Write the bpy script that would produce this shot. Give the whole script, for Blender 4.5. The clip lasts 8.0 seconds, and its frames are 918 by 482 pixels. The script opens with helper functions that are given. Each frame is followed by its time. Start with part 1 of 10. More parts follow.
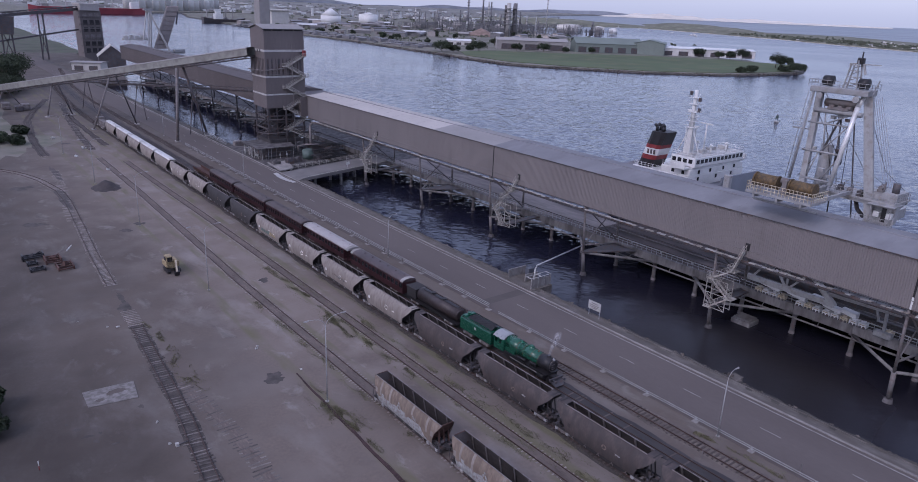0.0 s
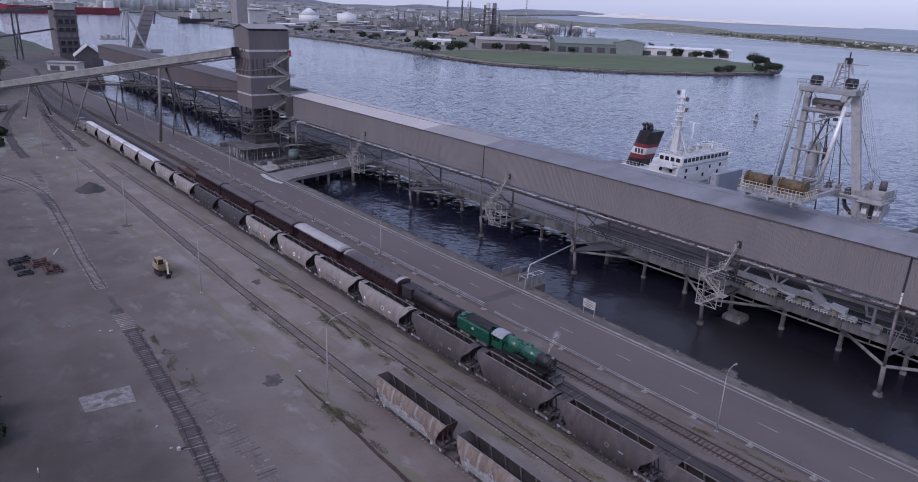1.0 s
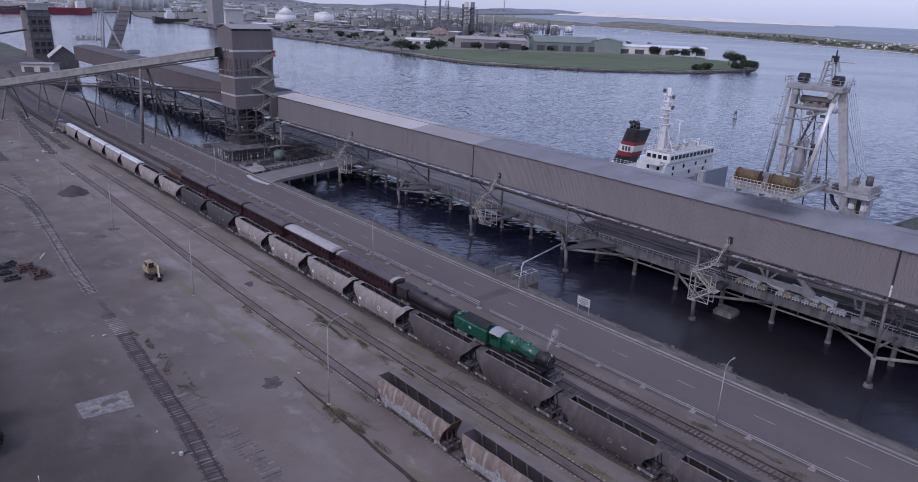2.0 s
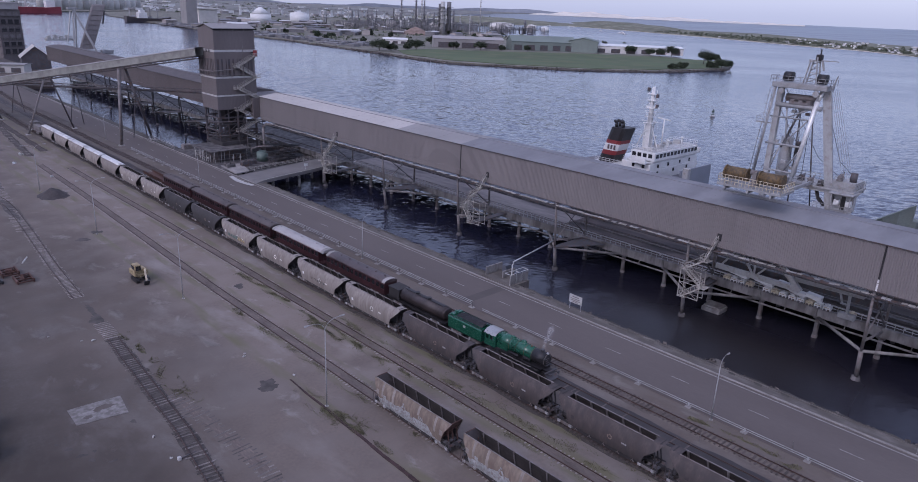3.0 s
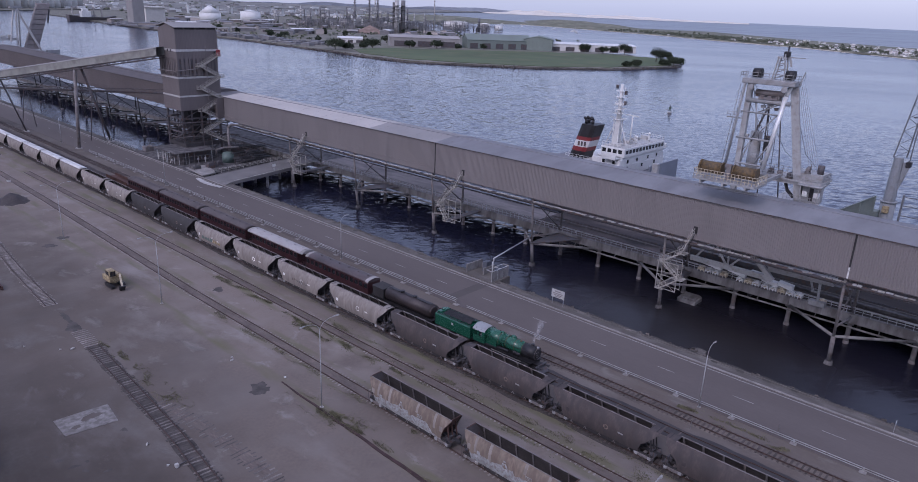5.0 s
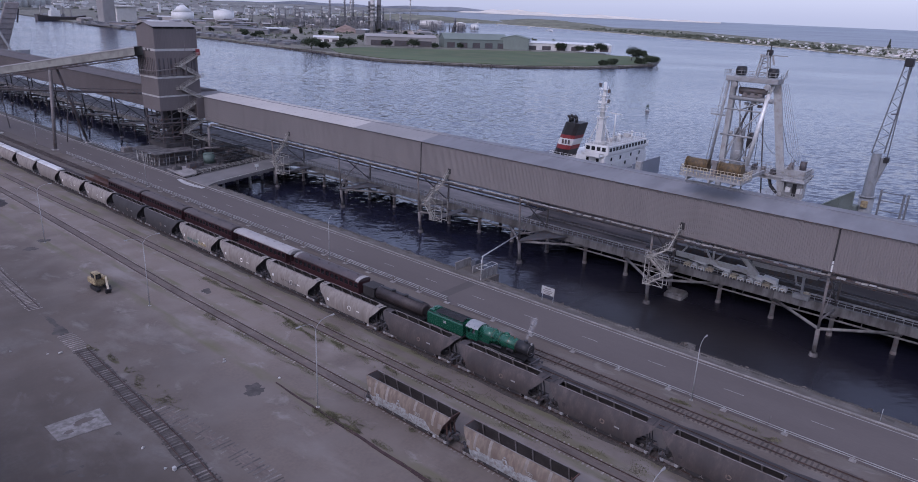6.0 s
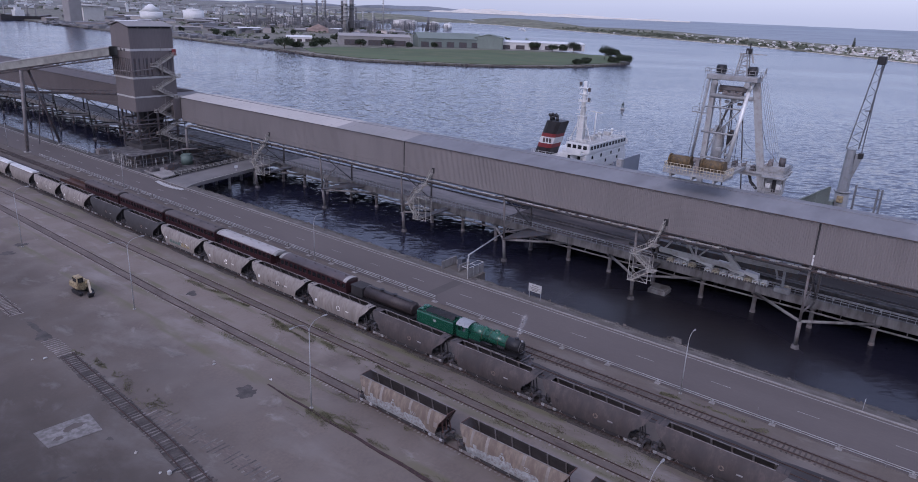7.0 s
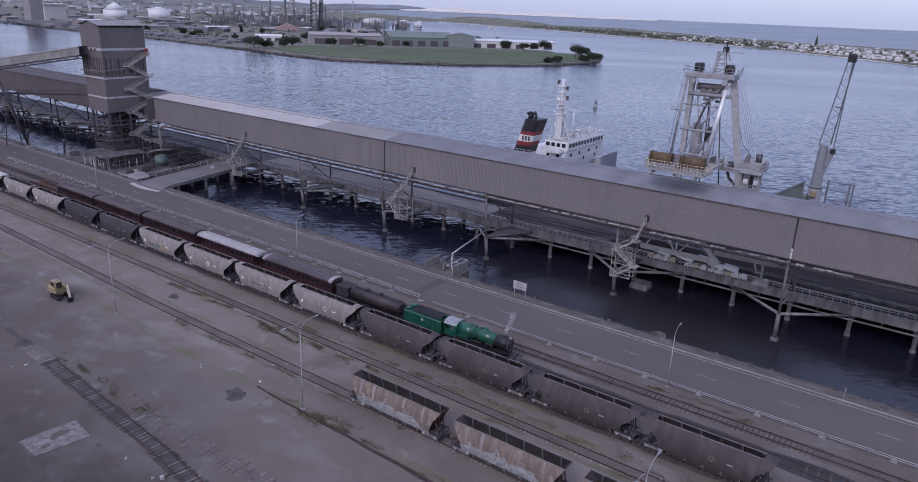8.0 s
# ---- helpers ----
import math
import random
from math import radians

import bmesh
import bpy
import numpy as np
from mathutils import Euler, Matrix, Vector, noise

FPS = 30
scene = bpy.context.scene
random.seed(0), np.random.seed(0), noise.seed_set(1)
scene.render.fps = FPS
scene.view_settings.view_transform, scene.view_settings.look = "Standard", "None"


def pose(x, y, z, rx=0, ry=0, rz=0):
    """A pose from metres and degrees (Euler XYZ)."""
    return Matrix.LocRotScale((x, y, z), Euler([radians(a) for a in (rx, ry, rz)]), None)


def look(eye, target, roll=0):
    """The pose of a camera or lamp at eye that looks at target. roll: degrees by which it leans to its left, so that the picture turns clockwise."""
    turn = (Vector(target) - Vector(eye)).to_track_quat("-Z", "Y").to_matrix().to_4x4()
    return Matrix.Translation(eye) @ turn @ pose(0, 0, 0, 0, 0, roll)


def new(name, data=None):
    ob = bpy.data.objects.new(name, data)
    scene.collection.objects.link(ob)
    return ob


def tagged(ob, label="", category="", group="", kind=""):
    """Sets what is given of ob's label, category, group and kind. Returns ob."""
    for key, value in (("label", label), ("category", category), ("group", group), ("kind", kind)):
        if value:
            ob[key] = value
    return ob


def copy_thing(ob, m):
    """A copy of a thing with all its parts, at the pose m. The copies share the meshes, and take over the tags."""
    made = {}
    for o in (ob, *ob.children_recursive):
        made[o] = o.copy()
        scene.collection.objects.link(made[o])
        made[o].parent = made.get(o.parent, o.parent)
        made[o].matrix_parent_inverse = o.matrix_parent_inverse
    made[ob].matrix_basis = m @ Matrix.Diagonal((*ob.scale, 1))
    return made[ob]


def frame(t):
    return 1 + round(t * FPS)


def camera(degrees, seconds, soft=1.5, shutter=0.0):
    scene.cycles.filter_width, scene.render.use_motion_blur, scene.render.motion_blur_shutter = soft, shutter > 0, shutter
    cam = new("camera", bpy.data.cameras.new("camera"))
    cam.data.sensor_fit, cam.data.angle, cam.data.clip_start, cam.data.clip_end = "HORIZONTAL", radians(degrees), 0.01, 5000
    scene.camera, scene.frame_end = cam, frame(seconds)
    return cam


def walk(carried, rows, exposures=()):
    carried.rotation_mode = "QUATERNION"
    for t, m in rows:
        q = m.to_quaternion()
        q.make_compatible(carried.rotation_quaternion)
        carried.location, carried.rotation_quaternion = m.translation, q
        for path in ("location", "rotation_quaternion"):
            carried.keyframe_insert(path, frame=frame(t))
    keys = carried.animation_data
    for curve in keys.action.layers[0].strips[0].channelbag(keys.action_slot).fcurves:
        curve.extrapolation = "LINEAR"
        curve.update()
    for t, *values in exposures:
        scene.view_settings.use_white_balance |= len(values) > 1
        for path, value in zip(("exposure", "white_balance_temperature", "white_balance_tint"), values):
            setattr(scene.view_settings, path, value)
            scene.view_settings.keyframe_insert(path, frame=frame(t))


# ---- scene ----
cam = camera(67.0, 8.0, soft=0.9)
PATH = [
    (0, (1.436, -0.984, 51.476), (2.623, 0.491, 50.834), 2.4),
    (0.5, (0.305, -0.242, 51.462), (1.516, 1.216, 50.821), 2.5),
    (1, (-0.801, 0.587, 51.48), (0.432, 2.026, 50.839), 2.5),
    (1.5, (-1.908, 1.372, 51.48), (-0.654, 2.792, 50.839), 2.4),
    (3, (-4.845, 3.925, 51.317), (-3.521, 5.281, 50.678), 2.4),
    (3.5, (-5.785, 4.684, 51.269), (-4.439, 6.018, 50.631), 2.4),
    (4, (-6.752, 5.424, 51.229), (-5.384, 6.736, 50.59), 2.4),
    (4.5, (-7.683, 6.148, 51.199), (-6.294, 7.437, 50.561), 2.4),
    (6, (-10.381, 8.396, 50.967), (-8.927, 9.613, 50.33), 2.4),
    (6.5, (-11.27, 9.14, 50.943), (-9.794, 10.33, 50.307), 2.4),
    (7, (-12.149, 9.879, 50.904), (-10.649, 11.04, 50.268), 2.4),
    (7.5, (-13.003, 10.647, 50.904), (-11.479, 11.775, 50.268), 2.4),
    (8, (-13.836, 11.523, 50.884), (-12.289, 12.619, 50.248), 2.4),
]
EXPOSURE, KELVIN, TINT = 0.32, 5700, 29
walk(cam, [(t, look(eye, target, roll)) for t, eye, target, roll in PATH], [(0.0, EXPOSURE, KELVIN, TINT), (8.0, EXPOSURE, KELVIN, TINT)])

# ---- light: a pale, half-clouded afternoon sky and one softened sun ----
SUN_ELEVATION, SUN_HEADING = 42.0, 262.0   # degrees; heading clockwise from +y
world = bpy.data.worlds.new("sky")
scene.world = world
world.use_nodes = True
wn, wl = world.node_tree.nodes, world.node_tree.links
sky = wn.new("ShaderNodeTexSky")
sky.sky_type, sky.sun_disc = "NISHITA", False
sky.sun_elevation, sky.sun_rotation = radians(SUN_ELEVATION), radians(SUN_HEADING)
sky.altitude, sky.air_density, sky.dust_density, sky.ozone_density = 0, 1.0, 2.5, 1.5
wn["Background"].inputs["Strength"].default_value = 0.15
veil = wn.new("ShaderNodeMix")   # thin high cloud over the whole sky
veil.data_type = "RGBA"
veil.inputs["Factor"].default_value, veil.inputs[7].default_value = 0.55, (4.2, 4.6, 5.25, 1)
wl.new(sky.outputs[0], veil.inputs[6])
wl.new(veil.outputs[2], wn["Background"].inputs["Color"])
sun = new("sun", bpy.data.lights.new("sun", "SUN"))
sun.data.energy, sun.data.angle, sun.data.color = 0.65, radians(14), (1.0, 0.95, 0.88)
a, e = radians(SUN_HEADING), radians(SUN_ELEVATION)
sun.matrix_world = look((0, 0, 100), (-math.sin(a) * math.cos(e), -math.cos(a) * math.cos(e), 100 - math.sin(e)))


# ---- materials ----
def material(name, colour, rough=0.7, metal=0.0, var=0.3, big=0.15, fine=3.0, bump=0.15, dirt=None, cover=0.5, stretch=(1, 1, 1), each=0.0, spec=0.4):
    """A weathered surface: broad and fine variation, optional stains, fine relief."""
    m = bpy.data.materials.new(name)
    m.use_nodes = True
    n, l = m.node_tree.nodes, m.node_tree.links
    b = n["Principled BSDF"]
    geo, mp = n.new("ShaderNodeNewGeometry"), n.new("ShaderNodeMapping")
    mp.inputs["Scale"].default_value = stretch
    l.new(geo.outputs["Position"], mp.inputs["Vector"])

    def noise_at(scale, detail):
        t = n.new("ShaderNodeTexNoise")
        t.inputs["Scale"].default_value, t.inputs["Detail"].default_value = scale, detail
        l.new(mp.outputs[0], t.inputs["Vector"])
        return t.outputs["Fac"]

    def mix(kind, fac, c1, c2):
        x = n.new("ShaderNodeMix")
        x.data_type, x.blend_type = "RGBA", kind
        for sock, v in ((x.inputs["Factor"], fac), (x.inputs[6], c1), (x.inputs[7], c2)):
            if hasattr(v, "links"):
                l.new(v, sock)
            else:
                sock.default_value = v
        return x.outputs[2]

    def span(v, a0, a1, b0, b1):
        r = n.new("ShaderNodeMapRange")
        for k, q in zip((1, 2, 3, 4), (a0, a1, b0, b1)):
            r.inputs[k].default_value = q
        l.new(v, r.inputs[0])
        return r.outputs[0]
    nb, nf = noise_at(big, 5), noise_at(fine, 4)
    grey = n.new("ShaderNodeMath")
    grey.operation = "MULTIPLY"
    l.new(span(nb, 0.3, 0.7, 1 - var, 1 + var), grey.inputs[0])
    l.new(span(nf, 0.3, 0.7, 1 - var * 0.7, 1 + var * 0.7), grey.inputs[1])
    tone = grey.outputs[0]
    if each:
        info, g2 = n.new("ShaderNodeObjectInfo"), n.new("ShaderNodeMath")
        g2.operation = "MULTIPLY"
        l.new(tone, g2.inputs[0])
        l.new(span(info.outputs["Random"], 0, 1, 1 - each, 1 + each), g2.inputs[1])
        tone = g2.outputs[0]
    comb = n.new("ShaderNodeCombineColor")
    for k in range(3):
        l.new(tone, comb.inputs[k])
    c = mix("MULTIPLY", 1.0, (*colour, 1), comb.outputs[0])
    if dirt:
        nd = noise_at(big * 3.1, 8)
        c = mix("MIX", span(nd, cover - 0.08, cover + 0.12, 0.9, 0.0), c, (*dirt, 1))
    l.new(c, b.inputs["Base Color"])
    b.inputs["Metallic"].default_value = metal
    b.inputs["Specular IOR Level"].default_value = spec
    l.new(span(nf, 0.3, 0.7, max(rough - 0.1, 0.03), min(rough + 0.1, 1)), b.inputs["Roughness"])
    if bump:
        bp = n.new("ShaderNodeBump")
        bp.inputs["Strength"].default_value, bp.inputs["Distance"].default_value = bump, 0.05
        l.new(nf, bp.inputs["Height"])
        l.new(bp.outputs[0], b.inputs["Normal"])
    return m


def yard_material():
    """Packed dirt and gravel: broad tones, soft pale scuffs drawn out along the tracks, sparse dark spots, grit."""
    m = material("yard_dirt", (0.116, 0.094, 0.080), 0.92, var=0.17, big=0.045, fine=2.2, bump=0.12, dirt=(0.139, 0.117, 0.103), cover=0.44)
    n, l = m.node_tree.nodes, m.node_tree.links
    b = n["Principled BSDF"]
    col = b.inputs["Base Color"].links[0].from_socket
    geo = n.new("ShaderNodeNewGeometry")
    for scale, stretch, detail, lo, hi, top, tone, distort in ((0.10, (1, 0.45, 1), 9, 0.54, 0.72, 0.65, (0.20, 0.183, 0.172), 0.35), (0.22, (1, 0.6, 1), 10, 0.585, 0.68, 0.55, (0.215, 0.197, 0.184), 0.4), (0.22, (1, 0.6, 1), 7, 0.62, 0.76, 0.6, (0.066, 0.058, 0.054), 0.8), (0.03, (1, 0.25, 1), 6, 0.5, 0.75, 0.5, (0.090, 0.080, 0.076), 0.5)):
        mp, t, r, x = n.new("ShaderNodeMapping"), n.new("ShaderNodeTexNoise"), n.new("ShaderNodeMapRange"), n.new("ShaderNodeMix")
        mp.inputs["Scale"].default_value = stretch
        mp.inputs["Location"].default_value = (scale * 137, scale * 71, 0)
        t.inputs["Scale"].default_value, t.inputs["Detail"].default_value, t.inputs["Distortion"].default_value = scale, detail, distort
        t.inputs["Roughness"].default_value = 0.64
        l.new(geo.outputs["Position"], mp.inputs["Vector"])
        l.new(mp.outputs[0], t.inputs["Vector"])
        for k, q in zip((1, 2, 3, 4), (lo, hi, 0.0, top)):
            r.inputs[k].default_value = q
        l.new(t.outputs["Fac"], r.inputs[0])
        x.data_type = "RGBA"
        l.new(r.outputs[0], x.inputs["Factor"])
        l.new(col, x.inputs[6])
        x.inputs[7].default_value = (*tone, 1)
        col = x.outputs[2]
    sep, worn, x = n.new("ShaderNodeSeparateXYZ"), n.new("ShaderNodeMapRange"), n.new("ShaderNodeMix")   # pale dust where traffic runs between the sidings; dark soil towards the land side, deepened to paint in lens vignetting
    wob, add = n.new("ShaderNodeTexNoise"), n.new("ShaderNodeMath")
    wob.inputs["Scale"].default_value, wob.inputs["Detail"].default_value = 0.05, 6
    l.new(geo.outputs["Position"], wob.inputs["Vector"])
    l.new(geo.outputs["Position"], sep.inputs[0])
    add.operation, add.inputs[2].default_value = "MULTIPLY_ADD", -20.0
    add.inputs[1].default_value = 40.0
    l.new(wob.outputs["Fac"], add.inputs[0])
    reach = n.new("ShaderNodeMath")
    l.new(add.outputs[0], reach.inputs[0])
    l.new(sep.outputs[0], reach.inputs[1])
    for k, q in zip((1, 2, 3, 4), (2.0, 50.0, 0.36, 1.40)):
        worn.inputs[k].default_value = q
    l.new(reach.outputs[0], worn.inputs[0])
    oil, both = n.new("ShaderNodeMapRange"), n.new("ShaderNodeMath")   # darker, oilier ground among the running tracks
    for k, q in zip((1, 2, 3, 4), (54.0, 63.0, 1.0, 0.66)):
        oil.inputs[k].default_value = q
    l.new(sep.outputs[0], oil.inputs[0])
    both.operation = "MULTIPLY"
    l.new(worn.outputs[0], both.inputs[0])
    l.new(oil.outputs[0], both.inputs[1])
    far_tone, all3 = n.new("ShaderNodeMapRange"), n.new("ShaderNodeMath")   # ground darkens towards the conveyor bridge
    for k, q in zip((1, 2, 3, 4), (225.0, 330.0, 1.0, 0.68)):
        far_tone.inputs[k].default_value = q
    l.new(sep.outputs[1], far_tone.inputs[0])
    all3.operation = "MULTIPLY"
    l.new(both.outputs[0], all3.inputs[0])
    l.new(far_tone.outputs[0], all3.inputs[1])
    cc = n.new("ShaderNodeCombineColor")
    for k in range(3):
        l.new(all3.outputs[0], cc.inputs[k])
    x.data_type, x.blend_type = "RGBA", "MULTIPLY"
    x.inputs["Factor"].default_value = 1.0
    l.new(col, x.inputs[6])
    l.new(cc.outputs[0], x.inputs[7])
    col = x.outputs[2]
    # thin olive growth in broken strips along the sidings
    def num(op, p, q):
        v = n.new("ShaderNodeMath")
        v.operation = op
        for k, w in enumerate((p, q)):
            if hasattr(w, "links"):
                l.new(w, v.inputs[k])
            else:
                v.inputs[k].default_value = w
        return v.outputs[0]
    strips = None
    for at, wide in ((53.4, 1.3), (56.4, 1.1), (47.4, 0.9), (44.3, 0.9), (39.3, 1.2), (59.4, 0.8)):
        q = num("MAXIMUM", num("SUBTRACT", 1.0, num("DIVIDE", num("ABSOLUTE", num("SUBTRACT", sep.outputs[0], at), 0.0), wide)), 0.0)
        strips = q if strips is None else num("MAXIMUM", strips, q)
    mp, t, r, x = n.new("ShaderNodeMapping"), n.new("ShaderNodeTexNoise"), n.new("ShaderNodeMapRange"), n.new("ShaderNodeMix")
    mp.inputs["Scale"].default_value = (1, 0.3, 1)
    t.inputs["Scale"].default_value, t.inputs["Detail"].default_value = 0.28, 9
    l.new(geo.outputs["Position"], mp.inputs["Vector"])
    l.new(mp.outputs[0], t.inputs["Vector"])
    for k, q in zip((1, 2, 3, 4), (0.42, 0.62, 0.0, 0.95)):
        r.inputs[k].default_value = q
    l.new(t.outputs["Fac"], r.inputs[0])
    x.data_type = "RGBA"
    l.new(num("MULTIPLY", num("MINIMUM", num("MULTIPLY", strips, 2.2), 1.0), r.outputs[0]), x.inputs["Factor"])
    l.new(col, x.inputs[6])
    x.inputs[7].default_value = (0.122, 0.111, 0.068, 1)
    l.new(x.outputs[2], b.inputs["Base Color"])
    return m


def water_material():
    """Harbour water: broad swell and wind ripples as slopes; calm inside the wharf, where reflections are painted into
    the colour, choppy and bluer outside.
    """
    m = bpy.data.materials.new("harbour_water")
    m.use_nodes = True
    n, l = m.node_tree.nodes, m.node_tree.links
    b = n["Principled BSDF"]
    b.inputs["IOR"].default_value = 1.33
    geo, sep = n.new("ShaderNodeNewGeometry"), n.new("ShaderNodeSeparateXYZ")
    l.new(geo.outputs["Position"], sep.inputs[0])

    def feed(sock, v):
        if hasattr(v, "links"):
            l.new(v, sock)
        else:
            sock.default_value = v

    def vec(op, p, q, out=0):
        v = n.new("ShaderNodeVectorMath")
        v.operation = op
        feed(v.inputs[0], p)
        feed(v.inputs["Scale"] if op == "SCALE" else v.inputs[1], q)
        return v.outputs[out]

    def num(op, p, q=0.0):
        v = n.new("ShaderNodeMath")
        v.operation = op
        feed(v.inputs[0], p)
        feed(v.inputs[1], q)
        return v.outputs[0]

    def span(v, a0, a1, b0, b1):
        r = n.new("ShaderNodeMapRange")
        for k, q in zip((1, 2, 3, 4), (a0, a1, b0, b1)):
            r.inputs[k].default_value = q
        l.new(v, r.inputs[0])
        return r.outputs[0]

    def waves(scale, stretch, turn, detail=2):
        mp, t = n.new("ShaderNodeMapping"), n.new("ShaderNodeTexNoise")
        mp.vector_type = "TEXTURE"
        mp.inputs["Scale"].default_value, mp.inputs["Rotation"].default_value = (stretch, 1, 1), (0, 0, radians(turn))
        t.inputs["Scale"].default_value, t.inputs["Detail"].default_value = scale, detail
        l.new(geo.outputs["Position"], mp.inputs["Vector"])
        l.new(mp.outputs[0], t.inputs["Vector"])
        return t
    out = span(sep.outputs[0], 112.0, 150.0, 0.0, 1.0)                    # 0 inside the wharf, 1 on the river
    sea = span(sep.outputs[0], 900.0, 2300.0, 1.0, 1.5)                   # the open sea runs higher
    fetch = span(num("ABSOLUTE", num("SUBTRACT", sep.outputs[1], 50.0)), 10.0, 56.0, 0.0, 1.0)   # the stillest water lies under the loader
    paws = waves(0.009, 3.0, 122, 4)                                       # cat's-paws: rougher and smoother patches
    gust = span(paws.outputs["Fac"], 0.34, 0.66, 0.86, 1.10)
    calm = span(sep.outputs[0], 230.0, 720.0, 1.0, 0.5)                    # long waves flatten out across the wide reach
    shelter = span(sep.outputs[1], 165.0, 245.0, 1.0, 0.45)               # dark, still water under the far wharf
    inner = num("MULTIPLY", span(fetch, 0.0, 1.0, 0.12, 0.95), shelter)
    open_ = num("MULTIPLY", num("MULTIPLY", sea, gust), calm)
    long_amount = num("MULTIPLY", num("ADD", num("MULTIPLY", inner, 0.25), num("MULTIPLY", out, num("SUBTRACT", 1.0, inner))), open_)
    short_amount = num("MULTIPLY", num("ADD", inner, num("MULTIPLY", out, num("SUBTRACT", 1.0, inner))), open_)

    def slopes(bands, amount):
        total = None
        for scale, stretch, turn, size in bands:
            s_ = vec("MULTIPLY", vec("SUBTRACT", waves(scale, stretch, turn).outputs["Color"], (0.5, 0.5, 0.5)), (size, size, 0))
            total = s_ if total is None else vec("ADD", total, s_)
        return vec("SCALE", total, amount)
    slope = vec("ADD", slopes(((0.16, 2.6, 128, 0.09), (0.40, 2.4, 118, 0.52), (0.58, 2.2, 136, 0.47)), long_amount), slopes(((0.85, 3.2, 127, 0.22), (1.5, 3.0, 127, 0.42), (3.0, 1.8, 127, 0.24)), short_amount))
    l.new(vec("NORMALIZE", vec("ADD", slope, (0, 0, 1)), (0, 0, 0)), b.inputs["Normal"])
    # basin base colour stands in for reflections of gallery, deck and sky gap
    basin_reflection, tint = n.new("ShaderNodeMix"), n.new("ShaderNodeMix")
    basin_reflection.data_type = tint.data_type = "RGBA"
    basin_reflection.inputs[6].default_value, basin_reflection.inputs[7].default_value = (0.0190, 0.0165, 0.0190, 1), (0.0135, 0.0145, 0.0290, 1)
    l.new(fetch, basin_reflection.inputs["Factor"])
    l.new(basin_reflection.outputs[2], tint.inputs[6])
    tint.inputs[7].default_value = (0.015, 0.0195, 0.043, 1)
    l.new(out, tint.inputs["Factor"])
    l.new(tint.outputs[2], b.inputs["Base Color"])
    far = num("ADD", span(sep.outputs[0], 230.0, 720.0, 0.0, 0.12), span(sep.outputs[0], 900.0, 2300.0, 0.0, 0.10))                  # waves too small to see roughen the far water
    still = num("MULTIPLY", num("SUBTRACT", 1.0, out), span(fetch, 0.0, 1.0, 0.26, 0.04))   # dust and scum dull the stillest water
    l.new(num("ADD", span(paws.outputs["Fac"], 0.38, 0.65, 0.06, 0.10), num("ADD", far, still)), b.inputs["Roughness"])
    return m


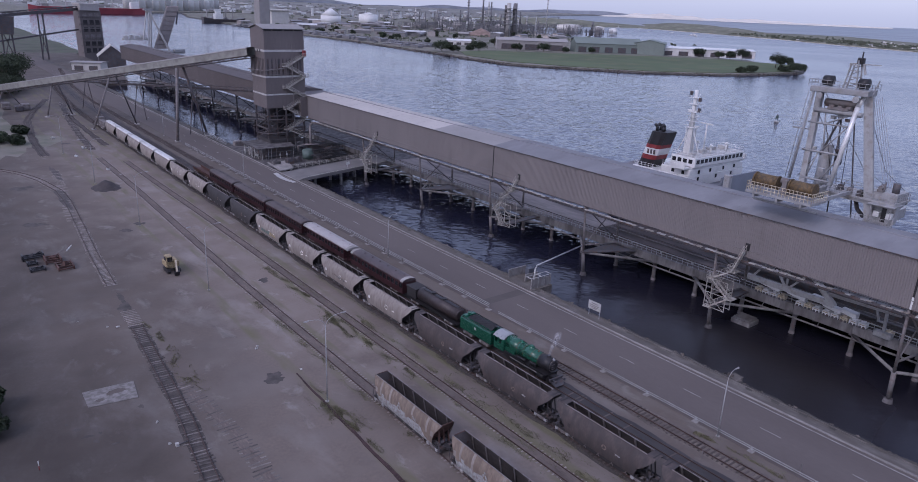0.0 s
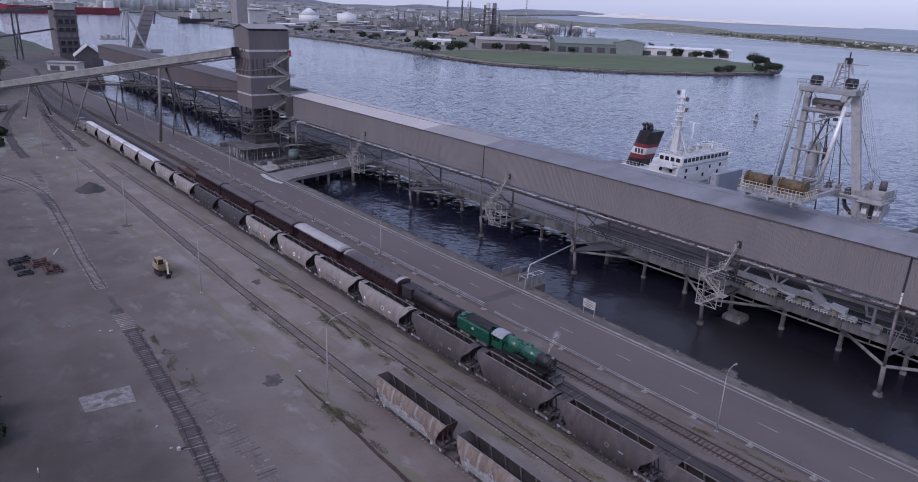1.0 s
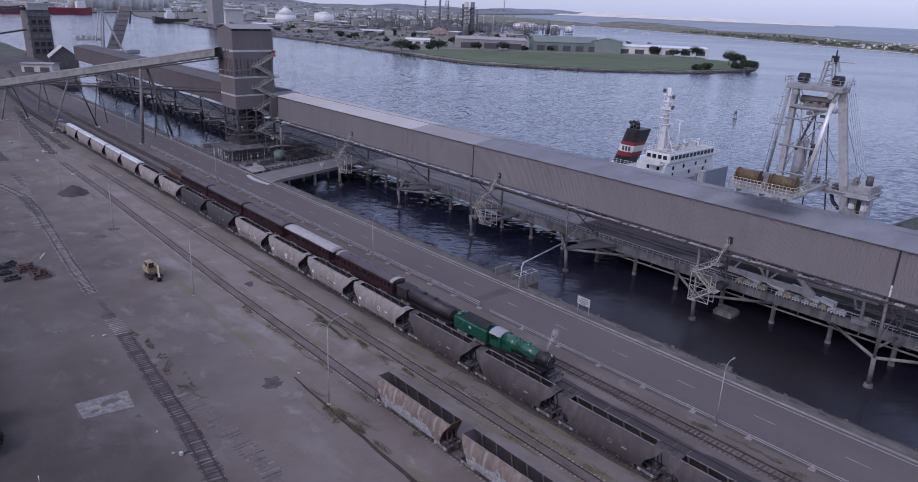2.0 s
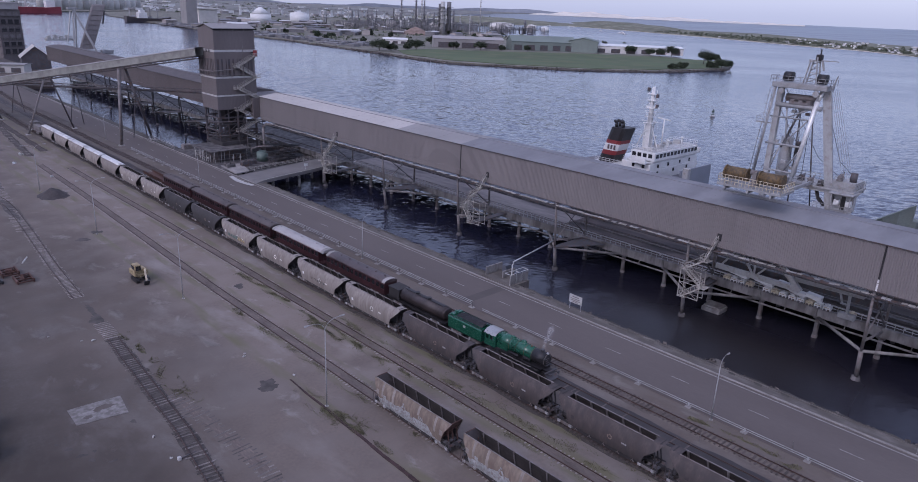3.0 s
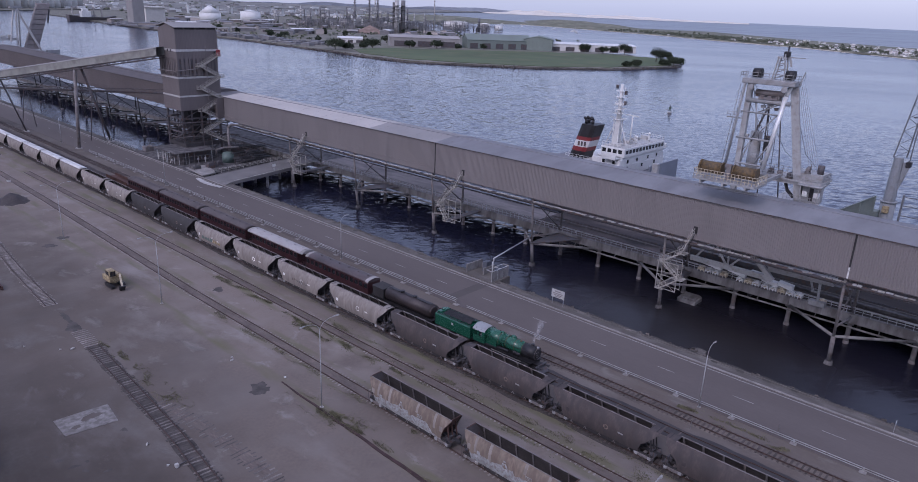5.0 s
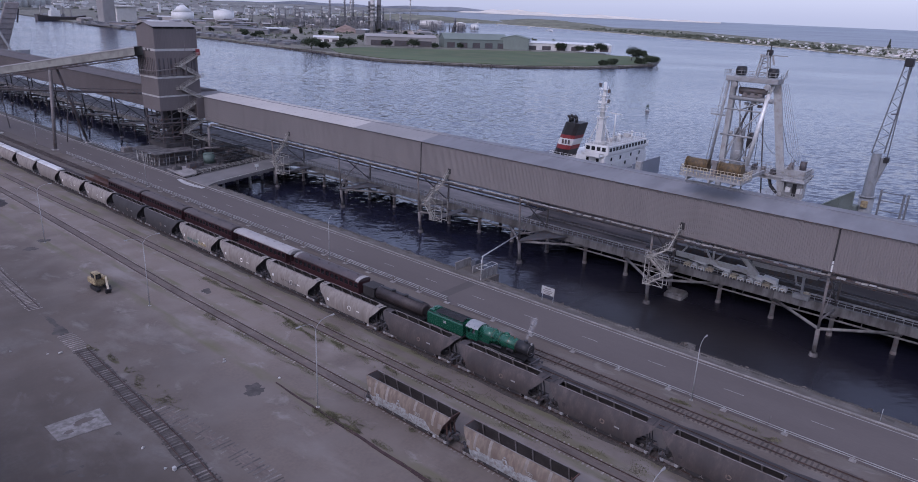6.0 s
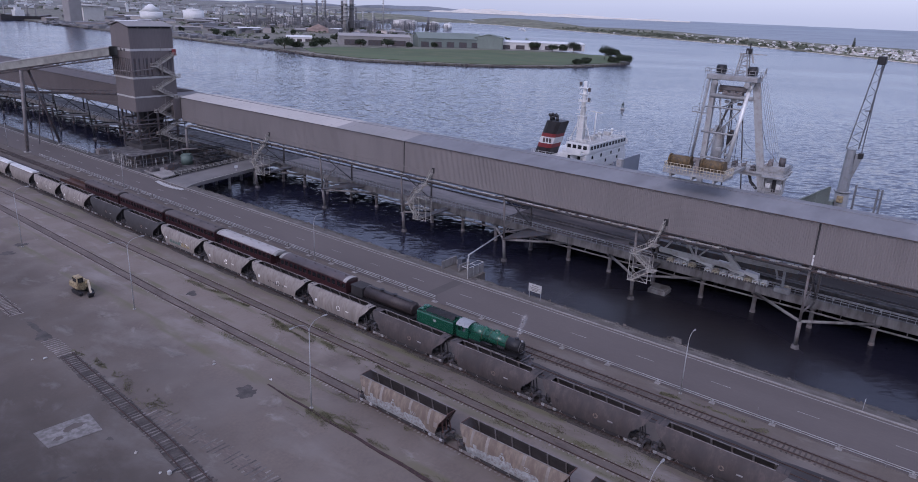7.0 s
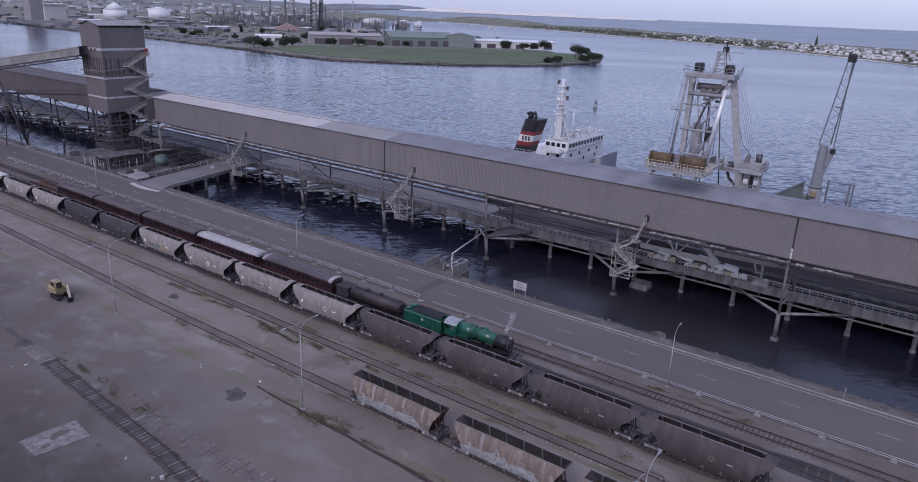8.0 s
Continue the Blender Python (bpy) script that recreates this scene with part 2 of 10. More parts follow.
M = {
    "yard": yard_material(),
    "road": material("road_asphalt", (0.114, 0.098, 0.093), 0.92, spec=0.2, var=0.10, big=0.10, fine=4, bump=0.1, stretch=(1, 0.25, 1)),
    "ballast": material("track_ballast", (0.122, 0.103, 0.091), 0.95, var=0.35, big=0.35, fine=5, bump=0.5, stretch=(1, 0.4, 1)),
    "oily": material("oily_ballast", (0.040, 0.036, 0.037), 0.8, var=0.35, big=0.3, fine=4, bump=0.4, stretch=(1, 0.3, 1)),
    "sleeper": material("sleeper_timber", (0.084, 0.070, 0.064), 0.9, var=0.35, big=0.6, fine=8, bump=0.4, each=0.3),
    "dark_dirt": material("dark_track_dirt", (0.060, 0.051, 0.047), 0.95, var=0.35, big=0.5, fine=3, bump=0.5),
    "sleeper_dusty": material("sleeper_dusty", (0.112, 0.099, 0.092), 0.9, var=0.4, big=0.6, fine=6, bump=0.3, each=0.4),
    "rusty_dirt": material("rust_stained_dirt", (0.120, 0.095, 0.084), 0.95, var=0.35, big=0.5, fine=4, bump=0.4, stretch=(1, 0.3, 1), dirt=(0.115, 0.097, 0.084), cover=0.46),
    "sleeper_pale": material("sleeper_pale", (0.205, 0.182, 0.168), 0.9, var=0.3, big=0.6, fine=6, bump=0.3, each=0.2),
    "rail": material("rail_steel", (0.064, 0.040, 0.034), 0.55, 0.25, var=0.3, big=0.4, fine=6),
    "rust": material("rusty_steel", (0.080, 0.042, 0.034), 0.8, 0.1, var=0.35, big=0.5, fine=6, bump=0.3),
    "concrete": material("concrete", (0.34, 0.325, 0.31), 0.85, var=0.2, big=0.3, fine=4, dirt=(0.20, 0.19, 0.18), cover=0.42),
    "fascia": material("deck_fascia", (0.200, 0.190, 0.185), 0.85, var=0.2, big=0.2, fine=3, dirt=(0.10, 0.09, 0.085), cover=0.44, stretch=(1, 1, 0.4)),
    "kerb": material("kerb_concrete", (0.24, 0.225, 0.215), 0.85, var=0.25, big=0.4, fine=4),
    "kerb_path": material("worn_path_concrete", (0.120, 0.108, 0.100), 0.9, var=0.3, big=0.25, fine=3, dirt=(0.085, 0.075, 0.066), cover=0.48, stretch=(1, 0.4, 1)),
    "dark_concrete": material("coal_stained_concrete", (0.115, 0.106, 0.105), 0.9, var=0.3, big=0.2, fine=2, dirt=(0.045, 0.042, 0.043), cover=0.48),
    "bridge_deck": material("worn_deck_concrete", (0.15, 0.142, 0.14), 0.9, var=0.15, big=0.2, fine=2),
    "stairpaint": material("dull_stair_paint", (0.36, 0.345, 0.315), 0.6, var=0.2, big=0.5, fine=3, dirt=(0.20, 0.17, 0.145), cover=0.42),
    "old_rail": material("old_rail_rust", (0.046, 0.026, 0.025), 0.9, var=0.4, big=0.6, fine=5),
    "rock": material("rock_armour", (0.092, 0.080, 0.072), 0.9, var=0.45, big=0.5, fine=2.5, bump=0.8),
    "white": material("white_paint", (0.58, 0.58, 0.57), 0.5, var=0.08, big=0.4, fine=4, bump=0.03),
    "line": material("line_paint", (0.29, 0.28, 0.272), 0.8, var=0.25, big=0.7, fine=8, bump=0.05),
    "galv": material("galvanised_steel", (0.38, 0.38, 0.39), 0.5, 0.5, var=0.15, big=0.5, fine=5),
    "grey": material("grey_paint", (0.30, 0.30, 0.30), 0.55, 0.0, var=0.14, big=0.3, fine=3, dirt=(0.20, 0.18, 0.16), cover=0.36),
    "palegrey": material("pale_grey_paint", (0.40, 0.395, 0.385), 0.55, 0.0, var=0.12, big=0.3, fine=3, dirt=(0.26, 0.23, 0.20), cover=0.36),
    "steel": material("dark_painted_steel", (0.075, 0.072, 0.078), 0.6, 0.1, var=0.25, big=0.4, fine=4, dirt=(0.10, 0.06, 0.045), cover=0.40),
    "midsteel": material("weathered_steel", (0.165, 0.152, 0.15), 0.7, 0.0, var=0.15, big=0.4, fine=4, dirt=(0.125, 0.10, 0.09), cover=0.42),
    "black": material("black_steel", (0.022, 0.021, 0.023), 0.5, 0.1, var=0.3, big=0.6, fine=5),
    "clad": material("mauve_cladding", (0.19, 0.173, 0.170), 0.7, var=0.05, big=0.10, fine=1.2, bump=0.03, dirt=(0.165, 0.15, 0.147), cover=0.36, stretch=(1, 1, 0.25)),
    "clad_dark": material("brown_cladding", (0.128, 0.110, 0.108), 0.62, var=0.10, big=0.12, fine=1.2, bump=0.03, stretch=(1, 1, 0.25)),
    "roof": material("roof_sheet", (0.20, 0.20, 0.212), 0.75, 0.0, spec=0.15, var=0.10, big=0.07, fine=1.2, bump=0.03, dirt=(0.16, 0.158, 0.17), cover=0.44, stretch=(0.5, 1, 1)),
    "roof_new": material("new_roof_sheet", (0.40, 0.375, 0.355), 0.8, 0.0, spec=0.15, var=0.08, big=0.1, fine=1.5, bump=0.03),
    "roof_mid": material("faded_roof_sheet", (0.25, 0.24, 0.237), 0.8, 0.0, spec=0.15, var=0.08, big=0.1, fine=1.5, bump=0.03),
    "hop_dark": material("coal_stained_wagon_paint", (0.062, 0.050, 0.048), 0.85, 0.0, var=0.30, big=0.35, fine=4, bump=0.15, dirt=(0.048, 0.042, 0.042), cover=0.44, stretch=(1, 1, 0.4)),
    "hop_black": material("black_wagon_paint", (0.036, 0.033, 0.034), 0.8, 0.0, var=0.2, big=0.35, fine=4, stretch=(1, 1, 0.4), each=0.1),
    "hop_grey": material("grey_wagon_paint", (0.222, 0.197, 0.178), 0.75, 0.0, var=0.14, big=0.6, fine=4, bump=0.1, dirt=(0.160, 0.136, 0.122), cover=0.44, stretch=(1, 1, 0.25), each=0.1),
    "hop_rust": material("rusted_wagon_paint", (0.170, 0.136, 0.110), 0.85, 0.0, var=0.28, big=0.5, fine=3, bump=0.2, dirt=(0.125, 0.094, 0.077), cover=0.46, stretch=(1, 1, 0.3)),
    "hop_silver": material("silver_wagon_skin", (0.62, 0.62, 0.61), 0.45, 0.3, var=0.08, big=0.3, fine=3, dirt=(0.42, 0.38, 0.35), cover=0.36),
    "peel": material("peeling_grey_paint", (0.255, 0.262, 0.262), 0.85, 0.0, var=0.2, big=0.9, fine=3, bump=0.2, dirt=(0.16, 0.135, 0.125), cover=0.42),
    "inside": material("coal_dusted_inside", (0.050, 0.043, 0.043), 0.9, var=0.3, big=0.4, fine=3, bump=0.2),
    "green": material("loco_green", (0.013, 0.082, 0.050), 0.24, 0.0, var=0.10, big=0.6, fine=5, bump=0.02, spec=0.5),
    "maroon": material("carriage_maroon", (0.046, 0.018, 0.021), 0.42, 0.0, var=0.2, big=0.4, fine=4, bump=0.05),
    "oxide_roof": material("carriage_oxide_roof", (0.066, 0.050, 0.050), 0.45, 0.0, var=0.3, big=0.4, fine=3),
    "tank_brown": material("tank_brown_black", (0.040, 0.031, 0.031), 0.5, 0.0, var=0.3, big=0.5, fine=3),
    "maroon_roof": material("carriage_roof", (0.080, 0.066, 0.065), 0.75, 0.0, var=0.18, big=0.4, fine=3),
    "silver_roof": material("silver_carriage_roof", (0.35, 0.33, 0.32), 0.55, 0.2, var=0.08, big=0.5, fine=3, dirt=(0.31, 0.28, 0.27), cover=0.40, stretch=(1, 0.3, 1)),
    "coal": material("coal", (0.014, 0.013, 0.014), 0.7, var=0.4, big=1.5, fine=9, bump=0.8),
    "glass": material("dark_glass", (0.016, 0.017, 0.02), 0.14, 0.0, var=0.1, bump=0.0, spec=0.6),
    "cream": material("cream_rail_paint", (0.50, 0.44, 0.33), 0.6, var=0.12, big=0.5, fine=3, dirt=(0.28, 0.22, 0.16), cover=0.40),
    "yellow": material("machine_yellow", (0.31, 0.255, 0.145), 0.7, 0.0, var=0.2, big=1.0, fine=5, dirt=(0.16, 0.11, 0.07), cover=0.45),
    "brass": material("drum_ochre", (0.125, 0.082, 0.036), 0.6, 0.1, var=0.12, big=0.8, fine=5, dirt=(0.06, 0.045, 0.03), cover=0.45),
    "red": material("red_paint", (0.20, 0.030, 0.032), 0.55, 0.0, var=0.15),
    "hull_red": material("red_hull", (0.24, 0.045, 0.055), 0.7, 0.0, var=0.15, big=0.03, fine=0.3),
    "tank_green": material("green_tank", (0.085, 0.118, 0.105), 0.6, 0.0, var=0.15, big=0.4, fine=3),
    "grass": material("mown_grass", (0.066, 0.092, 0.040), 0.95, var=0.20, big=0.010, fine=0.12, bump=0.1, dirt=(0.095, 0.105, 0.050), cover=0.42),
    # scrub tone raised to carry distance haze over the island
    "scrub": material("scrub_ground", (0.105, 0.106, 0.080), 0.95, var=0.35, big=0.02, fine=0.3, dirt=(0.18, 0.165, 0.14), cover=0.46),
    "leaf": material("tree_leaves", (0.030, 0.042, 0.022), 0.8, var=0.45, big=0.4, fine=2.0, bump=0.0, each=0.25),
    # foliage paled to paint distance haze into the leaf colour
    "leaf_hazed": material("hazed_foliage", (0.110, 0.122, 0.088), 0.9, var=0.4, big=0.02, fine=0.2, bump=0.0),
    "bark": material("bark", (0.10, 0.08, 0.065), 0.9, var=0.3),
    # mainland tone lightened, part of it painted haze
    "far_land": material("far_scrubland", (0.130, 0.130, 0.118), 0.95, var=0.35, big=0.006, fine=0.05, dirt=(0.21, 0.205, 0.19), cover=0.44),
    "khaki": material("dry_spit_ground", (0.175, 0.165, 0.12), 0.95, var=0.35, big=0.012, fine=0.15, dirt=(0.085, 0.095, 0.055), cover=0.47),
    "weeds": material("trackside_weeds", (0.120, 0.112, 0.066), 0.9, var=0.4, big=0.8, fine=6, bump=0.0),
    "sand": material("dune_sand", (0.62, 0.57, 0.50), 0.95, var=0.12, big=0.01, fine=0.1),
    "shore": material("shore_mud", (0.072, 0.066, 0.060), 0.95, var=0.35, big=0.05, fine=0.6, bump=0.5),
    "town": material("pale_walls", (0.60, 0.58, 0.55), 0.8, var=0.10, big=0.02, fine=0.2, each=0.35),
    "town_roof": material("house_roofs", (0.42, 0.38, 0.36), 0.7, var=0.10, big=0.02, fine=0.2, each=0.5),
    # works sheeting lightened to match the hazy far bank
    "shed": material("industrial_sheet", (0.27, 0.255, 0.245), 0.65, var=0.12, big=0.03, fine=0.3, each=0.25),
    "shed_green": material("green_grey_sheet", (0.155, 0.185, 0.165), 0.65, var=0.10, big=0.03, fine=0.3),
    "plant": material("refinery_steel", (0.15, 0.147, 0.152), 0.6, 0.2, var=0.2, big=0.05, fine=0.5, each=0.3),
    # blue-grey of distance haze is painted into the hill colour
    "hill": material("hazed_hills", (0.24, 0.265, 0.31), 1.0, var=0.2, big=0.002, fine=0.02, bump=0.0),
    "bank_grass": material("rough_bank_grass", (0.050, 0.062, 0.036), 0.95, var=0.4, big=0.03, fine=0.4, dirt=(0.075, 0.070, 0.055), cover=0.46),
    "bridge_skin": material("grey_green_bridge_sheet", (0.225, 0.225, 0.205), 0.75, var=0.12, big=0.1, fine=1.2, bump=0.03, dirt=(0.15, 0.145, 0.135), cover=0.42),
    "water": water_material(),
}


# ---- building helpers ----
ORIGIN = {}


def thing(name, at, label, category, group="", kind=""):
    ob = new(name)
    ob.location = at
    ob.empty_display_size = 0.5
    ORIGIN[ob] = Vector(at)
    return tagged(ob, label, category, group, kind)


def mesh_of(name, bm, mats):
    me = bpy.data.meshes.new(name)
    bm.normal_update()
    bm.to_mesh(me)
    bm.free()
    for m in (mats if isinstance(mats, (list, tuple)) else [mats]):
        me.materials.append(m)
    return me


def part(name, bm, mats, parent, label=""):
    """One mesh under a thing or under a part; bm is in world places."""
    o = ORIGIN[parent]
    bmesh.ops.translate(bm, verts=bm.verts[:], vec=-o)
    ob = new(name, mesh_of(name, bm, mats))
    ob.parent = parent
    ORIGIN[ob] = o
    return tagged(ob, label)


def solid(name, bm, mats, label, category, group="", kind="", at=(0, 0, 0)):
    """A top-level thing that is one mesh; bm is in world places."""
    bmesh.ops.translate(bm, verts=bm.verts[:], vec=-Vector(at))
    ob = new(name, mesh_of(name, bm, mats))
    ob.location = at
    ORIGIN[ob] = Vector(at)
    return tagged(ob, label, category, group, kind)


def box(bm, x0, x1, y0, y1, z0, z1, mi=0, bevel=0.0):
    v = [bm.verts.new((x, y, z)) for x in (x0, x1) for y in (y0, y1) for z in (z0, z1)]
    fs = []
    for q in ((0, 1, 3, 2), (4, 6, 7, 5), (0, 4, 5, 1), (2, 3, 7, 6), (0, 2, 6, 4), (1, 5, 7, 3)):
        f = bm.faces.new([v[k] for k in q])
        f.material_index = mi
        fs.append(f)
    if bevel:
        es = list({e for f in fs for e in f.edges})
        bmesh.ops.bevel(bm, geom=es, offset=bevel, segments=1, affect="EDGES")
    return bm


def beam(bm, p, q, w, hgt=None, mi=0):
    """A bar of rectangular section from p to q."""
    p, q = Vector(p), Vector(q)
    hgt = hgt or w
    d = (q - p).normalized()
    side = d.cross(Vector((0, 0, 1)))
    side = side.normalized() if side.length > 1e-4 else Vector((1, 0, 0))
    up = side.cross(d).normalized()
    s, u = side * w / 2, up * hgt / 2
    v = [bm.verts.new(c + k * s + j * u) for c in (p, q) for k, j in ((-1, -1), (1, -1), (1, 1), (-1, 1))]
    for f in ((3, 2, 1, 0), (4, 5, 6, 7), (0, 1, 5, 4), (1, 2, 6, 5), (2, 3, 7, 6), (3, 0, 4, 7)):
        bm.faces.new([v[k] for k in f]).material_index = mi
    return bm


def tube(bm, p, q, r, n=8, r2=None, mi=0, caps=True):
    p, q = Vector(p), Vector(q)
    r2 = r if r2 is None else r2
    d = (q - p).normalized()
    a1 = d.orthogonal().normalized()
    a2 = d.cross(a1)
    rings = []
    for c, rr in ((p, r), (q, r2)):
        rings.append([bm.verts.new(c + (a1 * math.cos(k * math.tau / n) + a2 * math.sin(k * math.tau / n)) * rr) for k in range(n)])
    for k in range(n):
        f = bm.faces.new((rings[0][k], rings[0][(k + 1) % n], rings[1][(k + 1) % n], rings[1][k]))
        f.smooth, f.material_index = n > 6, mi
    if caps:
        bm.faces.new(rings[0][::-1]).material_index = mi
        bm.faces.new(rings[1]).material_index = mi
    return bm


def path_tube(bm, pts, r, n=6, mi=0):
    for p, q in zip(pts, pts[1:]):
        tube(bm, p, q, r, n, mi=mi)
    return bm


def loft(bm, rings, close=True, caps=True, mi=0, smooth=False):
    """Skins equal rings of points."""
    vs = [[bm.verts.new(p) for p in r] for r in rings]
    n = len(vs[0])
    for r0, r1 in zip(vs, vs[1:]):
        for k in range(n if close else n - 1):
            f = bm.faces.new((r0[k], r0[(k + 1) % n], r1[(k + 1) % n], r1[k]))
            f.material_index, f.smooth = mi, smooth
    if caps and close:
        bm.faces.new(vs[0][::-1]).material_index = mi
        bm.faces.new(vs[-1]).material_index = mi
    return bm


def prism_y(bm, profile, y0, y1, mi=0, caps=True, close=True, smooth=False):
    """An (x, z) outline drawn out along y."""
    return loft(bm, [[(x, y, z) for x, z in profile] for y in (y0, y1)], close, caps, mi, smooth)


def prism_z(bm, outline, z0, z1, mi=0):
    return loft(bm, [[(x, y, z) for x, y in outline] for z in (z0, z1)], True, True, mi)


def rails_along(bm, pts, height, post=2.0, r=0.03, mids=1, n=5):
    """A handrail: top and middle rails and posts along a line of feet."""
    for p, q in zip(pts, pts[1:]):
        p, q = Vector(p), Vector(q)
        for k in range(mids + 1):
            z = Vector((0, 0, height * (k + 1) / (mids + 1)))
            tube(bm, p + z, q + z, r, n)
        c = max(1, round((q - p).length / post))
        for k in range(c + 1):
            f = p.lerp(q, k / c)
            tube(bm, f, f + Vector((0, 0, height)), r, n)
    return bm


def rail_parts(name, pts, height, post, r, m, parent, mids=1):
    """A handrail whose bars and posts are parts of their own."""
    for p, q in zip(pts, pts[1:]):
        p, q = Vector(p), Vector(q)
        bars = [(p + Vector((0, 0, height * (k + 1) / (mids + 1))), q + Vector((0, 0, height * (k + 1) / (mids + 1)))) for k in range(mids + 1)]
        c = max(1, round((q - p).length / post))
        bars += [(p.lerp(q, k / c), p.lerp(q, k / c) + Vector((0, 0, height))) for k in range(c + 1)]
        for u, v in bars:
            part(name, tube(bmesh.new(), u, v, r, 5), m, parent)


def lerp(p, q, t):
    return tuple(a0 + (b0 - a0) * t for a0, b0 in zip(p, q))


def grid_sheet(bm, xs, ys, zf, keep=None, mi=0):
    vs = {}
    for i, x in enumerate(xs):
        for j, y in enumerate(ys):
            vs[i, j] = bm.verts.new((x, y, zf(x, y)))
    for i in range(len(xs) - 1):
        for j in range(len(ys) - 1):
            if keep is None or keep((xs[i] + xs[i + 1]) / 2, (ys[j] + ys[j + 1]) / 2):
                f = bm.faces.new((vs[i, j], vs[i + 1, j], vs[i + 1, j + 1], vs[i, j + 1]))
                f.material_index, f.smooth = mi, True
    return bm


WATER = -3.8

# ---- ground, water and banks ----
def sea_height(x, y):
    """The sea lies level; past three kilometres it lifts to where the eye meets the true horizon."""
    d = math.hypot(x, y)
    return WATER if d < 3000 else WATER + (d - 3000) * 34.0 / 1900


bm = bmesh.new()
rings = [[(r * math.cos(k * math.tau / 96), r * math.sin(k * math.tau / 96), sea_height(r, 0)) for k in range(96)] for r in (40, 300, 900, 1800, 3000, 3600, 4300, 4900)]
loft(bm, rings, caps=False, smooth=True)
bm.faces.new([bm.verts.new((40 * math.cos(k * math.tau / 96), 40 * math.sin(k * math.tau / 96), WATER)) for k in range(96)])
solid("water", bm, M["water"], "rippled grey-blue harbour water reaching the sea horizon", "water", kind="structure")

ROAD_L, ROAD_R, BANK = 78.0, 89.2, 92.2
# the yard: one level sheet from the land side to the edge of the road
bm = bmesh.new()
grid_sheet(bm, [-700, -300, -60, -20, 10, 30, 45, 60, 70, ROAD_L - 0.6], [-500, -150, 0, 40, 80, 120, 170, 230, 300, 380, 470, 560, 700], lambda x, y: 0.0)
solid("ground", bm, M["yard"], "level grey gravel and dirt rail yard with pale dusty patches", "ground", kind="structure")

bm = bmesh.new()
box(bm, ROAD_L - 0.6, ROAD_R, -400, 640, -2.0, 0.06)
road = solid("road", bm, M["road"], "grey asphalt two-lane wharf road beside the tracks", "road", kind="structure")

bm = bmesh.new()
k = -40
while k < 330:
    box(bm, 83.34, 83.44, k + 1.2, k + 4.1, 0.062, 0.067)
    k += 11.9
part("centre_line", bm, M["line"], road, "broken white centre line")
bm = bmesh.new()
box(bm, ROAD_R - 0.75, ROAD_R - 0.60, -300, 420, 0.062, 0.068)
part("edge_line", bm, M["line"], road, "worn white edge line")
bm = bmesh.new()
for y0, y1, x0, x1 in ((86.0, 88.2, 78.6, 88.4),):
    box(bm, x0, x1, y0, y1, 0.061, 0.064)
part("repair_patch", bm, material("dark_asphalt_patch", (0.080, 0.070, 0.066), 0.9, var=0.1), road, "dark asphalt strip across the road")

# kerb and bank down to the water
bm = bmesh.new()
for y in range(-300, 400, 10):
    box(bm, ROAD_R, ROAD_R + 0.25, y + 0.02, y + 9.98, -1, 0.24)
footpath = bmesh.new()
box(footpath, ROAD_R + 0.25, ROAD_R + 2.3, -300, 186, -1.2, 0.12)
box(footpath, ROAD_R + 2.3, ROAD_R + 2.5, -300, 186, -1.2, 0.20)
solid("footpath", footpath, M["kerb_path"], "narrow worn concrete strip along the top of the bank", "footpath", kind="structure")
solid("kerb", bm, M["kerb"], "low pale concrete kerb along the water side of the road", "kerb", kind="structure")


def bank_x(y):
    """The water's edge."""
    w = 1.1 * math.sin(y * 0.11) + 0.8 * math.sin(y * 0.037 + 1)
    far = min(max((y - 110) / 60, 0), 1) * 2.0 - min(max((y - 225) / 40, 0), 1) * 3.0
    return 94.2 + w * 0.5 + far


bm = bmesh.new()
ys = [-300 + 2.0 * k for k in range(0, 480)]
prof = [[(ROAD_R + 0.3, y, 0.05), (BANK + 0.2 * math.sin(y), y, 0.10 + 0.1 * math.sin(y * 1.7)), (BANK + (bank_x(y) - BANK) * 0.5, y, -1.9 + 0.25 * math.sin(y * 2.3)), (bank_x(y) + 0.6, y, WATER - 0.5)] for y in ys]
loft(bm, prof, close=False, caps=False)
bank = solid("bank", bm, M["shore"], "rough earth and rubble bank falling from the road to the water", "bank", kind="structure")
rng = random.Random(4)


def rubble(bm, c, s, rng):
    """One angular stone."""
    m = Matrix.LocRotScale(c, Euler((rng.random() * 6, rng.random() * 6, rng.random() * 6)), (s, s * rng.uniform(0.6, 1), s * rng.uniform(0.5, 0.8)))
    v = []
    for x, y, z in ((-1, -.7, -.6), (.9, -.9, -.5), (1, .8, -.7), (-.8, 1, -.5), (-.6, -.6, .7), (.7, -.5, .6), (.5, .7, .8), (-.7, .6, .5)):
        v.append(bm.verts.new(m @ Vector((x * rng.uniform(.7, 1.1), y * rng.uniform(.7, 1.1), z * rng.uniform(.7, 1.1)))))
    for f in ((3, 2, 1, 0), (4, 5, 6, 7), (0, 1, 5, 4), (1, 2, 6, 5), (2, 3, 7, 6), (3, 0, 4, 7)):
        bm.faces.new([v[k] for k in f])


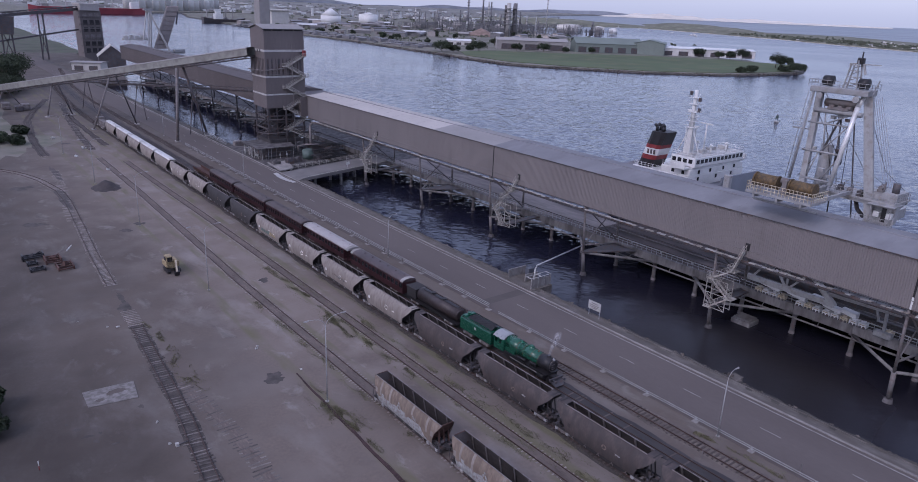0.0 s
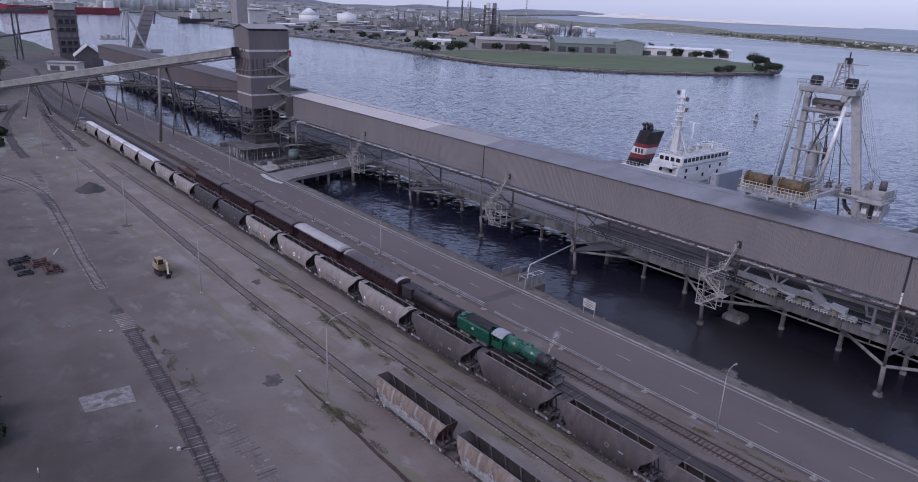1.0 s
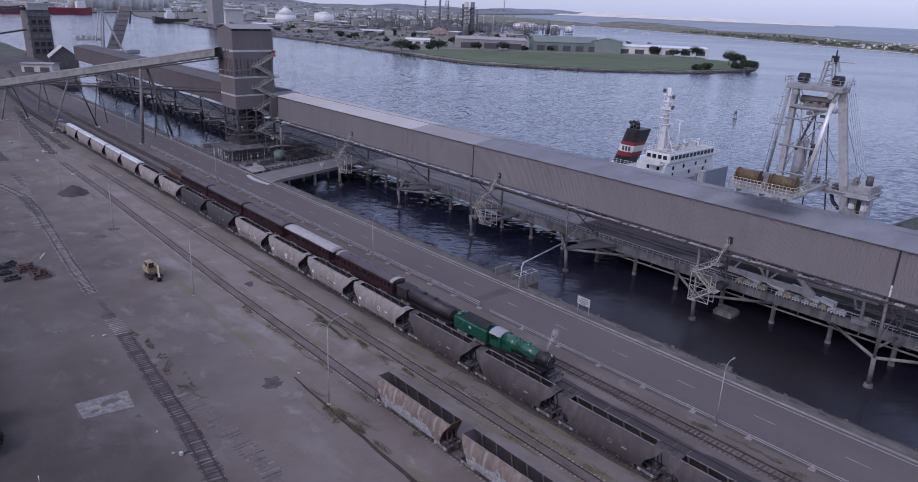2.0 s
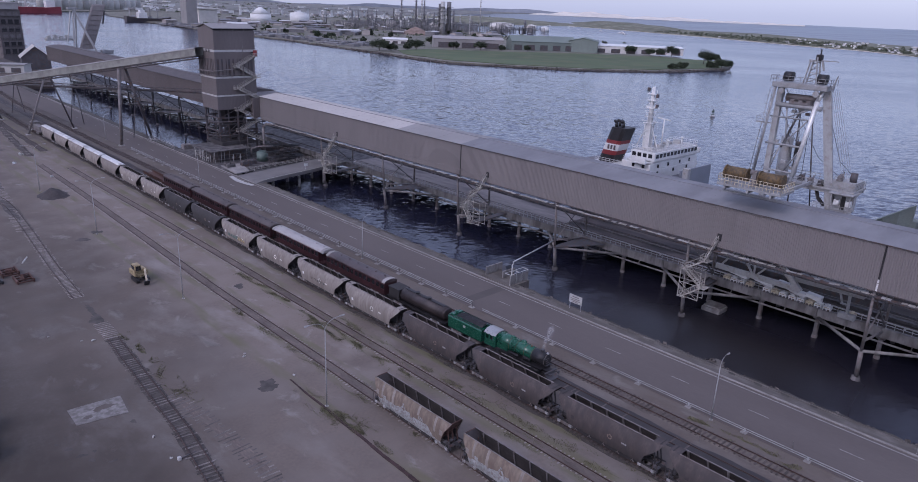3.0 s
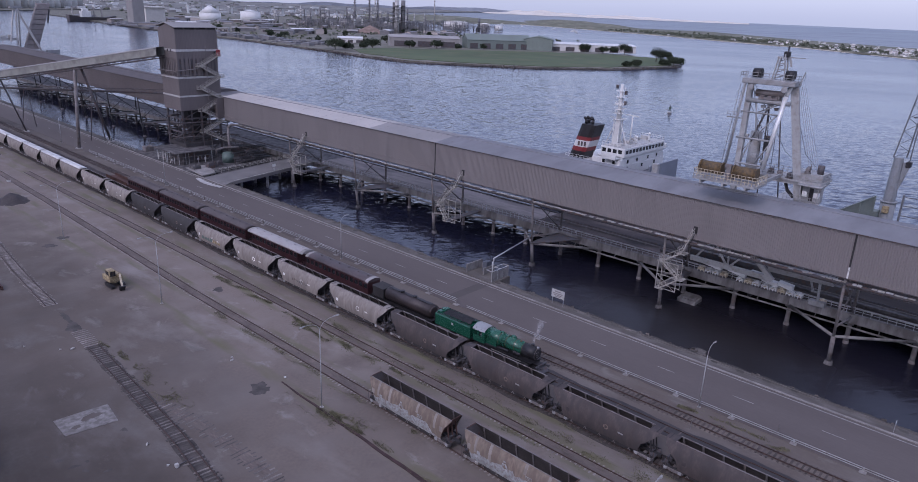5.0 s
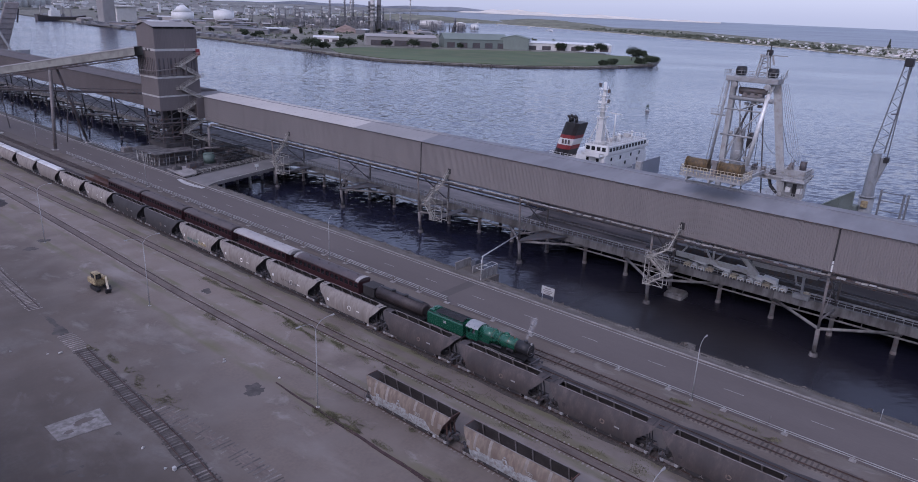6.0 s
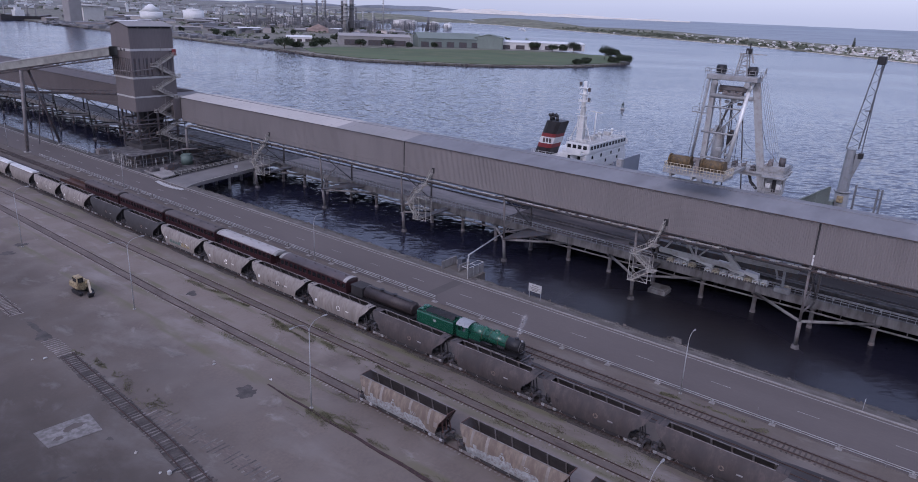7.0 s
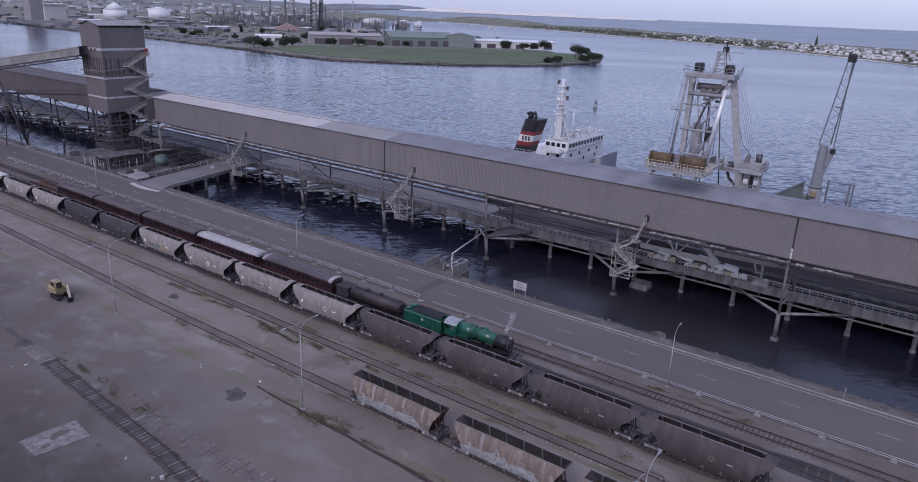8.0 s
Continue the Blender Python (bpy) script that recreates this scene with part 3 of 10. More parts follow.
bm = bmesh.new()
for k in range(6500):
    y = rng.uniform(-20, 330)
    u = rng.random()
    x = BANK + 0.1 + (bank_x(y) - BANK + 0.3) * u
    z = 0.0 + (WATER) * u
    rubble(bm, (x, y, z), rng.uniform(0.11, 0.27) + 0.26 * rng.random() ** 3, rng)
for k in range(30):
    rubble(bm, (93.2 + rng.gauss(0, 0.7), 44.8 + rng.gauss(0, 0.9), -0.5 + rng.gauss(0, 0.3)), rng.uniform(0.2, 0.5), rng)
solid("rock_armour", bm, M["rock"], "grey broken stones heaped along the waterline", "rocks", kind="stuff")

# ---- far shores ----
def land(name, outline, z, m, label, category="land", edge=None):
    bm = bmesh.new()
    prism_z(bm, outline, WATER - 1.5, z)
    ob = solid(name, bm, m, label, category, kind="structure")
    return ob


def wavy(pts, step, amp, seed):
    """Breaks long straight shore edges into an uneven line."""
    r, out = random.Random(seed), []
    for p, q in zip(pts, pts[1:] + pts[:1]):
        c = max(1, int(math.dist(p, q) / step))
        for k in range(c):
            x, y = lerp(p, q, k / c)
            out.append((x + r.uniform(-amp, amp), y + r.uniform(-amp, amp)))
    return out


ISLAND = [(487, 531), (489, 600), (502, 672), (505, 737), (524, 920), (517, 1050), (540, 1400), (600, 1880), (700, 2250), (1500, 3000), (1900, 2300), (1300, 1350), (1020, 900), (905, 640), (880, 520), (850, 430), (817, 394), (760, 370), (700, 372), (638, 385), (565, 427), (527, 472)]
land("island", wavy(ISLAND, 18, 2.0, 1), WATER + 0.9, M["shore"], "low muddy island shore with rock edging")
inner = [(x + (760 - x) * 0.012, y + (700 - y) * 0.012) for x, y in ISLAND]
land("island_ground", wavy(inner, 25, 2.0, 2), WATER + 1.9, M["scrub"], "flat industrial island ground, bare earth and scrub")
GRASS = [(505, 560), (515, 640), (545, 690), (600, 700), (665, 655), (790, 580), (850, 515), (868, 440), (810, 402), (755, 380), (645, 395), (575, 436), (538, 480)]
land("lawn", wavy(GRASS, 20, 2.0, 3), WATER + 2.3, M["grass"], "wide mown green field on the island point")
SPIT = [(1100, -60), (1246, 82), (1376, 192), (1508, 324), (1690, 543), (1771, 720), (1925, 962), (2110, 1323), (2300, 1800), (2600, 2050), (2980, 2680), (2700, 3600), (3200, 3600), (3560, 2300), (3100, 1500), (2700, 1090), (2376, 760), (2165, 463), (2130, 296), (2066, 136), (1900, -300), (1100, -300)]
land("spit", wavy(SPIT, 60, 4, 5), WATER + 2.2, M["khaki"], "long low sand spit with scrub and a beach edge")
beach = [(x - 9 * (1 if k < 11 else 0), y - 5 * (1 if k < 11 else 0)) for k, (x, y) in enumerate(SPIT)]
land("beach", wavy(beach, 60, 3, 6), WATER + 0.8, M["sand"], "narrow pale beach along the spit")
land("north_shore", wavy([(-700, 560), (60, 560), (128, 690), (133, 810), (138, 1080), (128, 1330), (60, 1420), (-700, 1500)], 30, 3, 7), -0.1, M["bank_grass"], "green bank on the near side of the river bend")
land("far_shore", wavy([(-1500, 2050), (-300, 1950), (180, 1900), (430, 2040), (700, 2260), (1500, 3200), (800, 4000), (-1500, 4000)], 60, 5, 8), WATER + 2.5, M["scrub"], "low far industrial shore")
bm = bmesh.new()
rows = []
mr = random.Random(9)
for j in range(7):
    row = []
    for k in range(60):
        a0 = radians(40 + 65 * k / 59)
        r0 = 2520 + 160 * math.sin(k * 0.31) + 60 * math.sin(k * 1.3)
        r0 += (4780 - r0) * max(0, 1 - k / 17) ** 1.2
        r = r0 + (4850 - r0) * j / 6
        row.append((r * math.cos(a0), r * math.sin(a0), sea_height(r, 0) + 2.2 + (mr.uniform(0, 3) if 0 < j < 6 else 0)))
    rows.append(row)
loft(bm, rows, close=False, caps=False)
solid("mainland", bm, M["far_land"], "low scrubby mainland stretching to the far hills", "land", kind="structure")
slab_out = bmesh.new()
prism_z(slab_out, [(92.0, 43.9), (93.9, 44.1), (94.1, 45.8), (92.2, 45.6)], -1.6, 0.10)
solid("outfall_slab", slab_out, M["kerb_path"], "pale broken concrete slab at the top of the bank", "slab", at=(93.2, 44.8, 0))

land("yard_end", wavy([(60, 470), (112, 470), (121, 520), (123, 600), (122, 690), (60, 700)], 20, 1.0, 12), -0.05, M["yard"], "bare ground round the far end of the wharf")

# ---- railway tracks ----
def sleeper_mesh(name, m, w=0.24, hgt=0.14, half=1.22):
    bm = bmesh.new()
    box(bm, -half, half, -w / 2, w / 2, 0, hgt)
    return mesh_of(name, bm, m)


SLEEPER = {"dark": sleeper_mesh("sleeper", M["sleeper"]), "pale": sleeper_mesh("sleeper", M["sleeper_pale"]), "dusty": sleeper_mesh("sleeper", M["sleeper_dusty"])}


def rail_line(bm, pts):
    """One rail: foot, web and head drawn along a line."""
    prof = ((-0.07, 0.0), (0.07, 0.0), (0.07, 0.03), (0.035, 0.06), (0.037, 0.17), (-0.037, 0.17), (-0.035, 0.06), (-0.07, 0.03))
    rings = []
    for k, p in enumerate(pts):
        a0, b0 = Vector(pts[max(k - 1, 0)]), Vector(pts[min(k + 1, len(pts) - 1)])
        d = (b0 - a0).normalized()
        s = Vector((d.y, -d.x, 0))
        rings.append([Vector(p) + s * u + Vector((0, 0, w)) for u, w in prof])
    loft(bm, rings)


def track(pts, label, bed, bed_w=1.7, kind="dark", first=None, last=None, pitch=0.66, sunk=0.0, rails=True, bed_z=0.035, ragged=1.5):
    """A railway track along the points (x, y): ballast strip, sleepers and two rails."""
    t = thing("railway_track", (*pts[0], 0), label, "railway track", group="yard tracks", kind="structure")
    # even steps along the line
    line, dist = [Vector((*pts[0], 0))], 0.0
    fine = []
    for p, q in zip(pts, pts[1:]):
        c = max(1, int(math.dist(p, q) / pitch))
        fine += [lerp(p, q, k / c) for k in range(c)]
    fine.append(pts[-1])
    side = []
    for k, p in enumerate(fine):
        a0, b0 = fine[max(k - 1, 0)], fine[min(k + 1, len(fine) - 1)]
        d = Vector((b0[0] - a0[0], b0[1] - a0[1], 0)).normalized()
        side.append(Vector((d.y, -d.x, 0)))
    r = random.Random(int(pts[0][0] * 10))
    if bed:
        bm = bmesh.new()
        rows = []
        for k in range(0, len(fine), 2):
            w = bed_w * (1 + 0.10 * math.sin(k * 0.31) + r.uniform(-0.07, 0.07))
            c = Vector((*fine[k], 0))
            rows.append([c - side[k] * w - Vector((0, 0, 0.02)), c - side[k] * (w - 0.35) + Vector((0, 0, bed_z)), c + side[k] * (w - 0.35) + Vector((0, 0, bed_z)), c + side[k] * w - Vector((0, 0, 0.02))])
        loft(bm, rows, close=False, caps=False)
        part("ballast", bm, bed, t)
    if rails:
        for s in (-0.755, 0.755):
            bm = bmesh.new()
            rail_line(bm, [Vector((*fine[k], 0.10 - min(sunk, 0.11))) + side[k] * s for k in range(0, len(fine), 6)] + [Vector((*fine[-1], 0.10 - min(sunk, 0.11))) + side[-1] * s])
            part("rail", bm, M["rail"], t)
    bm, n = bmesh.new(), 0
    for k, p in enumerate(fine):
        if ragged > 3 and r.random() < 0.10:
            continue
        near = first is not None and first <= p[1] <= last and n < 290
        turn = math.degrees(math.atan2(-side[k].y, -side[k].x)) + r.uniform(-ragged, ragged)
        m = pose(p[0] + r.uniform(-0.06, 0.06) * ragged / 1.5, p[1], -sunk + r.uniform(-0.015, 0.015), 0, 0, turn)
        if near:
            ob = new("sleeper", SLEEPER[kind])
            ob.parent = t
            ob.matrix_local = Matrix.Translation(-ORIGIN[t]) @ m @ Matrix.Diagonal((r.uniform(0.9, 1.06), r.uniform(0.85, 1.15), 1, 1))
            n += 1
        elif r.random() < 0.96:
            v = [bm.verts.new(m @ Vector((x, y, z))) for x in (-1.22, 1.22) for y in (-0.12, 0.12) for z in (0, 0.14)]
            for q in ((0, 1, 3, 2), (4, 6, 7, 5), (0, 4, 5, 1), (2, 3, 7, 6), (1, 5, 7, 3)):
                bm.faces.new([v[j] for j in q])
    ob = part("sleepers", bm, M["sleeper" if kind == "dark" else "sleeper_pale"], t)
    tagged(ob, kind="stuff")
    return t


T_NEAR, T_MID, T_ROW, T_TRAIN, T_WHARF = 45.85, 54.75, 61.3, 68.6, 73.05
track([(T_NEAR, -40), (T_NEAR, 120), (46.9, 170), (47.5, 200), (47.8, 245)], "rusty siding sunk in dirt beside the wagons", M["rusty_dirt"], 1.02, bed_z=0.036, kind="pale", sunk=0.118, first=20, last=140)
track([(T_MID, -40), (T_MID, 120), (54.6, 165), (54.0, 205), (53.8, 236)], "rusty siding with weeds along its rails", M["rusty_dirt"], 1.02, bed_z=0.036, kind="pale", sunk=0.121, first=20, last=140)
track([(T_ROW, -40), (T_ROW, 330), (61.9, 360), (65.5, 420), (72, 485)], "siding under a long row of hopper wagons", M["dark_dirt"], 1.75)
track([(T_TRAIN, -40), (T_TRAIN, 330), (69.2, 390), (74, 470), (84, 550)], "oil-blackened track on which the steam train stands", M["oily"], 1.75, sunk=0.114)
track([(T_WHARF, -40), (T_WHARF, 330), (73.6, 390), (78.4, 470), (88, 550)], "empty track with dark timber sleepers beside the road", M["ballast"], 1.6, first=18, last=150)
track([(20.6, 60), (21.7, 70), (22.9, 80), (24.0, 97), (24.6, 107), (24.9, 111)], "disused track of bare sleepers in the dirt", M["dark_dirt"], 1.30, kind="dusty", ragged=6.0, first=60, last=111, sunk=0.075, bed_z=0.02)
track([(26.4, 52), (26.6, 62), (26.7, 73), (25.9, 82), (24.9, 89)], "buried branch track with half-covered sleepers", M["rusty_dirt"], 0.85, kind="dusty", first=52, last=89, sunk=0.127, rails=False, ragged=6.0, bed_z=0.010)
track([(24.9, 111.3), (25.2, 117.6)], "short stretch of pale sleepers without rails", None, kind="pale", first=111, last=118, sunk=0.08, rails=False)
track([(25.6, 131), (26.6, 150), (28.5, 175)], "faint yard track of pale sleepers, rails half sunk", None, kind="pale", first=131, last=175, sunk=0.105, ragged=2.0)
track([(28.5, 175), (29.9, 195), (29.9, 207), (27.5, 222), (24, 233), (18, 243), (5, 255), (-20, 268)], "curving yard track, dusty sleepers, rails half sunk", None, kind="dusty", first=175, last=205, sunk=0.122)
track([(27.6, 176.5), (28.3, 184), (31.2, 212), (33.0, 232)], "straight yard track fading into the dirt beyond the points", None, kind="dusty", sunk=0.131, rails=False, ragged=5.0)
track([(48.6, 259), (50.6, 290), (53.3, 323), (56.6, 351), (60.6, 385)], "siding coming out of the dirt to join the wagon track", M["dark_dirt"], 1.4, kind="dusty", sunk=0.11)
track([(54.3, 265), (54.9, 315), (56.2, 345)], "short buried siding beside the wagon row", M["dark_dirt"], 1.3, kind="dusty", sunk=0.12)
track([(34.0, 255), (34.2, 272), (35.4, 293), (39.0, 330), (46.5, 362), (56, 395)], "dark curving track half lost in coal dust", M["dark_dirt"], 1.6, kind="dusty", sunk=0.12)
bm = bmesh.new()
for k in range(30):
    y = 45 + k * 1.25
    beam(bm, (38.3 + 0.036 * k + 0.06 * math.sin(k * 0.9), y, 0.03), (38.336 + 0.036 * k + 0.06 * math.sin((k + 1) * 0.9), y + 1.27, 0.03), 0.62 - 0.014 * k + rng.uniform(-.05, .05), 0.08)
solid("old_rail_trench", bm, M["old_rail"], "rusty trench of an old rail set in the dirt", "old rail", kind="structure")

# ---- hopper wagons ----
# half width, height, half length of the side sheet: upright below, drawn out into hoods over the ends
PROFILE = ((1.24, 0.98, 5.45), (1.42, 1.55, 5.5), (1.47, 2.3, 5.75), (1.43, 3.0, 6.55), (1.20, 3.65, 7.2), (0.86, 4.15, 7.55))
PROFILE_RUST = ((1.24, 0.98, 6.0), (1.42, 1.55, 6.05), (1.47, 2.3, 6.25), (1.43, 3.0, 6.7), (1.24, 3.65, 7.15), (0.95, 4.15, 7.45))


def ring_shape(bm, c, r, n=20, w=0.35):
    """A flat plain ring facing -x."""
    i = [bm.verts.new((c[0], c[1] + r * math.cos(k * math.tau / n), c[2] + r * math.sin(k * math.tau / n))) for k in range(n)]
    o = [bm.verts.new((c[0], c[1] + r * (1 - w) * math.cos(k * math.tau / n), c[2] + r * (1 - w) * math.sin(k * math.tau / n))) for k in range(n)]
    for k in range(n):
        if k % 7 != 3:
            bm.faces.new((i[k], o[k], o[(k + 1) % n], i[(k + 1) % n]))


def wheelset(parent, x, y, r, gauge=0.76, m=None, name="wheel"):
    for s in (-1, 1):
        bm = bmesh.new()
        tube(bm, (x + s * gauge, y, r + 0.27), (x + s * (gauge + 0.13), y, r + 0.27), r, 20)
        tube(bm, (x + s * (gauge + 0.13), y, r + 0.27), (x + s * (gauge + 0.17), y, r + 0.27), r * 0.55, 14)
        part(name, bm, m or M["steel"], parent)


def bogie(parent, x, y, half=0.9, r=0.46, wheels=True):
    bm = bmesh.new()
    for s in (-1, 1):
        beam(bm, (x + s * 1.08, y - half - 0.35, 0.78), (x + s * 1.08, y + half + 0.35, 0.78), 0.14, 0.26)
        beam(bm, (x + s * 1.08, y - half, 0.68), (x + s * 1.08, y, 0.48), 0.13, 0.16)
        beam(bm, (x + s * 1.08, y + half, 0.68), (x + s * 1.08, y, 0.48), 0.13, 0.16)
        for k in (-0.15, 0.15):
            tube(bm, (x + s * 1.12, y + k, 0.48), (x + s * 1.12, y + k, 0.95), 0.09, 7)
    beam(bm, (x - 1.1, y, 0.85), (x + 1.1, y, 0.85), 0.4, 0.25)
    for k in (-half, half):
        tube(bm, (x - 0.8, y + k, r + 0.27), (x + 0.8, y + k, r + 0.27), 0.07, 6)
    b = part("bogie", bm, M["midsteel"], parent)
    for s in (-1, 1):
        for k in (-half, half):
            bm = bmesh.new()
            box(bm, x + s * 1.17 - 0.13, x + s * 1.17 + 0.13, y + k - 0.20, y + k + 0.20, 0.56, 0.92, bevel=0.03)
            part("axle_box", bm, M["grey"], b, "pale dusty axle box")
    if wheels:
        for k in (-half, half):
            wheelset(b, x, y + k, r)


def chevron_mark(bm, c, r):
    """A plain mark facing -x: two slanted strokes and a dot."""
    x, y, z = c
    for s in (-1, 1):
        v = [(0.55 * s, -0.7), (0.95 * s, -0.55), (0.35 * s, 0.45), (-0.02 * s, 0.25)]
        bm.faces.new([bm.verts.new((x, y + p * r, z + q * r)) for p, q in v])
    bm.faces.new([bm.verts.new((x, y + 0.28 * r * math.cos(k * 0.785), z + r * (0.75 + 0.25 * math.sin(k * 0.785)))) for k in range(8)])


def hopper(x, y, paint, label, style):
    """A bogie hopper wagon: barrelled sides hooded over sloping ends, open or covered top."""
    w = thing("hopper_wagon", (x, y, 0), label, "hopper wagon", group="row of hopper wagons")
    rust = style == "rust"
    prof = PROFILE_RUST if rust else PROFILE + ((0.66, 4.31, 7.62),)
    cols = [-1 + k / 22 for k in range(45)] if rust else (-1, -0.8, -0.4, 0, 0.4, 0.8, 1)
    wander = random.Random(17)

    def at_height(z, j):
        for p, q in zip(prof, prof[1:]):
            if z <= q[1]:
                return p[j] + (q[j] - p[j]) * (z - p[1]) / (q[1] - p[1])
        return prof[-1][j]
    for s in (-1, 1):
        bm = bmesh.new()
        outer = [[(x + s * hw, y + u * hl, z) for u in cols] for hw, z, hl in prof]
        inner = [[(x + s * (hw - 0.09), y + u * (hl - 0.03), z + (0.03 if k == 0 else 0)) for u in cols] for k, (hw, z, hl) in enumerate(prof)]
        if rust:      # the peeling belt steps up and down along the side
            belt, step = [], 0.0
            for u in cols:
                if wander.random() < 0.55:
                    step = wander.uniform(-0.22, 0.22)
                rise = min(1, max(0, (u + 0.86) / 0.25)) * (0.62 + 0.38 * math.cos(u * 1.2))
                z = 1.22 + rise * 1.12 + step * (0.25 + rise)
                belt.append((x + s * at_height(z, 0), y + u * at_height(z, 2), z))
            mid = [(x + s * at_height((p[2] + 1.1) / 2, 0), y + u * at_height((p[2] + 1.1) / 2, 2), (p[2] + 1.1) / 2) for p, u in zip(belt, cols)]
            upper = [(x + s * at_height(max(3.0, p[2]), 0), y + u * 6.7, max(3.0, p[2])) for p, u in zip(belt, cols)]
            half = [tuple((i + j) / 2 for i, j in zip(p, q)) for p, q in zip(belt, upper)]
            loft(bm, [outer[0], mid, belt], close=False, caps=False, mi=2)
            loft(bm, [belt, [(x + s * at_height(p[2], 0), p[1], p[2]) for p in half], upper] + outer[4:], close=False, caps=False, smooth=True)
        else:
            loft(bm, outer, close=False, caps=False, smooth=True)
        loft(bm, inner, close=False, caps=False, mi=1)
        for u in (0, -1):
            loft(bm, [[o[u], i[u]] for o, i in zip(outer, inner)], close=False, caps=False)
        part("side_panel", bm, [paint, M["inside"], M["peel"]], w)
        bm = bmesh.new()
        xe, ze, r = (0.93, 4.19, 7.45) if rust else (0.66, 4.34, 6.3)
        beam(bm, (x + s * xe, y - r, ze), (x + s * xe, y + r, ze), 0.10, 0.09)
        part("top_rail", bm, M["midsteel"], w, "worn bare top edge")
        if not rust:
            bm = bmesh.new()
            loft(bm, [[(x - 0.67, y + s * a0, z), (x, y + s * a0, z + 0.03), (x + 0.67, y + s * a0, z)] for a0, z in ((6.25, 4.30), (6.9, 4.31), (7.62, 4.31))], close=False, caps=False)
            part("end_cover", bm, paint, w)
    for s in (-1, 1):      # sloping end, set back under the hoods of the sides
        bm = bmesh.new()
        back = 0.12 if rust else 0.45
        for off, mi in ((0.0, 0), (-0.07, 1)):
            loft(bm, [[(x + u * (hw - 0.05), y + s * (hl - back + off - (0.5 if z < 2 else 0)), z) for u in (-1, -0.5, 0, 0.5, 1)] for hw, z, hl in prof], close=False, caps=False, mi=mi)
        hw, z, hl = prof[-1]
        beam(bm, (x - hw, y + s * (hl - back), z), (x + hw, y + s * (hl - back), z), 0.10, 0.12)
        for u in (-0.75, 0, 0.75):
            beam(bm, (x + u, y + s * 6.9, 1.2), (x + u * 0.9, y + s * 6.55, 3.3), 0.14, 0.12)
        # the black of the ends also paints in shade under the hoods
        part("end_sheet", bm, [M["hop_black"] if not rust else M["rust"], M["inside"]], w, "dark sloping end sheet")
        bm = bmesh.new()      # end platform with its ladder, brake gear and hose
        box(bm, x - 1.0, x + 1.0, y + s * 7.3 - 0.2, y + s * 7.3 + 0.2, 1.06, 1.16)
        for k in (0.45, 0.85):
            beam(bm, (x - 1.27, y + s * 7.45, k), (x - 1.27, y + s * 6.95, k), 0.05)
        for k in (7.45, 6.95):
            beam(bm, (x - 1.27, y + s * k, 0.4), (x - 1.27, y + s * k, 2.1), 0.05)
        box(bm, x - 1.0, x - 0.7, y + s * 7.0 - 0.18, y + s * 7.0 + 0.18, 1.16, 1.5, bevel=0.05)
        tube(bm, (x - 0.5, y + s * 6.75, 1.4), (x + 0.4, y + s * 6.75, 1.4), 0.2, 8)
        part("end_platform", bm, M["steel"], w, "end platform with brake gear")
    bm = bmesh.new()
    beam(bm, (x, y - 7.9, 1.02), (x, y + 7.9, 1.02), 0.5, 0.34)
    for s in (-1, 1):
        beam(bm, (x + s * 1.15, y - 7.3, 1.06), (x + s * 1.15, y + 7.3, 1.06), 0.12, 0.22)
        box(bm, x - 0.16, x + 0.16, y + s * 8.0 - 0.12, y + s * 8.0 + 0.12, 0.85, 1.15)
    for k in (-2.6, -0.9, 0.9, 2.6):
        loft(bm, [[(x - 1.0, y + k - 0.78, 1.15), (x + 1.0, y + k - 0.78, 1.15), (x + 1.0, y + k + 0.78, 1.15), (x - 1.0, y + k + 0.78, 1.15)], [(x - 0.5, y + k - 0.5, 0.42), (x + 0.5, y + k - 0.5, 0.42), (x + 0.5, y + k + 0.5, 0.42), (x - 0.5, y + k + 0.5, 0.42)]])
        box(bm, x - 1.2, x - 0.9, y + k - 0.3, y + k + 0.25, 0.55, 0.95)
        box(bm, x - 1.05, x - 0.75, y + k - 0.8, y + k + 0.8, 0.36, 0.62)
    box(bm, x - 1.12, x + 1.12, y - 4.3, y + 4.3, 0.55, 0.97)
    part("underframe", bm, M["hop_black"], w)
    for k in (-1, 1):
        bogie(w, x, y + k * 6.05)
    for k in range(5):      # door levers along the sill
        bm = bmesh.new()
        yy = y - 4.2 + k * 2.1
        beam(bm, (x - 1.26, yy + 0.20, 0.66), (x - 1.26, yy - 0.10, 1.06), 0.06, 0.07)
        beam(bm, (x - 1.26, yy - 0.24, 0.66), (x - 1.26, yy + 0.03, 0.90), 0.06, 0.07)
        part("door_lever", bm, M["midsteel"], w, "pale forked door lever")
    if style == "silver":
        bm = bmesh.new()
        arc = [(x + 1.02 * math.cos(math.pi * k / 8), 4.3 + 0.34 * math.sin(math.pi * k / 8)) for k in range(9)]
        prism_y(bm, arc, y - 7.3, y + 7.3, smooth=True)
        for k in range(-6, 7, 3):
            box(bm, x - 0.5, x + 0.5, y + k - 0.9, y + k + 0.9, 4.58, 4.72)
        part("roof", bm, M["hop_silver"], w, "bright rounded roof with hatches")
        return w
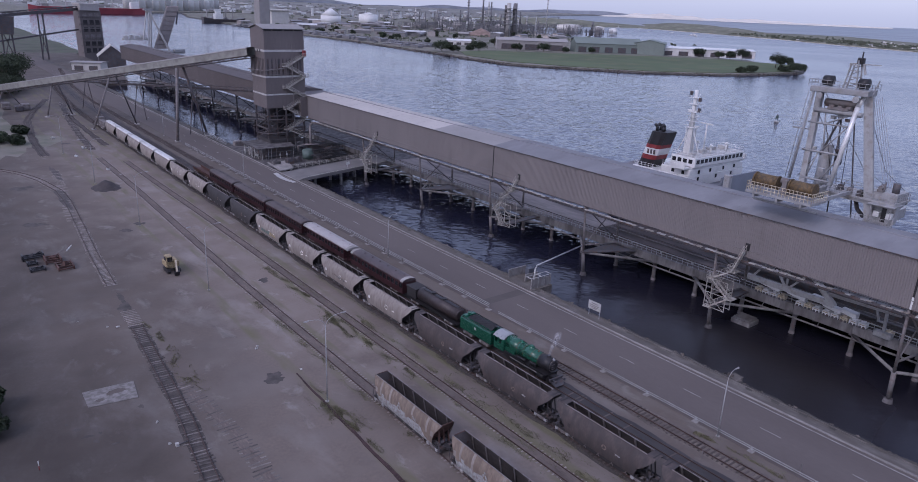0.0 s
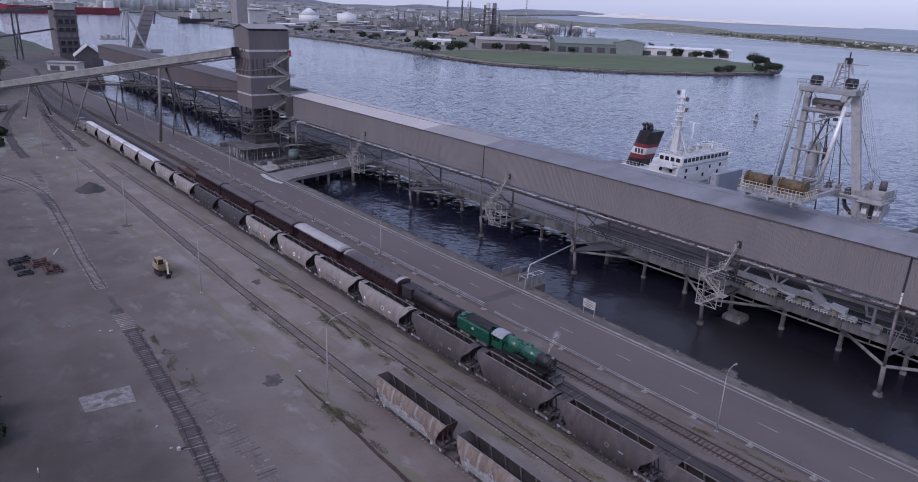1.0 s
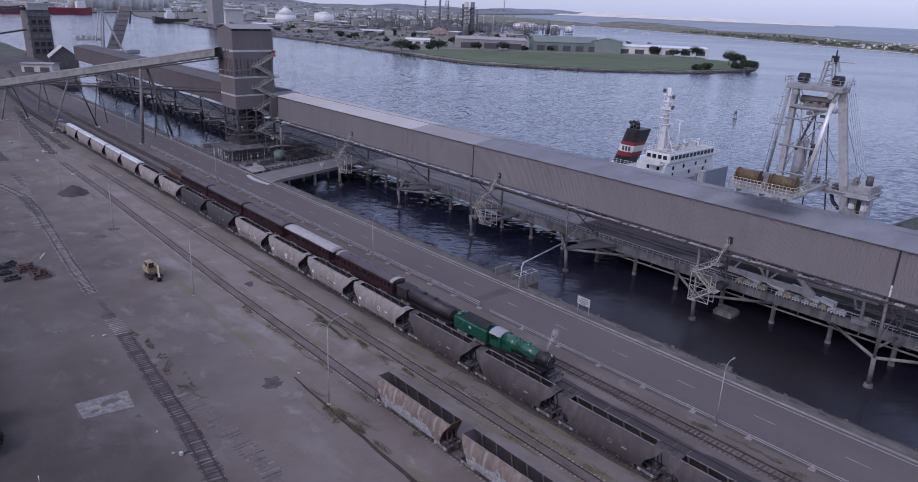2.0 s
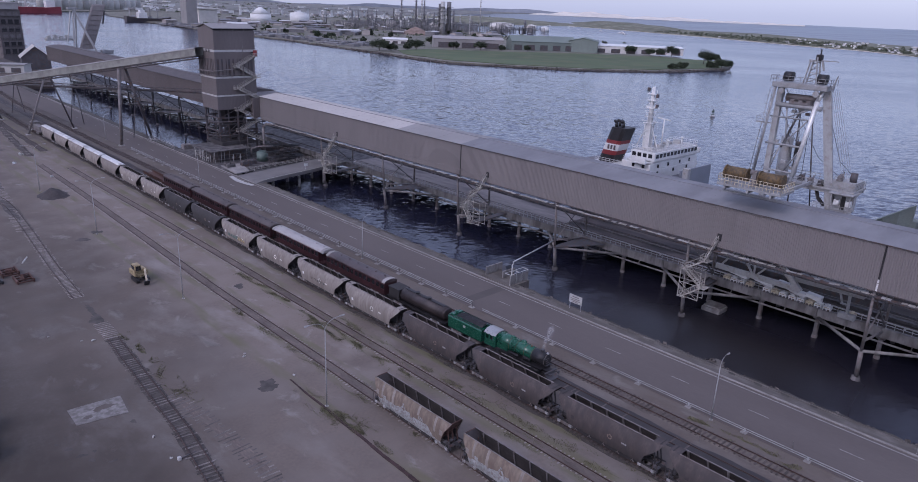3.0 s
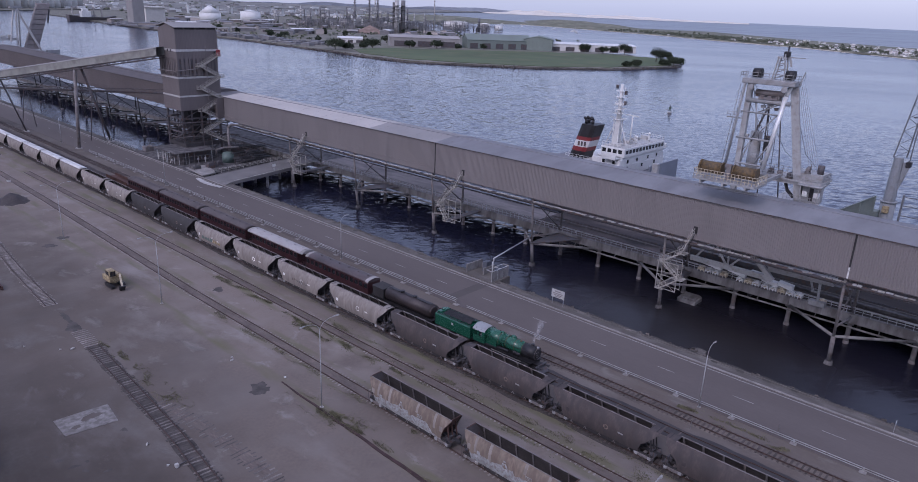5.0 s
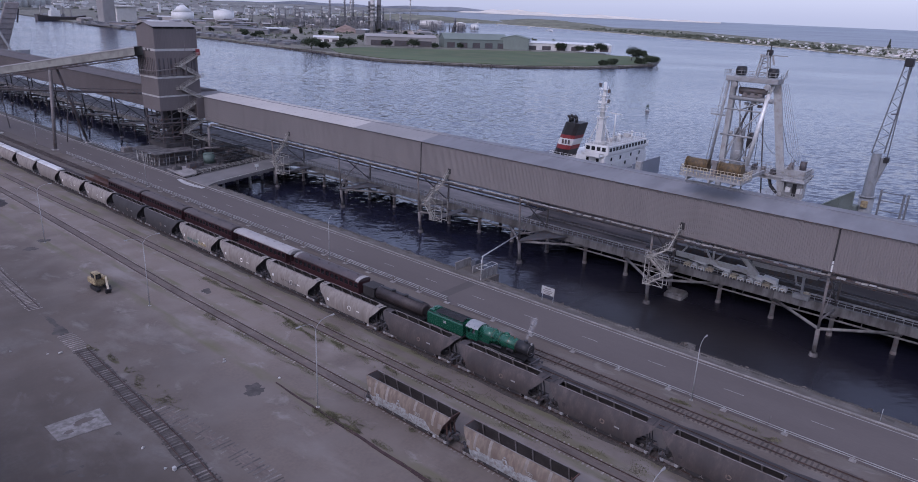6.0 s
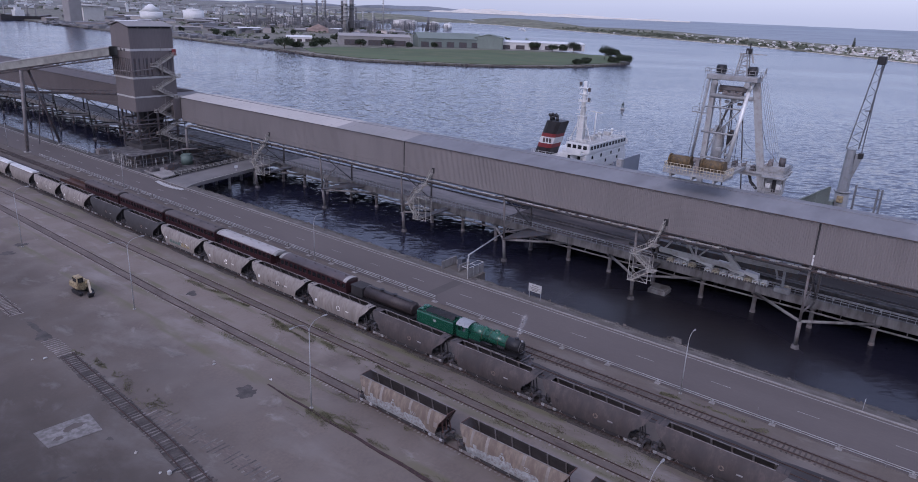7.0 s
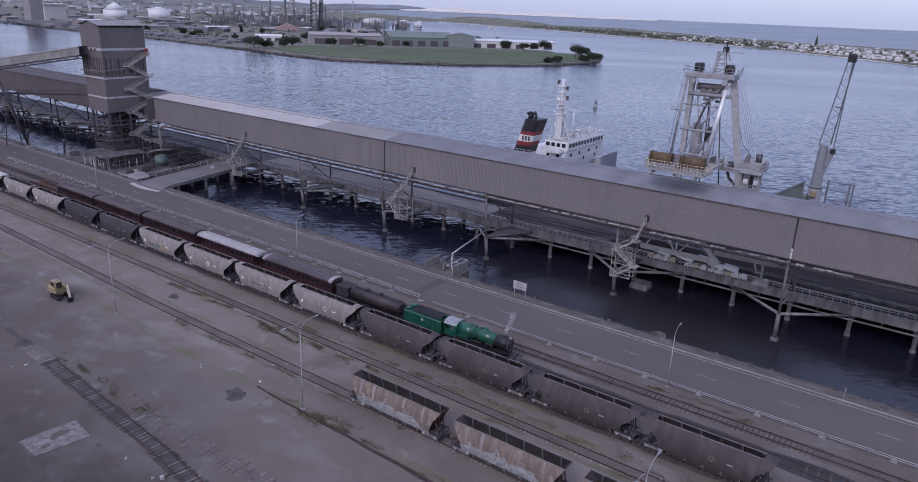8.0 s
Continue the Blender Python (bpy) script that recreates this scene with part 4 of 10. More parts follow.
    for k in range(6):
        bm = bmesh.new()
        yy = y - 6.0 + k * 2.4
        if rust:
            beam(bm, (x + 1.30, yy, 2.0), (x + 0.86, yy, 4.1), 0.14, 0.10)
        else:
            beam(bm, (x + 1.02, yy, 3.2), (x + 0.62, yy, 4.3), 0.20, 0.16)
        part("inner_rib", bm, M["midsteel"], w)
    bm = bmesh.new()
    if style == "grey":
        ring_shape(bm, (x - 1.482, y - 0.8, 2.45), 0.46)
    elif not rust:
        ring_shape(bm, (x - 1.482, y - 0.9, 2.45), 0.36, w=0.5)
    else:
        chevron_mark(bm, (x - 1.482, y + 0.9, 2.75), 0.62)
    part("plain_mark", bm, M["town" if style == "grey" else "peel" if rust else "hop_rust"], w, "faded plain mark on the side")
    bm = bmesh.new()
    if rust:      # outlined box of faded lettering
        for p, q in (((-2.9, 2.95), (-2.1, 2.95)), ((-2.9, 2.6), (-2.1, 2.6)), ((-2.9, 2.6), (-2.9, 2.95)), ((-2.1, 2.6), (-2.1, 2.95)), ((-2.75, 2.78), (-2.25, 2.78))):
            beam(bm, (x - 1.475, y + p[0], p[1]), (x - 1.475, y + q[0], q[1]), 0.02, 0.06)
    else:
        box(bm, x - 1.482, x - 1.47, y - 3.3, y - 2.6, 2.35, 2.55)
    part("letter_bar", bm, M["town" if style == "grey" else "peel"], w, "worn bar of lettering")
    if style != "black":
        bm = bmesh.new()
        box(bm, x - 1.482, x - 1.465, y + 4.5, y + 5.0, 2.15, 2.65)
        part("data_panel", bm, M["white" if style == "grey" else "inside" if not rust else "peel"], w, "small square data panel")
    if rust:
        for k, (a0, b0, lo, hi) in enumerate(((-6.4, 0.55, 2, 3), (-5.2, 0.38, 2, 5), (-2.1, 0.40, 3, 5), (2.9, 0.42, 2, 5), (5.1, 0.36, 2, 5), (6.0, 0.5, 2, 3))):
            bm = bmesh.new()
            loft(bm, [[(x - hw - 0.012, y + a0, z), (x - hw - 0.012, y + a0 + b0, z)] for hw, z, hl in prof[lo:hi + 1] if hl > abs(a0) - 0.2], close=False, caps=False)
            part("primer_patch", bm, M["hop_grey"], w, "upright pale primer patch")
    return w


PITCH, GAP0 = 16.0, 51.4
kinds = {}
LABELS = {
    "dark": "coal-stained brown open hopper wagon with a faded ring mark",
    "black": "black open hopper wagon in the long row",
    "grey": "light grey open hopper wagon with a ring mark and streaks",
    "silver": "bright silver covered hopper wagon at the far end",
    "rust": "rust-brown open hopper wagon, peeling grey paint below",
}
PAINT = {"dark": M["hop_dark"], "black": M["hop_black"], "grey": M["hop_grey"], "silver": M["hop_grey"], "rust": M["hop_rust"]}


def place_hopper(x, y, style):
    if style not in kinds:
        kinds[style] = hopper(x, y, PAINT[style], LABELS[style], style)
        return kinds[style]
    c = copy_thing(kinds[style], pose(x, y, 0))
    ORIGIN[c] = Vector((x, y, 0))
    return c


ORDER = ["dark", "dark", "dark", "dark", "grey", "grey", "grey", "grey", "black", "black", "grey", "grey", "silver", "silver", "silver", "silver", "silver"]
ROW = [place_hopper(T_ROW, GAP0 + PITCH * (k - 2) + 8, s) for k, s in enumerate(ORDER)]
for y in (62.3, 45.3, 28.3):
    tagged(place_hopper(T_NEAR, y, "rust"), group="rusty hopper wagons")
g = random.Random(8)
for k in range(9):      # spray-painted lettering, kept as plain blots
    bm = bmesh.new()
    y0 = GAP0 + PITCH * 3 + 5.6 + k * 0.52
    q = g.uniform(0.1, 0.35)
    bm.faces.new([bm.verts.new((T_ROW - 1.485, y0 + dy, z)) for dy, z in ((0, 1.9 + q), (g.uniform(0.2, 0.36), 1.85 + q), (g.uniform(0.25, 0.4), 2.35 + g.uniform(-.1, .2)), (g.uniform(0, 0.15), 2.45 + g.uniform(-.2, .1)))])
    part("spray_blot", bm, M["steel"], ROW[5], "dark sprayed blot")
for k in range(7):
    bm = bmesh.new()
    y0 = GAP0 + PITCH * 5 + 4.0 + k * 1.1
    bm.faces.new([bm.verts.new((T_ROW - 1.485, y0 + dy, z)) for dy, z in ((0, 1.75), (1.0, 1.75), (0.9, 2.2 + g.uniform(0, .5)), (0.1, 2.2 + g.uniform(0, .5)))])
    part("spray_blot", bm, M["tank_green" if k > 2 else "yellow"], ROW[7], "faded blue-green sprayed blot" if k > 2 else "faded ochre sprayed blot")

# ---- the steam train ----
X = T_TRAIN
def ly(y):
    return 60.0 + (y - 60.0) * 1.25


def lpart(name, bm, m, parent, label=""):
    """A part of the locomotive, laid out on its true length."""
    for v in bm.verts:
        v.co.y = ly(v.co.y)
    return part(name, bm, m, parent, label)


loco = thing("steam_locomotive", (X, 65, 0), "green steam locomotive with black smokebox and silver cab roof", "locomotive")
bm = bmesh.new()
tube(bm, (X, 60.95, 2.72), (X, 62.75, 2.72), 1.02, 28)
tube(bm, (X, 60.80, 2.72), (X, 60.95, 2.72), 0.66, 20, r2=0.86)
tube(bm, (X, 60.72, 2.72), (X, 60.80, 2.72), 0.10, 10)
smokebox = lpart("smokebox", bm, M["black"], loco, "matt black smokebox with round door")
bm = bmesh.new()
tube(bm, (X, 61.7, 3.35), (X, 61.7, 3.95), 0.27, 16, r2=0.23)
tube(bm, (X, 61.7, 3.95), (X, 61.7, 4.07), 0.30, 16, r2=0.28)
lpart("chimney", bm, M["black"], smokebox)
bm = bmesh.new()
for k in range(20):
    a0, b0 = k * math.tau / 20, (k + 1) * math.tau / 20
    tube(bm, (X + 0.9 * math.cos(a0), 60.90, 2.72 + 0.9 * math.sin(a0)), (X + 0.9 * math.cos(b0), 60.90, 2.72 + 0.9 * math.sin(b0)), 0.03, 5)
for k in (-0.35, 0.0, 0.35):
    beam(bm, (X - 0.55, 60.78, 2.72 + k), (X + 0.1, 60.78, 2.72 + k), 0.03, 0.06)
lpart("door_ring", bm, M["midsteel"], smokebox, "grey handrail ring and hinge straps")
bm = bmesh.new()
tube(bm, (X, 60.78, 3.78), (X, 61.02, 3.78), 0.17, 12)
lpart("headlamp", bm, M["galv"], smokebox, "bright headlamp")
bm = bmesh.new()
tube(bm, (X, 62.75, 2.72), (X, 66.0, 2.74), 1.00, 28, r2=1.10)
tube(bm, (X, 66.0, 2.74), (X, 68.3, 2.76), 1.10, 28, r2=1.14)
boiler = lpart("boiler", bm, M["green"], loco)
bm = bmesh.new()
for y in (62.8, 63.9, 65.2, 66.3):
    tube(bm, (X, y, 2.73 + (y - 62.8) * 0.012), (X, y + 0.05, 2.73 + (y - 62.8) * 0.012), 1.015 + (y - 62.8) * 0.031, 28)
lpart("boiler_band", bm, M["brass"], boiler, "thin pale lining bands")
for y, r, hgt, m in ((64.6, 0.42, 4.18, "green"), (66.3, 0.30, 4.08, "green"), (63.4, 0.17, 3.92, "brass")):
    bm = bmesh.new()
    tube(bm, (X, y, 3.2), (X, y, hgt - 0.2), r, 16)
    tube(bm, (X, y, hgt - 0.2), (X, y, hgt), r, 16, r2=r * 0.45)
    lpart("dome", bm, M[m], boiler)
bm = bmesh.new()
prism_y(bm, [(X - 1.0, 1.6), (X + 1.0, 1.6), (X + 1.10, 2.7), (X - 1.10, 2.7)], 66.6, 68.3)
lpart("firebox", bm, M["green"], loco)
bm = bmesh.new()
box(bm, X - 1.38, X + 1.38, 61.0, 68.3, 1.52, 1.60)
box(bm, X - 1.38, X - 1.30, 61.0, 68.3, 1.42, 1.52)
box(bm, X - 0.62, X + 0.62, 60.4, 70.2, 0.95, 1.35)
lpart("running_board", bm, M["black"], loco)
bm = bmesh.new()
box(bm, X - 1.32, X + 1.32, 60.2, 60.42, 0.85, 1.30, bevel=0.03)
for s in (-0.85, 0.85):
    tube(bm, (X + s, 59.7, 1.1), (X + s, 60.2, 1.1), 0.10, 8)
    tube(bm, (X + s, 59.62, 1.1), (X + s, 59.7, 1.1), 0.22, 12)
loft(bm, [[(X - 1.2, 60.3, 0.85), (X + 1.2, 60.3, 0.85)], [(X - 0.9, 59.6, 0.30), (X + 0.9, 59.6, 0.30)]], close=False, caps=False)
lpart("buffer_beam", bm, M["steel"], loco)
bm = bmesh.new()
for s in (-1, 1):
    box(bm, X + s * 1.38 - 0.04, X + s * 1.38 + 0.04, 68.3, 70.1, 1.45, 2.45)
    box(bm, X + s * 1.38 - 0.04, X + s * 1.38 + 0.04, 68.3, 68.7, 2.45, 3.35)
    box(bm, X + s * 1.38 - 0.04, X + s * 1.38 + 0.04, 69.25, 69.45, 2.45, 3.35)
    box(bm, X + s * 1.38 - 0.04, X + s * 1.38 + 0.04, 69.95, 70.1, 2.45, 3.35)
box(bm, X - 1.38, X + 1.38, 68.26, 68.34, 1.45, 3.35)
box(bm, X - 1.3, X + 1.3, 68.4, 70.2, 1.40, 1.50)
cab = lpart("cab", bm, M["green"], loco)
bm = bmesh.new()
arc = [(X + 1.5 * math.cos(math.pi * (0.12 + 0.76 * k / 10)), 2.95 + 0.98 * math.sin(math.pi * (0.12 + 0.76 * k / 10))) for k in range(11)]
prism_y(bm, arc + [(x, z - 0.06) for x, z in reversed(arc)], 68.35, 70.3)
lpart("cab_roof", bm, material("silver_cab_roof", (0.34, 0.34, 0.34), 0.35, 0.5, var=0.12, big=0.6, fine=3), cab, "pale silver curved cab roof")
for s in (-1, 1):
    bm = bmesh.new()
    tube(bm, (X + s * 1.10, 61.3, 1.05), (X + s * 1.10, 62.4, 1.05), 0.42, 14)
    box(bm, X + s * 1.1 - 0.3, X + s * 1.1 + 0.3, 61.4, 62.3, 1.3, 1.55)
    lpart("cylinder", bm, M["black"], loco)
    bm = bmesh.new()
    beam(bm, (X + s * 1.0, 63.6, 0.95), (X + s * 1.0, 67.4, 0.95), 0.08, 0.14)
    beam(bm, (X + s * 1.08, 62.4, 1.05), (X + s * 1.08, 65.5, 0.95), 0.08, 0.12)
    lpart("coupling_rod", bm, M["galv"], loco, "bright steel rods")
for y in (63.6, 65.5, 67.4):
    wheelset(loco, X, ly(y), 0.82, m=M["black"], name="driving_wheel")
for y in (60.9, 62.5):
    wheelset(loco, X, ly(y), 0.42, m=M["black"], name="pilot_wheel")
bm = bmesh.new()
path_tube(bm, [(X - 1.0, 61.4, 2.98), (X - 1.03, 64.6, 3.0), (X - 1.1, 68.2, 3.05)], 0.035)
for k in range(4):
    tube(bm, (X - 1.05, 63.0 + k * 0.28, 1.62), (X - 1.05, 63.0 + k * 0.28, 2.3), 0.13, 8)
tube(bm, (X - 1.12, 64.6, 1.85), (X - 1.12, 66.2, 1.85), 0.22, 10)
lpart("boiler_fitting", bm, M["black"], loco, "pump, air tank and handrail")

tender = thing("tender", (X, 75, 0), "green coal tender with dark coal heaped on top", "tender")
bm = bmesh.new()
prism_y(bm, [(X - 1.38, 1.25), (X + 1.38, 1.25), (X + 1.40, 3.05), (X + 1.25, 3.35), (X - 1.25, 3.35), (X - 1.40, 3.05)], 73.4, 81.1)
part("tank", bm, M["green"], tender)
bm = bmesh.new()
grid_sheet(bm, [X - 1.02 + 0.17 * k for k in range(13)], [73.7 + 0.3 * k for k in range(21)], lambda x, y: 3.46 + 0.5 * max(0, 1 - ((x - X) / 1.05) ** 2) * (0.6 + 0.4 * math.sin(y * 0.7)) + 0.07 * math.sin(x * 9 + y * 5))
part("coal_load", bm, M["coal"], tender)
bm = bmesh.new()
box(bm, X - 1.0, X + 1.0, 73.2, 81.5, 0.95, 1.25)
for s in (-1, 1):
    beam(bm, (X + s * 1.33, 73.4, 3.38), (X + s * 1.33, 81.1, 3.38), 0.05, 0.10)
part("tender_frame", bm, M["black"], tender)
bm = bmesh.new()
box(bm, X - 1.425, X - 1.412, 77.0, 77.5, 2.3, 2.7)
part("number_panel", bm, M["palegrey"], tender, "small pale panel of bars")
bm = bmesh.new()
box(bm, X - 1.1, X + 1.1, 80.1, 80.9, 3.35, 3.62, bevel=0.05)
tube(bm, (X, 80.5, 3.6), (X, 80.5, 3.85), 0.3, 12)
part("filler_box", bm, M["green"], tender)
for y in (75.2, 79.3):
    bogie(tender, X, y)

gin = thing("tank_wagon", (X, 88, 0), "black cylindrical water tank wagon coupled behind the tender", "tank wagon")
bm = bmesh.new()
tube(bm, (X, 82.9, 2.35), (X, 93.9, 2.35), 1.18, 28)
for y, d in ((82.9, -0.22), (93.9, 0.22)):
    tube(bm, (X, y, 2.35), (X, y + d, 2.35), 1.16, 28, r2=0.75)
tank = part("barrel", bm, M["tank_brown"], gin)
bm = bmesh.new()
for y in (87.4, 90.5):
    tube(bm, (X, y, 3.45), (X, y, 3.75), 0.35, 14)
    tube(bm, (X, y, 3.75), (X, y, 3.82), 0.42, 14)
box(bm, X - 0.35, X + 0.35, 83.4, 93.4, 3.54, 3.58)
part("hatch", bm, M["black"], tank)
bm = bmesh.new()
box(bm, X - 1.2, X + 1.2, 94.3, 97.2, 1.25, 3.1, bevel=0.08)
box(bm, X - 1.3, X + 1.3, 94.2, 97.3, 3.1, 3.2, bevel=0.03)
part("end_box", bm, M["hop_black"], gin)
bm = bmesh.new()
box(bm, X - 1.25, X + 1.25, 82.1, 97.4, 0.95, 1.18)
part("underframe", bm, M["black"], gin)
for y in (84.6, 94.6):
    bogie(gin, X, y)


def carriage(y0, y1, roof, body, label, balcony=False):
    """A bogie passenger carriage: panelled sides, window openings, arched roof."""
    c = thing("railway_carriage", (X, (y0 + y1) / 2, 0), label, "carriage", group="carriages of the steam train")
    bm = bmesh.new()
    s0, s1 = (y0 + (1.6 if balcony else 0), y1 - (1.6 if balcony else 0))
    for s in (-1, 1):
        box(bm, X + s * 1.41 - 0.04, X + s * 1.41 + 0.04, s0, s1, 1.05, 2.05)
        box(bm, X + s * 1.41 - 0.04, X + s * 1.41 + 0.04, s0, s1, 2.95, 3.25)
        n = round((s1 - s0) / 1.35)
        for k in range(n + 1):
            yy = s0 + (s1 - s0) * k / n
            box(bm, X + s * 1.41 - 0.045, X + s * 1.41 + 0.045, max(yy - 0.16, s0), min(yy + 0.16, s1), 2.05, 2.95)
    for yy in (s0, s1):
        box(bm, X - 1.40, X + 1.40, yy - 0.04, yy + 0.04, 1.05, 3.3)
    box(bm, X - 1.4, X + 1.4, y0, y1, 0.98, 1.06)
    part("body", bm, body, c)
    bm = bmesh.new()
    for s in (-1, 1):
        box(bm, X + s * 1.37 - 0.01, X + s * 1.37 + 0.01, s0 + 0.1, s1 - 0.1, 2.03, 2.97)
    part("window_glass", bm, M["glass"], c)
    bm = bmesh.new()
    rings = []
    for yy, k in ((y0 - 0.1, 0.90), (y0 + 0.35, 0.985), (y0 + 0.8, 1.0), (y1 - 0.8, 1.0), (y1 - 0.35, 0.985), (y1 + 0.1, 0.90)):
        rings.append([(X + 1.5 * math.cos(math.pi * j / 12), yy, 3.22 + 0.68 * k * math.sin(math.pi * j / 12)) for j in range(13)])
    loft(bm, rings, smooth=True)
    r = part("roof", bm, roof, c)
    if roof is not M["maroon_roof"]:
        for e0, e1, e2 in ((y0 - 0.13, y0 + 0.33, y0 + 0.75), (y1 + 0.13, y1 - 0.33, y1 - 0.75)):
            bm = bmesh.new()
            loft(bm, [[(X + 1.52 * math.cos(math.pi * j / 12), yy, 3.24 + 0.68 * k * math.sin(math.pi * j / 12)) for j in range(13)] for yy, k in ((e0, 0.905), (e1, 0.99), (e2, 1.01))], close=False, caps=False, smooth=True)
            part("roof_end", bm, M["kerb"], r, "pale dusty roof end")
    for k in range(int((y1 - y0) / 2.8)):
        bm = bmesh.new()
        yy = y0 + 1.6 + 2.8 * k
        tube(bm, (X, yy, 3.86), (X, yy, 4.05), 0.14, 8, r2=0.2)
        part("roof_vent", bm, roof, r)
    bm = bmesh.new()
    box(bm, X - 0.9, X + 0.9, y0 - 0.4, y1 + 0.4, 0.85, 0.99)
    for k in (-2.4, 0.3, 2.6):
        yy = (y0 + y1) / 2 + k
        box(bm, X - 1.2, X - 0.4, yy - 0.8, yy + 0.8, 0.45, 0.95)
        box(bm, X + 0.4, X + 1.2, yy - 0.8, yy + 0.8, 0.45, 0.95)
    if balcony:
        for yy in (y0 + 0.05, y1 - 0.05):
            rails_along(bm, [(X - 1.35, yy, 1.05), (X + 1.35, yy, 1.05)], 1.0, 0.5, 0.03)
            for s in (-1, 1):
                tube(bm, (X + s * 1.35, yy, 1.05), (X + s * 1.35, yy, 3.3), 0.05, 6)
    part("underframe", bm, M["black"], c)
    for yy in (y0 + 3.2, y1 - 3.2):
        bogie(c, X, yy)
    return c


carriage(98.2, 117.0, M["oxide_roof"], M["maroon"], "maroon wooden railway carriage with a shiny dark maroon roof")
carriage(118.4, 138.2, M["silver_roof"], M["maroon"], "maroon carriage with end balconies and a silvery roof", balcony=True)
carriage(139.4, 159.0, M["maroon_roof"], M["maroon"], "maroon carriage with a long row of windows")
carriage(160.3, 180.0, M["maroon_roof"], M["maroon"], "dark maroon carriage in the steam train")
carriage(181.2, 198.6, M["maroon_roof"], M["maroon"], "brown carriage near the end of the train")


def flat_wagon(y0, y1):
    w = thing("flat_wagon", (X, (y0 + y1) / 2, 0), "low rusty open wagon at the tail of the train", "wagon")
    bm = bmesh.new()
    box(bm, X - 1.3, X + 1.3, y0, y1, 0.95, 1.2, bevel=0.03)
    part("deck", bm, M["rust"], w)
    bm = bmesh.new()
    for s in (-1, 1):
        box(bm, X + s * 1.28 - 0.04, X + s * 1.28 + 0.04, y0, y1, 1.2, 1.9)
        k = y0 + 0.5
        while k < y1:
            box(bm, X + s * 1.35 - 0.05, X + s * 1.35 + 0.05, k, k + 0.15, 1.0, 1.95)
            k += 2
    part("side_board", bm, M["rust"], w)
    for yy in (y0 + 2.5, y1 - 2.5):
        bogie(w, X, yy)


flat_wagon(200.0, 214.0)
TRAIN_Y = -1.6      # where the whole train stands along its track
for ob in [o for o in scene.collection.objects if o.parent is None and o.name.split(".")[0] in ("steam_locomotive", "tender", "tank_wagon", "railway_carriage", "flat_wagon")]:
    ob.location.y += TRAIN_Y
tailer = thing("diesel_locomotive", (T_ROW, 301, 0), "weathered grey diesel shunter heading the wagon row", "locomotive")
bm = bmesh.new()
box(bm, T_ROW - 1.3, T_ROW + 1.3, 294, 309, 1.0, 1.5, bevel=0.05)
box(bm, T_ROW - 0.9, T_ROW + 0.9, 294.6, 303, 1.5, 3.2, bevel=0.15)
box(bm, T_ROW - 1.35, T_ROW + 1.35, 303, 306, 1.5, 4.0, bevel=0.15)
box(bm, T_ROW - 0.9, T_ROW + 0.9, 306, 308.6, 1.5, 3.0, bevel=0.15)
part("body", bm, M["midsteel"], tailer)
bm = bmesh.new()
box(bm, T_ROW - 1.37, T_ROW + 1.37, 303.4, 305.6, 2.9, 3.6)
part("window", bm, M["glass"], tailer)
for yy in (297, 306):
    bogie(tailer, T_ROW, yy)

# ---- road fence ----
FX = 77.55
fence = thing("pipe_fence", (FX, 84, 0), "white two-rail pipe fence on concrete pads between tracks and road", "fence")
for k in range(24):
    y = 84.2 + k * 7.0
    bm = bmesh.new()
    box(bm, FX - 0.07, FX + 0.07, y - 0.10, y + 0.10, 0.0, 1.22, bevel=0.02)
    p = part("post", bm, M["midsteel"], fence, "dark short post")
    bm = bmesh.new()
    box(bm, FX - 0.5, FX + 0.3, y - 0.55, y + 0.55, 0.0, 0.16, bevel=0.04)
    part("pad", bm, M["kerb"], fence)
    for z in (0.5, 0.85, 1.15):
        bm = bmesh.new()
        tube(bm, (FX + 0.12, y, z), (FX + 0.12, y + 7.0, z), 0.055, 6)
        part("pipe_rail", bm, M["grey"], fence)
rail = thing("guard_rail", (FX, 40, 0), "low white pipe guard rail on concrete pads along the road", "guard rail")
for k in range(17):
    y = 73.6 - k * 8.05
    bm = bmesh.new()
    box(bm, FX - 0.5, FX + 0.2, y - 0.4, y + 0.4, 0.0, 0.15, bevel=0.05)
    part("pad", bm, M["kerb"], rail, "pale concrete pad")
    bm = bmesh.new()
    box(bm, FX - 0.07, FX + 0.07, y - 0.1, y + 0.1, 0.17, 0.62, bevel=0.02)
    part("post", bm, M["grey"], rail)
    for z in (0.30, 0.58):
        bm = bmesh.new()
        tube(bm, (FX + 0.1, y - 0.1, z), (FX + 0.1, y + 8.15, z), 0.05, 6)
        part("pipe_rail", bm, M["grey"], rail)
for y, x, hgt in ((36.2, 71.0, 1.9), (27.5, 78.2, 2.0), (12.0, 77.2, 1.8)):
    b2 = bmesh.new()
    box(b2, x - 0.05, x + 0.05, y - 0.04, y + 0.04, 0, hgt * 0.7)
    box(b2, x - 0.10, x + 0.10, y - 0.03, y - 0.045, hgt * 0.5, hgt * 0.72)
    solid("marker_post", b2, M["midsteel"], "thin grey marker post standing beside the track", "post", at=(x, y, 0))


